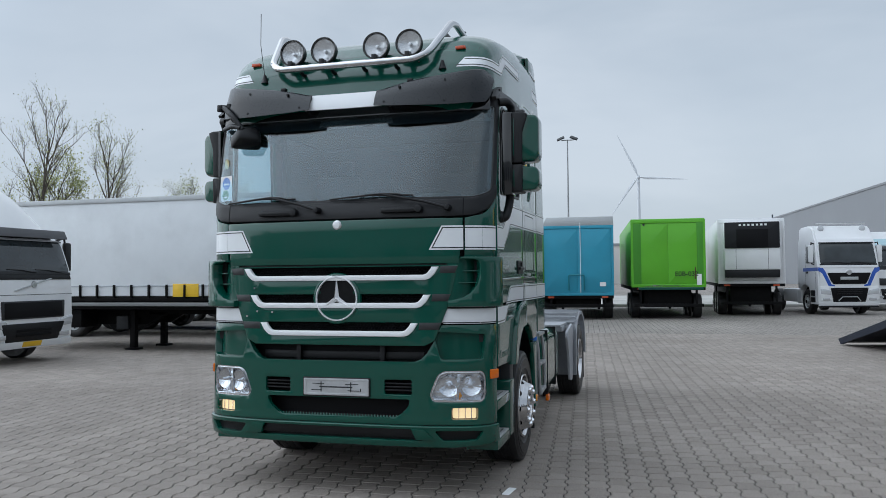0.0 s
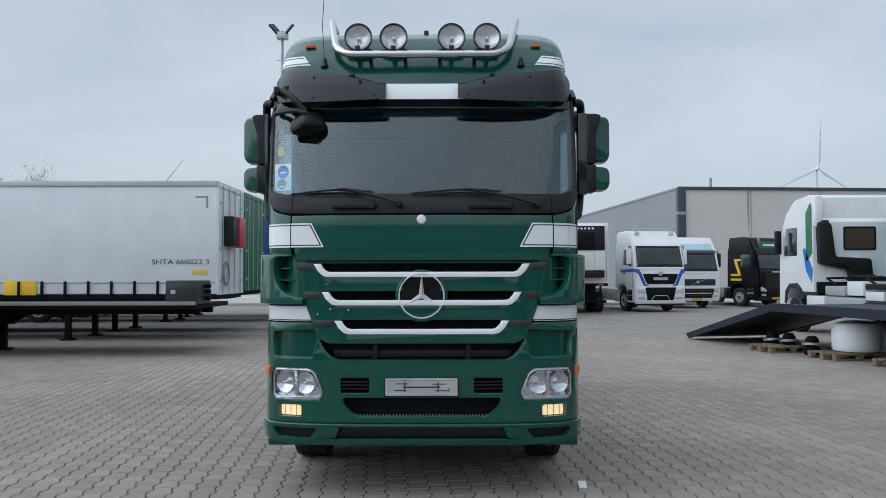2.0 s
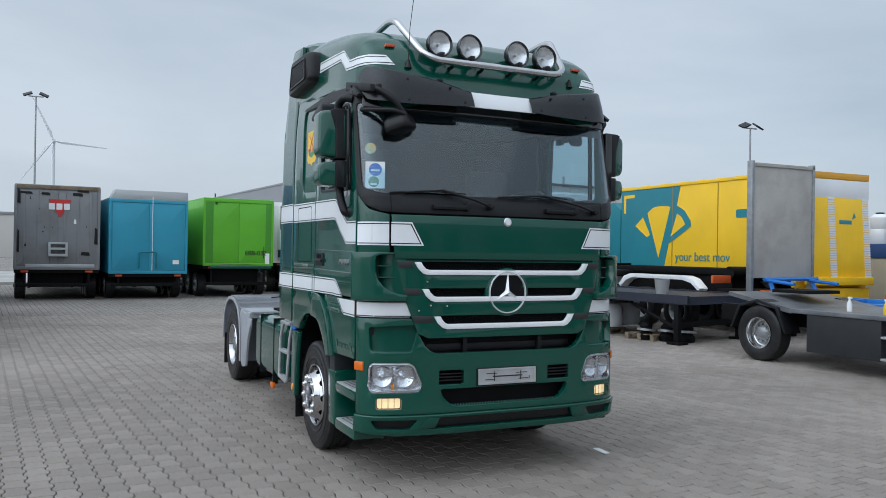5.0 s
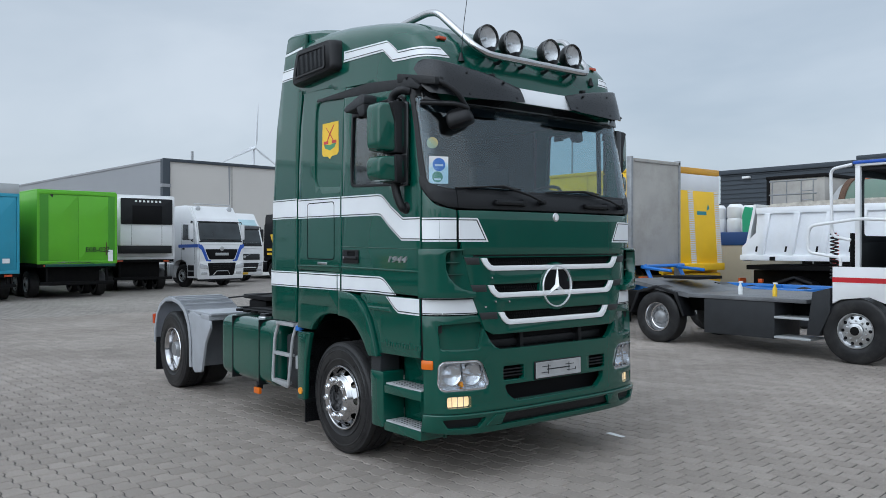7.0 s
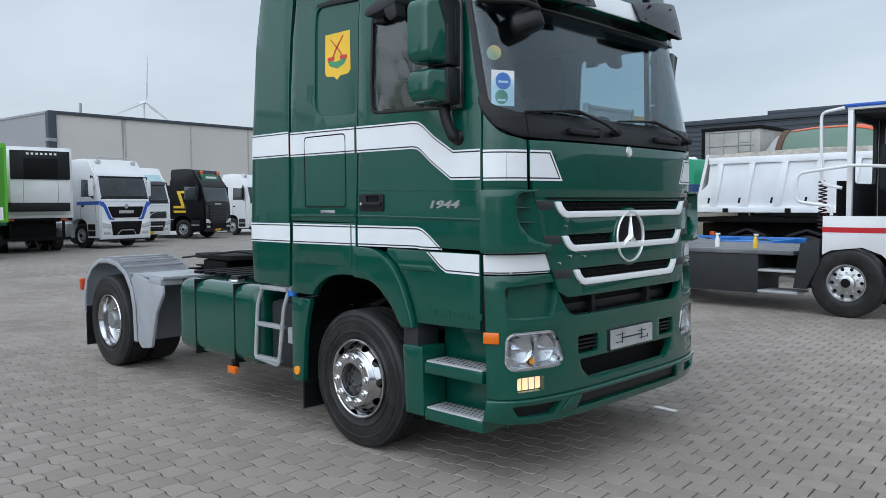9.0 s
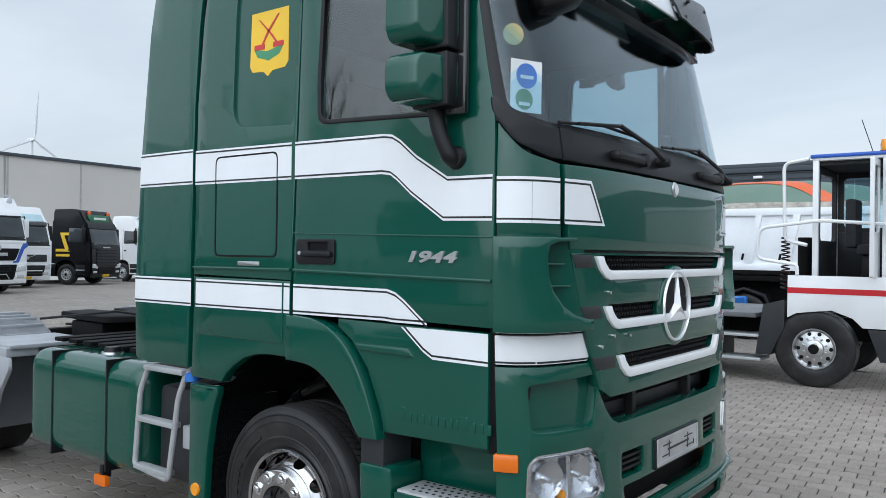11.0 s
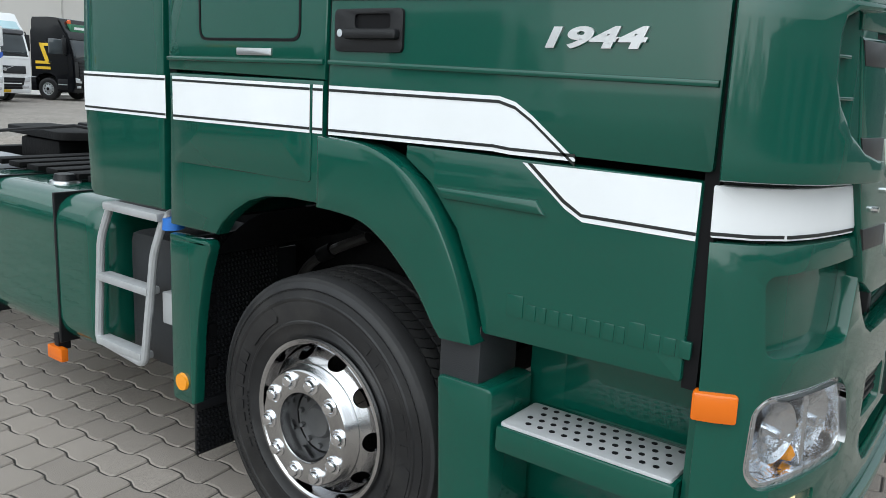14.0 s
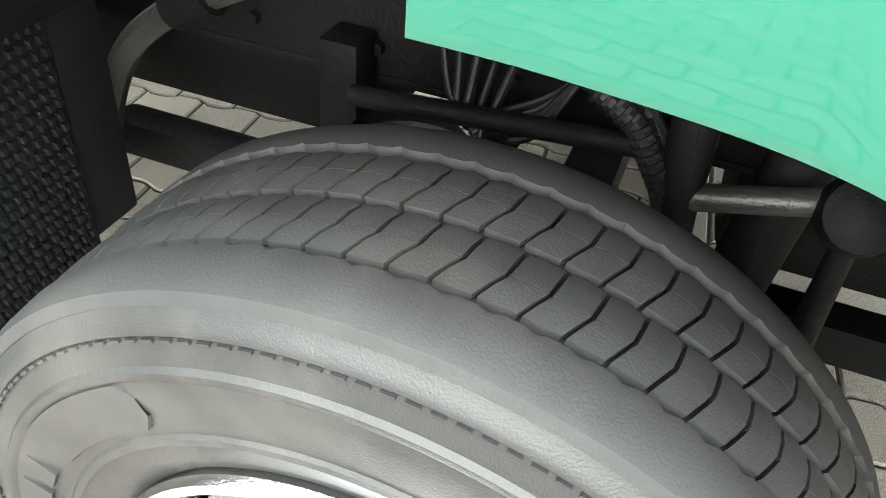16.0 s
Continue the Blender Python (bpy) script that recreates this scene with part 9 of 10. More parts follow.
for u0, u1 in ((-0.27, -0.05), (0.97, 1.18)):
    for k in range(33):
        part("slat", panel(rect(u0, u1, 1.42 + 0.06 * k, 1.462 + 0.06 * k), lift, 0.03, 0.05, 1.0, bev=0), RAMP_WHITE, gate)
part("gate_foot", box(-1.1, 1.15, -1.70, -1.50, 1.22, 1.42, 0.03), YELLOW_TARP, gate)
part("top_frame", panel(rect(-1.26, 1.26, 3.86, 4.02), E_, 0.0, 0.04, 1.0), col("amber_frame", (0.62, 0.3, 0.02)), yt)
part("print_mark", panel(rpoly([(0.58, 2.86), (0.72, 2.92), (0.66, 3.05)], 0.02), lift, 0.03, 0.036, 1.0, bev=0), TEAL_DARK, gate)
part("print_bar", panel(rect(0.12, 0.56, 2.74, 2.84), lift, 0.03, 0.036, 1.0, bev=0), TEAL_DARK, gate)
part("under_frame", box(-1.1, 1.1, -1.6, -1.2, 0.7, 1.15, 0.03), YELLOW_TARP, yt)

# loading ramp on stands with pallets under it
rp = thing("loading_ramp", 7.47, 11.35, 0, 12.5, "long navy steel loading ramp on stands", "ramp")
deckp = [(-4.2, 0.85), (0.4, 0.89), (4.05, 0.05), (4.1, 0.12), (0.4, 1.03), (-4.2, 1.01)]
part("ramp_deck", panel(deckp, lambda u, v, d: (d, u, v), -0.02, 2.5, 1.0, bev=0.01), NAVY, rp)
for x in (-0.04, 2.44):
    part("side_beam", panel([(-4.2, 0.87), (0.4, 0.89), (4.0, 0.02), (4.12, 0.14), (0.4, 1.07), (-4.2, 1.05)], lambda u, v, d: (x + d, u, v), 0.0, 0.08, 1.0, bev=0.01), NAVY, rp)
for y in (-3.9,):
    for x in (0.05, 2.35):
        sd_ = part("stand", box(x - 0.06, x + 0.06, y - 0.06, y + 0.06, 0.0, 0.86, 0.01), CHASSIS, rp)
        part("stand_foot", box(x - 0.16, x + 0.16, y - 0.16, y + 0.16, 0.0, 0.05, 0.01), CHASSIS, sd_)
part("deck_plate", box(0.10, 2.42, -4.2, 0.3, 1.013, 1.026, 0.004), NAVY, rp)
part("ramp_strut", tube([(0.1, -3.9, 0.3), (0.1, -2.6, 0.84)], 0.04, 6), CHASSIS, rp)
part("cross_beam", box(0.0, 2.4, -3.95, -3.8, 0.35, 0.48, 0.01), CHASSIS, rp)


def pallet(x, y, rz, group="pallets under the ramp"):
    t = thing("pallet", x, y, 0, rz, "weathered wooden pallet lying under the ramp", "pallet", group)
    for k in range(5):
        part("deck_board", box(-0.6, 0.6, -0.4 + 0.175 * k, -0.3 + 0.175 * k, 0.122, 0.144, 0.004), WOOD, t)
    for y1 in (-0.35, 0.0, 0.35):
        for x1 in (-0.53, 0.0, 0.53):
            part("block", box(x1 - 0.06, x1 + 0.06, y1 - 0.05, y1 + 0.05, 0.022, 0.1, 0.004), WOOD, t)
        part("runner", box(-0.6, 0.6, y1 - 0.05, y1 + 0.05, 0.0, 0.022, 0.003), WOOD, t)
        part("stringer", box(-0.6, 0.6, y1 - 0.05, y1 + 0.05, 0.1, 0.122, 0.003), WOOD, t)
    return t


for x, y, rz in ((7.65, 11.85, 12), (8.25, 10.25, 14), (8.75, 8.7, 12)):
    pallet(x, y, rz)
for x, y, h, lab in ((8.45, 10.25, 0.62, "white plastic drum lying on a pallet"), (9.25, 10.6, 0.60, "white plastic drum lying on a pallet")):
    t = thing("plastic_drum", x, y, 0.144, 10, lab, "drum", "drums under the ramp")
    part("shell", lathe([(0.0, 0.0), (0.42, 0.02), (0.45, 0.08), (0.45, h * 0.7), (0.38, h * 0.92), (0.2, h), (0.0, h)], (0, 0, 0), (0, 0, 1), 28), TARP_WHITE, t)
for k, (x, y) in enumerate(((8.35, 8.55), (8.6, 8.15), (8.85, 7.8), (7.9, 11.0), (7.8, 11.9), (7.6, 12.3))):
    t = thing("machine_part", x, y, 0.0, 20 * k, "dark scrap gearbox part on the ground", "scrap", "scrap under the ramp")
    part("casing", lathe([(0.0, 0.0), (0.16, 0.01), (0.18, 0.12), (0.12, 0.18), (0.14, 0.32), (0.08, 0.4), (0.0, 0.4)], (0, 0, 0), (0, 0, 1), 14), CHASSIS, t)
    part("flange", lathe([(0.0, 0.0), (0.2, 0.0), (0.2, 0.05), (0.0, 0.05)], (0, 0, 0.2), (0.1, 0, 1), 14), GREY_METAL, t)
bucket = thing("bucket", 8.7, 8.45, 1.026, 0, "grey bucket standing on the ramp", "bucket")
part("shell", lathe([(0.0, 0.01), (0.13, 0.0), (0.17, 0.32), (0.18, 0.33), (0.165, 0.325), (0.12, 0.02), (0.0, 0.02)], (0, 0, 0), (0, 0, 1), 24), GREY_PANEL, bucket)

# white terminal tractor with its flat bed
tt = thing("terminal_tractor", 9.2, 3.0, 0, 0, "white terminal tractor with a red stripe and open door", "truck")
BED_GREY = mat("worn_bed_steel", (0.15, 0.155, 0.165), 0.42, 0.3, 0, 0.3, 3, 0.002, 120, dirt=0.5, dirt_color=(0.04, 0.04, 0.042))
TY = lambda y: y - 3.0
for g in (1, -1):
    road_wheel("wheel", tt, g * 1.18, TY(1.27), 0.53, g, r=0.53, rim=STEEL)
    road_wheel("wheel", tt, g * 1.18, TY(5.05), 0.5, g, dish=0.14, rim=ALU, disc=GREY_METAL)
for g in (1, -1):
    part("frame_beam", box(min(g * 0.4, g * 0.55), max(g * 0.4, g * 0.55), TY(0.2), TY(6.6), 0.62, 0.95, 0.02), CHASSIS, tt)
Wt = lambda u, v, d: (-(1.2 + d), u, v)
part("side_plate", panel([(TY(1.62), 1.18), (TY(1.62), 0.95), (TY(1.50), 1.02), (TY(1.05), 1.08), (TY(0.78), 0.98), (TY(0.66), 0.86), (TY(-1.2), 0.86), (TY(-1.2), 1.55), (TY(1.62), 1.55)], Wt, -0.06, 0.0, 1.0), TRUCK_WHITE, tt)
part("red_stripe", panel(rect(TY(-1.2), TY(1.62), 1.30, 1.38), Wt, 0.0, 0.004, 1.0, bev=0), RED_PAINT, tt)
part("lower_skirt", panel([(TY(0.60), 0.84), (TY(0.45), 0.42), (TY(-1.2), 0.42), (TY(-1.2), 0.84)], Wt, -0.05, -0.01, 1.0), DARK, tt)
for y0, y1, z0, z1, mt in ((-0.62, 0.20, 1.195, 1.215, RED_PAINT), (-0.62, 0.20, 1.165, 1.180, BLUE_PAINT), (-0.07, 0.20, 1.06, 1.14, RED_PAINT), (-0.22, -0.10, 1.05, 1.16, RED_PAINT), (-0.38, -0.25, 1.05, 1.16, BLUE_PAINT), (-0.62, -0.41, 1.06, 1.14, BLUE_PAINT), (-0.62, 0.22, 1.005, 1.035, BLUE_PAINT)):
    part("logo_bar", panel(rect(TY(y0), TY(y1), z0, z1), Wt, 0.0, 0.004, 1.0, bev=0), mt, tt)
part("step_cheek", panel([(TY(1.66), 1.20), (TY(1.95), 1.12), (TY(2.05), 0.40), (TY(1.85), 0.40), (TY(1.66), 0.80)], Wt, -0.5, 0.0, 1.0), DARK, tt)
for z, y0, y1 in ((0.34, 1.98, 2.62), (0.68, 1.98, 2.62)):
    part("step", box(-1.2, -0.7, TY(y0), TY(y1), z - 0.04, z, 0.01), STEEL_PALE, tt)
part("bed_box", box(-1.18, -0.3, TY(2.62), TY(4.0), 0.28, 0.92, 0.02), DARK, tt)
part("bed_deck", box(-1.2, 1.2, TY(2.05), TY(4.35), 0.92, 0.99, 0.01), BED_GREY, tt)
part("bed_slope", panel([(TY(4.35), 0.99), (TY(4.35), 0.90), (TY(5.8), 1.15), (TY(5.8), 1.22)], lambda u, v, d: (d, u, v), -1.15, 1.15, 1.0), BED_GREY, tt)
part("fifth_wheel", panel(rpoly([(-0.45, TY(4.6)), (0.45, TY(4.6)), (0.4, TY(5.5)), (-0.4, TY(5.5))], 0.1), flat_xy(1.22), 0.0, 0.06, 1.0), CHASSIS, tt)
for g in (1, -1):
    part("rear_guard", panel([(TY(5.7), 0.55), (TY(5.5), 1.0), (TY(5.05), 1.12), (TY(4.6), 1.0), (TY(4.4), 0.55), (TY(4.45), 0.55), (TY(4.65), 0.96), (TY(5.05), 1.07), (TY(5.45), 0.96), (TY(5.65), 0.55)], lambda u, v, d: (g * (0.85 + d), u, v), 0.0, 0.36, 1.0), BLACK, tt)
# its cabin
part("cabin_roof", box(-1.05, 0.35, TY(-1.0), TY(1.35), 3.16, 3.24, 0.03), TRUCK_WHITE, tt)
part("roof_edge", box(-1.07, 0.37, TY(-1.02), TY(1.37), 3.20, 3.255, 0.02), BLUE_PAINT, tt)
for x, y in ((-1.0, 1.30), (0.30, 1.30), (0.30, -0.95)):
    part("cabin_post", box(x - 0.04, x + 0.04, TY(y) - 0.04, TY(y) + 0.04, 1.5, 3.18, 0.015), TRUCK_WHITE, tt)
part("cabin_rear_wall", box(-1.0, 0.3, TY(1.27), TY(1.33), 1.5, 1.95, 0.01), DARK, tt)
part("cabin_floor", box(-1.0, 0.3, TY(-1.0), TY(1.3), 1.45, 1.52, 0.01), CHASSIS, tt)
part("cabin_far_wall", box(0.27, 0.33, TY(-0.95), TY(1.3), 1.5, 2.2, 0.01), DARK, tt)
part("far_glass", box(0.295, 0.305, TY(-0.9), TY(1.25), 2.2, 3.14, 0), GLASS, tt)
Wc = lambda u, v, d: (-(1.0 + d), u, v)
cab_win = rpoly([(TY(-0.90), 2.04), (TY(0.28), 2.10), (TY(0.36), 2.20), (TY(0.36), 2.96), (TY(0.28), 3.04), (TY(-0.90), 3.04)], [0.08, 0.08, 0.02, 0.08, 0.08, 0.08])
cw = part("side_wall", panel(rect(TY(-1.0), TY(0.46), 1.5, 3.17, 0.03), Wc, 0.0, 0.05, 1.0, [cab_win], 0.01), TRUCK_WHITE, tt)
part("window_seal", panel(inset(cab_win, -0.03), Wc, 0.03, 0.06, 1.0, [inset(cab_win, 0.02)], 0.006), BLACK, cw)
part("window_pane", panel(cab_win, Wc, 0.02, 0.026, 1.0, bev=0), GLASS_DARK, cw)
part("lining", box(-0.98, 0.28, TY(-0.98), TY(1.28), 3.10, 3.155, 0.01), INTERIOR_DARK, tt)
Wr = lambda u, v, d: (u, TY(1.30) + d, v)
part("rear_frame", panel(rect(-1.02, 0.32, 1.95, 3.16, 0.02), Wr, -0.03, 0.03, 1.0, [rect(-0.86, 0.18, 2.05, 3.0, 0.08)], 0.01), DARK, tt)
Wf = lambda u, v, d: (0.27 + d, u, v)
part("far_frame", panel(rect(TY(-0.95), TY(1.28), 2.2, 3.14, 0.02), Wf, 0.0, 0.05, 1.0, [rect(TY(-0.80), TY(0.50), 2.26, 3.02, 0.08), rect(TY(0.62), TY(1.18), 2.26, 3.02, 0.08)], 0.01), DARK, tt)
part("vent_panel", box(-1.062, -1.05, TY(-0.4), TY(0.15), 1.62, 1.85, 0.01), MESH_BLACK, tt)
dr = part("open_door", panel(rect(-1.45, -0.95, 1.55, 3.14, 0.03), lambda u, v, d: (u, TY(0.50) + d, v), 0.0, 0.05, 1.0, [rect(-1.38, -1.02, 2.15, 3.05, 0.04)], 0.01), TRUCK_WHITE, tt, "open white door leaf")
part("door_glass", panel(rect(-1.39, -1.01, 2.14, 3.06), lambda u, v, d: (u, TY(0.50) + 0.02 + d, v), 0.0, 0.006, 1.0, bev=0), GLASS_DARK, dr)
st_ = part("driver_seat", box(-0.62, -0.15, TY(0.35), TY(0.85), 1.85, 2.0, 0.05), FABRIC, tt)
part("seat_back", box(-0.62, -0.15, TY(0.85), TY(1.0), 1.95, 2.65, 0.05), FABRIC, st_)
part("seat_base", box(-0.5, -0.25, TY(0.45), TY(0.8), 1.5, 1.86, 0.03), BLACK, st_)
part("control_console", box(-0.6, 0.2, TY(-0.8), TY(-0.4), 1.5, 2.25, 0.05), BLACK, tt)
part("grab_rail", tube([(-1.18, TY(1.50), 1.56), (-1.18, TY(1.50), 1.70), (-1.18, TY(2.05), 1.78), (-1.18, TY(2.02), 2.22), (-1.18, TY(1.2), 2.32), (-1.18, TY(-0.9), 2.16)], 0.026, 8, smooth=0.12), TRUCK_WHITE, tt, "white tubular hand rail")
part("grab_rail", tube([(-1.05, TY(1.38), 3.2), (-1.05, TY(1.72), 3.15), (-1.05, TY(1.70), 2.05), (-1.05, TY(1.40), 1.98)], 0.026, 8, smooth=0.10), TRUCK_WHITE, tt)
part("exhaust", cyl((-0.5, TY(1.55), 1.0), (-0.5, TY(1.55), 2.1), 0.10, seg=18), CHASSIS, tt)
bc = part("beacon", lathe([(0.07, 0.0), (0.075, 0.1), (0.06, 0.16), (0.0, 0.175)], (-0.85, TY(0.45), 3.27), (-0.85, TY(0.45), 9), 20), AMBER_REFL, tt, "orange beacon")
part("beacon_foot", cyl((-0.85, TY(0.45), 3.22), (-0.85, TY(0.45), 3.28), 0.08, seg=18), BLACK, bc)
part("work_lamp", box(-0.95, -0.85, TY(-0.42), TY(-0.30), 3.25, 3.38, 0.02), BLACK, tt)
part("aerial", tube([(-0.7, TY(0.62), 3.24), (-0.7, TY(0.78), 3.75)], 0.006, 5), BLACK, tt)
for k in range(3):
    part("coiled_line", tube([(-0.95 + 0.03 * k + 0.05 * math.cos(a * 1.0), TY(1.72) + 0.05 * math.sin(a), 2.1 - a * 0.0095) for a in [0.5 * i for i in range(160)]], 0.010, 5), (BLACK, CHASSIS, RED)[k], tt)
for x, y, c in ((8.5, 3.55, PAPER), (8.45, 2.85, YELLOW)):
    t = thing("spray_bottle", x, y, 0.99, 0, "small spray bottle standing on the tractor bed", "bottle", "spray bottles on the bed")
    part("bottle", lathe([(0.0, 0.0), (0.04, 0.0), (0.042, 0.13), (0.018, 0.19), (0.016, 0.22), (0, 0.22)], (0, 0, 0), (0, 0, 1), 14), c, t)
    part("trigger", box(-0.012, 0.012, -0.05, 0.03, 0.215, 0.245, 0.006), PAPER, t)

# tipper lorry behind it
TIPPER_WHITE = col("tipper_white", (0.82, 0.84, 0.86), 0.45, 0.1, 0.2, (0.42, 0.42, 0.41), 0.003)
tp = thing("tipper_lorry", 15.2, 5.0, 0, 0, "off-white tipper lorry with a ribbed body", "truck", "lorries parked along the row")
part("tipper_floor", box(-1.15, 1.15, -4.6, 1.70, 1.28, 1.40, 0.02), CHASSIS, tp)
for g in (1, -1):
    wl_ = part("body_side", panel([(-4.6, 1.55), (1.78, 1.55), (1.78, 1.86), (1.38, 2.22), (1.30, 2.84), (-4.6, 2.84)], lambda u, v, d: (g * (1.2 + d + 0.06 * (v - 1.4)), u, v), -0.05, 0.0, 1.0), TIPPER_WHITE, tp)
    for k in range(8):
        u = -4.3 + 0.78 * k
        part("side_rib", panel([(u, 1.66), (u + 0.16, 1.66), (u - 0.08, 2.70), (u - 0.22, 2.70)], lambda a, b, d: (g * (1.2 + d + 0.06 * (b - 1.4)), a, b), 0.0, 0.07, 1.0), TIPPER_WHITE, wl_)
        part("drain_slot", panel(rpoly([(u + 0.20, 1.74), (u + 0.25, 1.74), (u + 0.22, 1.88), (u + 0.17, 1.88)], 0.015), lambda a, b, d: (g * (1.2 + d + 0.06 * (b - 1.4)), a, b), 0.0, 0.006, 1.0, bev=0), MESH_BLACK, wl_)
    part("top_rail", panel(rect(-4.6, 1.32, 2.70, 2.86), lambda u, v, d: (g * (1.28 + d), u, v), -0.06, 0.05, 1.0), TIPPER_WHITE, tp)
    part("bottom_rail", panel(rect(-4.6, 1.80, 1.52, 1.66), lambda u, v, d: (g * (1.2 + d), u, v), -0.03, 0.08, 1.0), TIPPER_WHITE, tp)
    for yy in (0.4, -1.0, -6.0):
        road_wheel("wheel", tp, g * 1.15, yy, 0.5, g)
        if yy > -5:
            part("mud_guard", panel([(yy - 0.62, 0.65), (yy - 0.45, 1.0), (yy, 1.14), (yy + 0.45, 1.0), (yy + 0.62, 0.65), (yy + 0.55, 0.65), (yy + 0.4, 0.94), (yy, 1.08), (yy - 0.4, 0.94), (yy - 0.55, 0.65)], lambda u, v, d: (g * (0.85 + d), u, v), 0.0, 0.36, 1.0), BLACK, tp)
part("tail_gate", panel([(-1.2, 1.5), (1.2, 1.5), (1.26, 2.95), (-1.26, 2.95)], lambda u, v, d: (u, 1.72 + d - (v - 1.4) * 0.24, v), 0.0, 0.08, 1.0), TIPPER_WHITE, tp)
part("head_wall", box(-1.26, 1.26, -4.68, -4.6, 1.4, 3.0, 0.02), TIPPER_WHITE, tp)
part("chassis_rail", box(-0.45, 0.45, -6.6, 1.9, 0.65, 1.25, 0.02), CHASSIS, tp)
part("cab", panel([(-7.0, 0.5), (-7.1, 1.8), (-6.7, 3.0), (-5.0, 3.0), (-4.9, 1.0)], lambda u, v, d: (d, u, v), -1.2, 1.2, 1.0, bev=0.08), TRUCK_WHITE, tp)
part("rear_lamp", box(-1.1, -0.8, 1.9, 1.96, 0.9, 1.05, 0.01), ORANGE_PAINT, tp)

part("load", panel([(-4.5, 2.80), (1.3, 2.80), (1.0, 2.95), (-1.0, 3.0), (-4.4, 2.96)], lambda u, v, d: (d, u, v), -1.15, 1.15, 0.3, bev=0.02), mat("pale_rubble", (0.45, 0.42, 0.37), 0.9, 0, 0, 0.3, 6, 0.03, 14), tp)
for y1 in (-2.5, -0.6, 0.9):
    part("rail_clamp", box(-1.34, -1.24, y1 - 0.06, y1 + 0.06, 1.52, 1.62, 0.01), CHASSIS, tp)
part("side_lamp", box(-1.25, -1.18, 1.2, 1.32, 0.95, 1.05, 0.01), ORANGE_PAINT, tp)

# blue skeletal chassis under the headboard
bf = thing("container_chassis", 12.0, 5.8, 0, 0, "bright blue skeletal chassis behind the tractor bed", "trailer", "trailers parked in the yard")
for x in (-0.95, 0.85):
    part("long_beam", box(x - 0.07, x + 0.07, -2.2, 2.2, 0.80, 0.99, 0.015), BLUE_FRAME, bf)
    for y1 in (-1.3, 0.0):
        road_wheel("wheel", bf, x * 1.22, y1, 0.48, 1 if x > 0 else -1, r=0.48, w=0.28)
for y1 in (-2.1, -0.7, 0.7, 2.1):
    part("cross_beam", box(-0.9, 0.8, y1 - 0.06, y1 + 0.06, 0.86, 0.98, 0.01), BLUE_FRAME, bf)
for x in (-1.05, 0.3):
    part("lift_arm", tube([(x, 1.2, 0.80), (x + 0.02, 1.55, 1.02), (x + 0.1, 1.82, 1.42)], 0.05, 8), BLUE_FRAME, bf)
    part("lift_arm", tube([(x, 1.0, 1.30), (x + 0.02, 1.8, 1.36)], 0.04, 8), BLUE_FRAME, bf)
part("lift_bar", tube([(-1.1, 1.80, 1.38), (0.6, 1.80, 1.40)], 0.045, 8), BLUE_FRAME, bf)

# blue and beige skip with white tanks and a green sheet on it
sk = thing("skip_container", 19.5, 10.4, 0, 0, "blue and beige skip container", "container")
part("lower_wall", box(-1.6, 1.6, -1.6, 1.6, 0.0, 1.91, 0.03), col("skip_beige", (0.42, 0.38, 0.30)), sk)
part("upper_wall", box(-1.62, 1.62, -1.62, 1.62, 1.91, 2.33, 0.03), col("skip_blue", (0.02, 0.07, 0.22)), sk)
for y, h in ((9.75, 0.92), (9.25, 0.86), (10.4, 0.9)):
    t = thing("white_tank", 18.6, y, 2.33, 0, "white plastic tank standing on the skip", "tank", "tanks on the skip")
    part("shell", lathe([(0.0, 0.0), (0.25, 0.0), (0.27, 0.04), (0.27, h * 0.45), (0.25, h * 0.5), (0.27, h * 0.55), (0.27, h - 0.1), (0.18, h), (0.0, h)], (0, 0, 0), (0, 0, 1), 22), TRUCK_WHITE, t)
    part("lid", lathe([(0.0, 0.0), (0.12, 0.0), (0.12, 0.05), (0.0, 0.06)], (0, 0, h), (0, 0, 9), 16), DARK, t)
gs = thing("green_sheet", 18.7, 8.98, 2.33, 0, "bright green sheet draped over a frame", "tarpaulin")
part("sheet", panel([(-0.17, 0.0), (0.17, 0.0), (0.19, 0.5), (0.10, 0.80), (-0.12, 0.74), (-0.2, 0.4)], lambda u, v, d: (d, u, v), -0.7, 0.7, 0.2, bev=0.04), col("mint_cover", (0.02, 0.36, 0.20)), gs)
gc = thing("site_container", 22.6, 9.4, 0, 0, "grey panelled site container with a walkway", "container")
part("wall", box(-1.2, 1.2, -1.2, 0.8, 0.0, 4.25, 0.02), WORN_BOARD, gc)
part("roof_edge", box(-1.25, 1.25, -1.25, 0.85, 4.2, 4.32, 0.02), CHASSIS, gc)
part("corner_post", box(-1.23, -1.13, 0.72, 0.84, 0.0, 4.25, 0.01), CHASSIS, gc)

# concrete mixer with a green drum and an orange ribbon
mx = thing("mixer_lorry", 21.7, 5.0, 0, 0, "mixer lorry with a grey-green drum and orange ribbon", "truck", "lorries parked along the row")
DRUM = [(0.0, 0.55), (0.02, 0.62), (0.35, 0.98), (0.62, 1.05), (0.80, 1.12), (1.6, 1.18), (3.6, 1.18), (5.0, 0.98), (6.6, 0.60), (7.2, 0.42)]
cap_m = col("drum_grey", (0.40, 0.41, 0.42), 0.5, 0.1, 0.35, (0.25, 0.24, 0.22))
d0, d1 = (0, 3.0, 2.95), (0, -4.0, 2.95)
dm = part("drum", lathe([(r, a) for a, r in DRUM[3:]], d0, d1, 40), TANK_GREEN, mx)
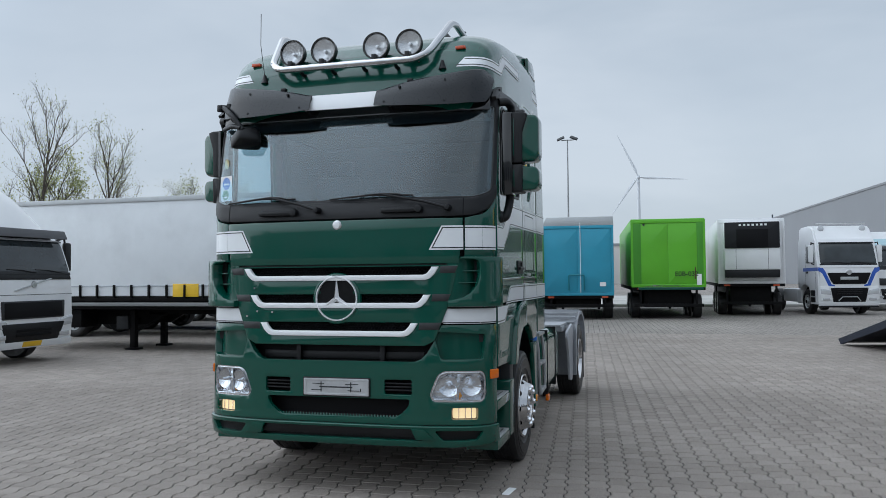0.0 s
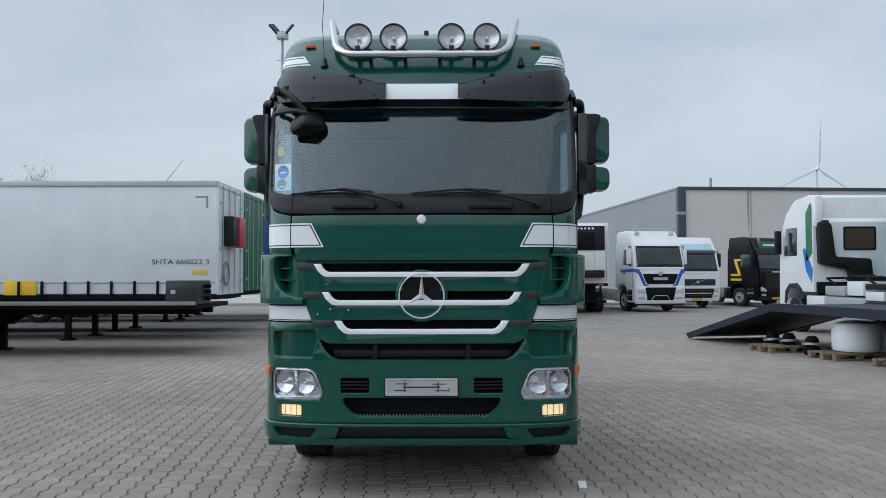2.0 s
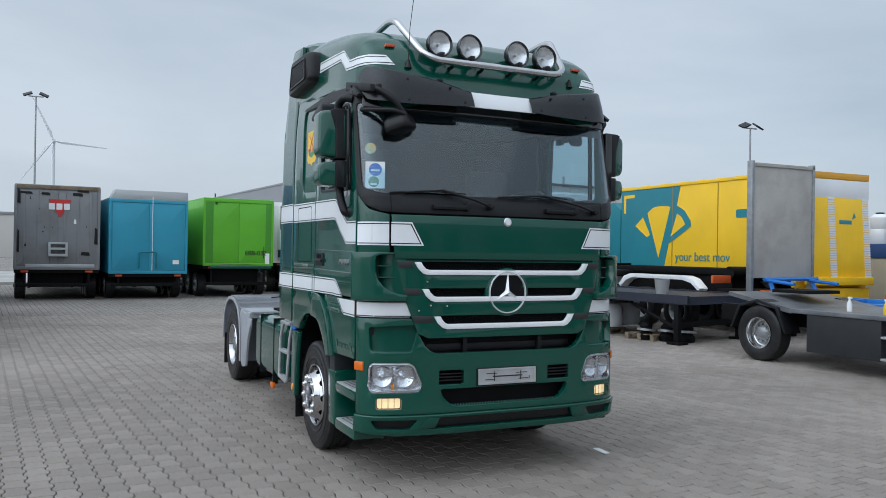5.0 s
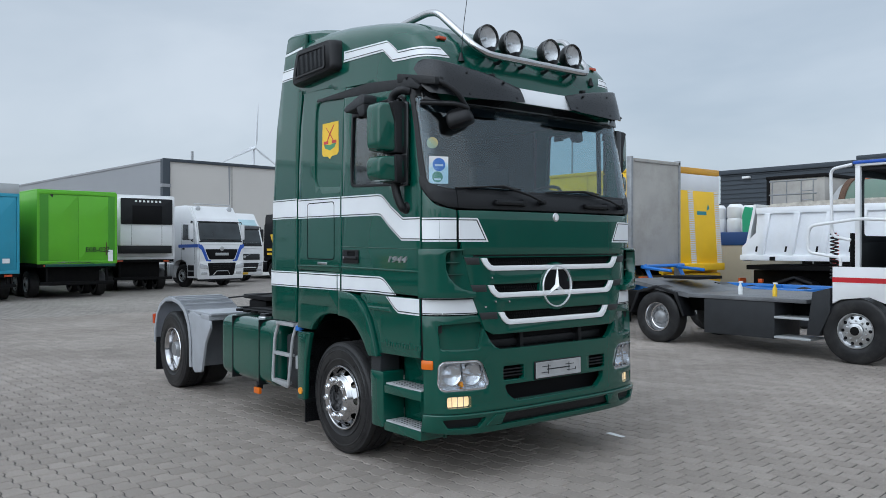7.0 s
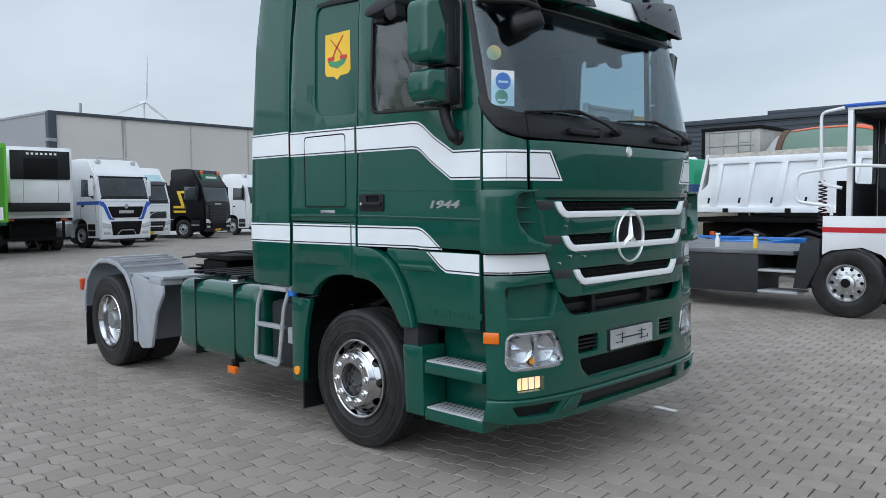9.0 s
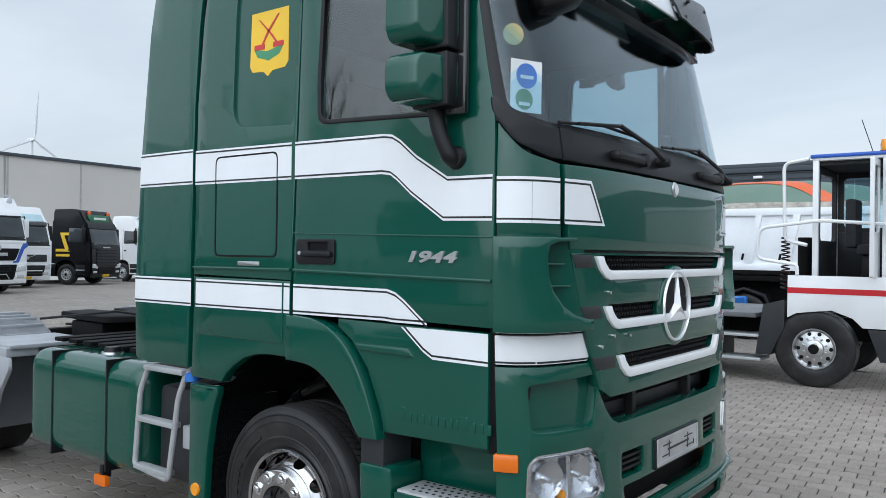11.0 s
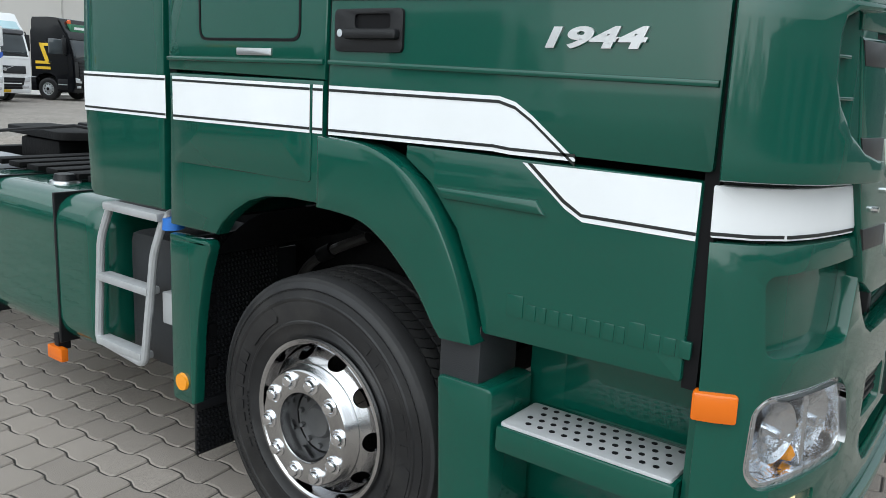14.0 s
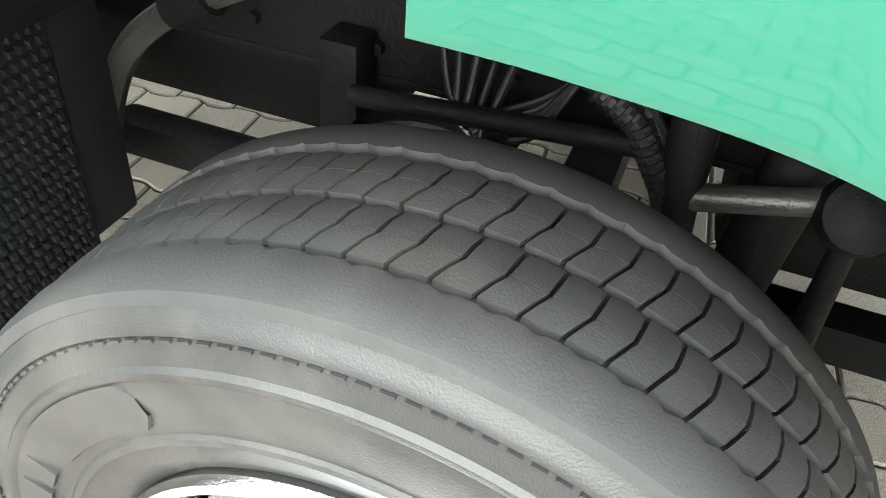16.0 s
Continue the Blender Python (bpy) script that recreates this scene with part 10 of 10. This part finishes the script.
part("drum_head", lathe([(0.0, 0.0)] + [(r, a) for a, r in DRUM[:4]], d0, d1, 40), cap_m, dm, "pale grey drum end")
part("drum_ring", lathe([(1.04, 0.58), (1.16, 0.60), (1.16, 0.78), (1.10, 0.80)], d0, d1, 40), RUST, dm)


def drum_skin(u, v, d):
    r = interp(DRUM, u) + d
    return (-r * math.sin(v), 3.0 - u, 2.95 + r * math.cos(v))


part("drum_ribbon", panel([(0.85, 0.02), (1.6, 0.02), (2.6, 0.06), (3.4, 0.35), (4.6, 1.0), (5.6, 1.5), (5.6, 1.85), (4.4, 1.25), (3.2, 0.60), (2.4, 0.36), (1.6, 0.36), (0.85, 0.40)], drum_skin, 0.004, 0.02, 0.12, bev=0), ORANGE_PAINT, dm, "orange ribbon round the drum")
part("drum_ribbon", panel([(0.85, 1.55), (1.5, 1.75), (2.3, 2.2), (2.0, 2.4), (0.85, 1.9)], drum_skin, 0.004, 0.02, 0.12, bev=0), ORANGE_PAINT, dm)
part("frame", box(-0.6, 0.6, -4.5, 4.0, 0.7, 1.5, 0.03), CHASSIS, mx)
part("drum_stand", box(-0.9, 0.9, 2.8, 3.1, 1.4, 2.9, 0.03), GREY_METAL, mx)
part("drum_stand", box(-0.9, 0.9, -2.9, -2.6, 1.4, 2.5, 0.03), GREY_METAL, mx)
part("cab", panel([(-6.6, 0.6), (-6.7, 1.8), (-6.4, 3.0), (-4.9, 3.05), (-4.8, 0.7)], lambda u, v, d: (d, u, v), -1.2, 1.2, 1.0, bev=0.1), TRUCK_WHITE, mx)
part("walkway", box(-1.3, 1.1, 3.0, 4.6, 3.12, 3.18, 0.01), GREY_METAL, mx)
for y1 in (3.1, 3.5, 4.0, 4.5):
    part("walkway_post", cyl((-1.28, y1, 1.2), (-1.28, y1, 4.05), 0.025, seg=6), GREY_METAL, mx)
for z1 in (3.6, 4.05):
    part("walkway_rail", tube([(-1.28, 3.0, z1), (-1.28, 4.6, z1)], 0.025, 6), GREY_METAL, mx)
for z1 in (2.2, 2.5, 2.8, 3.1, 3.4, 3.7):
    part("ladder_rung", cyl((-1.28, 3.1, z1), (-1.28, 3.5, z1), 0.018, seg=6), GREY_METAL, mx)
for yy in (-5.6, -3.6, 1.6, 3.0):
    for g in (1, -1):
        road_wheel("wheel", mx, g * 1.15, yy, 0.5, g)

# ---- buildings ----
bd = thing("warehouse", 57.6, 122.2, 0, 5, "long pale warehouse with grey gable side", "building")
part("wall", box(-31.2, 60, -27.2, -26.8, 0, 12.4, 0), CLAD_PALE, bd)
part("wall", box(-31.3, -30.9, -26.9, 62, 0, 12.4, 0), CLAD_GREY, bd)
part("wall", box(-31.2, 60, 61.6, 62, 0, 12.4, 0), CLAD_GREY, bd)
part("wall", box(59.6, 60, -27, 62, 0, 12.4, 0), CLAD_GREY, bd)
part("roof", box(-31.4, 60.2, -27.3, 62.2, 12.3, 12.6, 0.05), CLAD_GREY, bd)
part("parapet_trim", box(-31.4, 60.2, -27.42, -27.2, 12.25, 12.62, 0.03), CLAD_DARK, bd)
part("corner_trim", box(-31.45, -30.5, -27.45, -26.7, 0, 12.5, 0.05), CLAD_DARK, bd)
part("corner_band", box(-31.6, -30.45, -27.5, -26.6, 9.1, 9.5, 0.02), CLAD_GREY, bd)
for k in range(1, 8):
    x = -31.2 + 9.1 * k
    part("wall_joint", box(x - 0.10, x + 0.10, -27.26, -27.18, 0, 12.2, 0), KERB, bd)
part("stain", panel([(-22.60, 12.2), (-22.27, 12.2), (-22.35, 7.6), (-22.43, 6.9), (-22.51, 8.4)], flat_xz(-27.2), 0.005, 0.02, 4.0, bev=0), CLAD_GREY, bd)
for x, y in ((-26.0, 20.0), (5.0, -20.0), (-29.0, 50.0)):
    part("roof_vent", cyl((x, y, 12.5), (x, y, 14.0), 0.15, seg=8), CLAD_DARK, bd)
for x in (-25.0, 8.0):
    part("flue", cyl((x, -22, 12.5), (x, -22, 14.4), 0.18, seg=8), GREY_METAL, bd)

hall = thing("dark_hall", 58, 0, 0, 0, "low dark clad industrial hall", "building")
part("wall", box(-14.4, 20, -60, 26, 0, 6.7, 0.02), CLAD_DARK, hall)
part("roof_edge", box(-14.6, 20.2, -60.2, 26.2, 6.7, 7.0, 0.05), CLAD_DARK, hall)
part("roof_raise", box(-14.5, 0, 6, 17, 7.0, 7.25, 0.05), CLAD_DARK, hall)
for k in range(22):
    part("cladding_rib", box(-14.46, -14.38, -60, 26, 0.3 + 0.3 * k, 0.36 + 0.3 * k, 0), CLAD_DARK, hall)
part("gate_opening", box(-14.5, -14.36, -20, 17.5, 0.0, 4.9, 0.02), GREY_PANEL, hall)
part("gate_frame", box(-14.55, -14.36, -20.3, 17.9, 4.9, 5.2, 0.02), STEEL_PALE, hall)
for y in (24, 12, 4):
    part("wall_lamp", box(-14.7, -14.4, y - 0.25, y + 0.25, 6.35, 6.5, 0.03), TRUCK_WHITE, hall)

back_hall = thing("low_warehouse", -60, 160, 0, 0, "far low grey warehouse", "building")
part("wall", box(-30, 95, 0, 20, 0, 8.0, 0.02), CLAD_PALE, back_hall)
part("roof_edge", box(-30.2, 95.2, -0.2, 20.2, 7.8, 8.3, 0.05), CLAD_GREY, back_hall)

# ---- masts and wind turbines ----
def light_mast(x, y, h, heads, label="tall grey yard light mast", steps=False):
    t = thing("light_mast", x, y, 0, 0, label, "mast", "yard light masts")
    part("pole", cyl((0, 0, 0), (0, 0, h), 0.16 if steps else 0.11, 0.08 if steps else 0.06, 12), GREY_METAL, t)
    part("base_plate", box(-0.25, 0.25, -0.25, 0.25, 0, 0.06, 0.01), GREY_METAL, t)
    wide = 0.28 if steps else 0.6
    part("cross_arm", cyl((-wide, 0, h - 0.05), (wide, 0, h - 0.05), 0.05, seg=8), GREY_METAL, t)
    if steps:
        part("gear_box", box(-0.34, 0.34, -0.3, 0.3, h - 0.5, h - 0.1, 0.03), STEEL_PALE, t)
    for k in range(heads):
        u = (-0.65 + 1.3 * k / max(1, heads - 1) if heads > 1 else 0.0) * (0.7 if steps else 1.0)
        hd_ = part("lamp_head", box(-0.38, 0.38, -0.28, 0.28, -0.06, 0.06, 0.02), DARK, t)
        hd_.matrix_basis = Matrix.Translation((u, -0.1, h + 0.12)) @ Euler((radians(28), radians((-22 if u < 0 else 22) if not steps else (50 if u < 0 else -50)), 0)).to_matrix().to_4x4()
    if steps:
        for k in range(int(h / 0.7) - 4):
            part("climbing_peg", box(-0.30 if k % 2 else -0.02, 0.02 if k % 2 else 0.30, -0.02, 0.02, 2.0 + 0.7 * k, 2.04 + 0.7 * k, 0), GREY_METAL, t)
    return t


light_mast(-6.4, 73, 15.2, 2)
light_mast(-10.3, 44, 17.2, 2, "tall mast with climbing pegs", True)
light_mast(42, 38, 11.5, 2)
light_mast(34, -40, 11.5, 2)


def turbine(x, y, h, blade, turn, rz=0):
    t = thing("wind_turbine", x, y, 0, rz, "distant white three-bladed wind turbine", "wind turbine", "wind turbines on the horizon")
    part("tower", cyl((0, 0, 0), (0, 0, h), 2.4, 1.5, 20), TURBINE, t)
    part("nacelle", box(-1.8, 1.8, -3, 7, h - 1.6, h + 2.0, 0.8), TURBINE, t)
    hb = part("hub", lathe([(0.0, 0.0), (1.2, 0.6), (1.7, 2.0), (1.7, 3.4)], (0, -6.0, h), (0, 0, h), 18), TURBINE, t)
    for k in range(3):
        b = bmesh.new()
        rows = []
        for d, c, th in ((1.0, 0.9, 0.9), (3.0, 1.0, 0.8), (9.0, 2.2, 0.5), (blade * 0.5, 1.4, 0.35), (blade * 0.85, 0.8, 0.2), (blade, 0.15, 0.08)):
            rows.append([b.verts.new((u, -5.0 + v, d)) for u, v in ((-c * 0.4, 0), (0, -th), (c, 0), (0, th))])
        for p, q in zip(rows, rows[1:]):
            for i in range(4):
                j = (i + 1) % 4
                b.faces.new((p[i], p[j], q[j], q[i]))
        b.faces.new(rows[-1]), b.faces.new(rows[0][::-1])
        bl = part("blade", b, TURBINE, t)
        bl.matrix_basis = Matrix.Translation((0, 0, h)) @ Euler((0, radians(turn + 120 * k), 0)).to_matrix().to_4x4()
    return t


turbine(900 * math.sin(radians(-1.4)), 900 * math.cos(radians(-1.4)) - 5, 110, 52, -25)
turbine(900 * math.sin(radians(24.9)), 900 * math.cos(radians(24.9)) - 5, 110, 50, 4)
turbine(950 * math.sin(radians(-20.3)), 950 * math.cos(radians(-20.3)), 96, 52, 40)


# ---- trees ----
def tree(x, y, h, seed, leaf, spread=1.0, leaves=600, label="bare tree with a few young leaves"):
    rnd = random.Random(seed)
    t = thing("tree", x, y, 0, rnd.uniform(0, 360), label, "tree", "trees behind the trailers")
    tb, lb = bmesh.new(), bmesh.new()
    tips = []

    def limb(p, d, length, r, depth):
        pts, q, dd = [p.copy()], p.copy(), d.copy()
        n = 4
        for k in range(n):
            wd = 0.045 if depth == 0 else 0.14
            dd = (dd + Vector((rnd.uniform(-wd, wd), rnd.uniform(-wd, wd), rnd.uniform(-0.02, 0.12)))).normalized()
            q = q + dd * length / n
            pts.append(q.copy())
        rings = []
        seg = 6 if depth < 2 else 3
        up = dd.orthogonal().normalized()
        sd_ = dd.cross(up)
        for k, c in enumerate(pts):
            rr = r * (1 - 0.62 * k / n)
            rings.append([tb.verts.new(c + (up * math.cos(a) + sd_ * math.sin(a)) * rr) for a in [2 * math.pi * i / seg for i in range(seg)]])
        for a, b in zip(rings, rings[1:]):
            for i in range(seg):
                j = (i + 1) % seg
                tb.faces.new((a[i], a[j], b[j], b[i]))
        if depth >= 4:
            tips.append(pts[-1])
            tips.append(pts[2])
            return
        kids = (16 if depth == 0 else (5 if depth == 1 else 4))
        for k in range(kids):
            f = rnd.uniform(0.30, 1.0) if depth else 0.22 + 0.78 * k / kids
            i = min(n - 1, int(f * n))
            base_ = pts[i].lerp(pts[i + 1], f * n - i)
            ang = rnd.uniform(0, 2 * math.pi)
            out = (dd * rnd.uniform(0.5, 1.1) + (up * math.cos(ang) + sd_ * math.sin(ang)) * 0.75 * spread + Vector((0, 0, 0.35))).normalized()
            limb(base_, out, length * (rnd.uniform(0.30, 0.40) * (1.25 - 0.55 * f) if depth == 0 else rnd.uniform(0.38, 0.52)), r * (0.34 if depth == 0 else 0.45), depth + 1)

    limb(Vector((0, 0, 0)), Vector((0, 0, 1)), h * 0.95, h * 0.013, 0)
    part("trunk", tb, BARK if h > 7 else TWIG, t, smooth=60)
    for k in range(2 * leaves):
        c = rnd.choice(tips) + Vector([rnd.gauss(0, 0.25) for _ in range(3)])
        e = Euler([rnd.uniform(0, 6.28) for _ in range(3)]).to_matrix()
        s = rnd.uniform(0.05, 0.10) if leaves > 2000 else rnd.uniform(0.03, 0.06)
        lb.faces.new([lb.verts.new(c + e @ Vector(q) * s) for q in ((-1, 0, 0), (0, -0.5, 0.1), (1, 0, 0), (0, 0.5, 0.1))])
    part("crown", lb, leaf, t, smooth=0)
    return t


tree(-33.0, 33.0, 10.6, 3, BUD, 0.9, 900)
tree(-30.2, 36.0, 9.4, 5, BUD, 0.9, 1300)
tree(-38.5, 32.0, 9.2, 8, BUD, 1.2, 5200, "tree with yellow-green young leaves")
tree(-41.5, 34.0, 9.6, 11, BUD, 1.2, 5200, "tree with yellow-green young leaves")
tree(-27.0, 39.5, 7.2, 13, BUD, 1.1, 1300)
tree(-24.0, 41.0, 6.8, 17, BUD, 1.2, 1100)
tree(-36.0, 38.0, 8.2, 19, BUD, 1.1, 2500)

# ---- kerb and verge at the back of the yard ----
kb = bmesh.new()
box(-60, 26, 39.0, 39.15, -0.05, 0.14, 0.02, kb)
tagged(finish(kb, "kerb", KERB), "concrete kerb at the edge of the yard", "kerb", kind="structure")
vg = bmesh.new()
box(-60, 26, 39.16, 60, -0.05, 0.10, 0, vg)
tagged(finish(vg, "verge", GRASS), "pale concrete strip behind the kerb", "verge", kind="structure")

# ---- unseen hall and hedge, added behind the camera to darken the paint's reflections ----
rear_hall = thing("unseen_hall", -6, -46, 0, 0, "unseen long low hall with dark gates, added to darken reflections", "building")
part("wall", box(-40, 40, -10, 0, 0, 6.5, 0.02), CLAD_GREY, rear_hall)
part("roof_edge", box(-40.3, 40.3, -10.3, 0.3, 6.5, 6.9, 0.05), CLAD_DARK, rear_hall)
for k in range(8):
    part("gate", box(-37 + 9.6 * k, -32 + 9.6 * k, 0.0, 0.06, 0, 4.6, 0.01), CLAD_DARK, rear_hall)
rnd = random.Random(4)
hb_ = bmesh.new()
for k in range(16000):
    x = rnd.uniform(-95, -28)
    a = (x + 95) / 67
    z = rnd.uniform(0, 1) ** 0.8 * (5.5 + 2.0 * math.sin(x * 0.35) + 1.2 * math.sin(x * 1.3))
    c = Vector((x, -6 - 40 * a + rnd.gauss(0, 1.2), z))
    e = Euler([rnd.uniform(0, 6.28) for _ in range(3)]).to_matrix()
    q = rnd.uniform(0.12, 0.28)
    hb_.faces.new([hb_.verts.new(c + e @ Vector(w_) * q) for w_ in ((-1, 0, 0), (0, -0.6, 0.15), (1, 0, 0), (0, 0.6, 0.15))])
tagged(finish(hb_, "hedge_row", FOLIAGE, smooth=0), "unseen dense dark hedge, added to darken reflections", "hedge", kind="stuff")
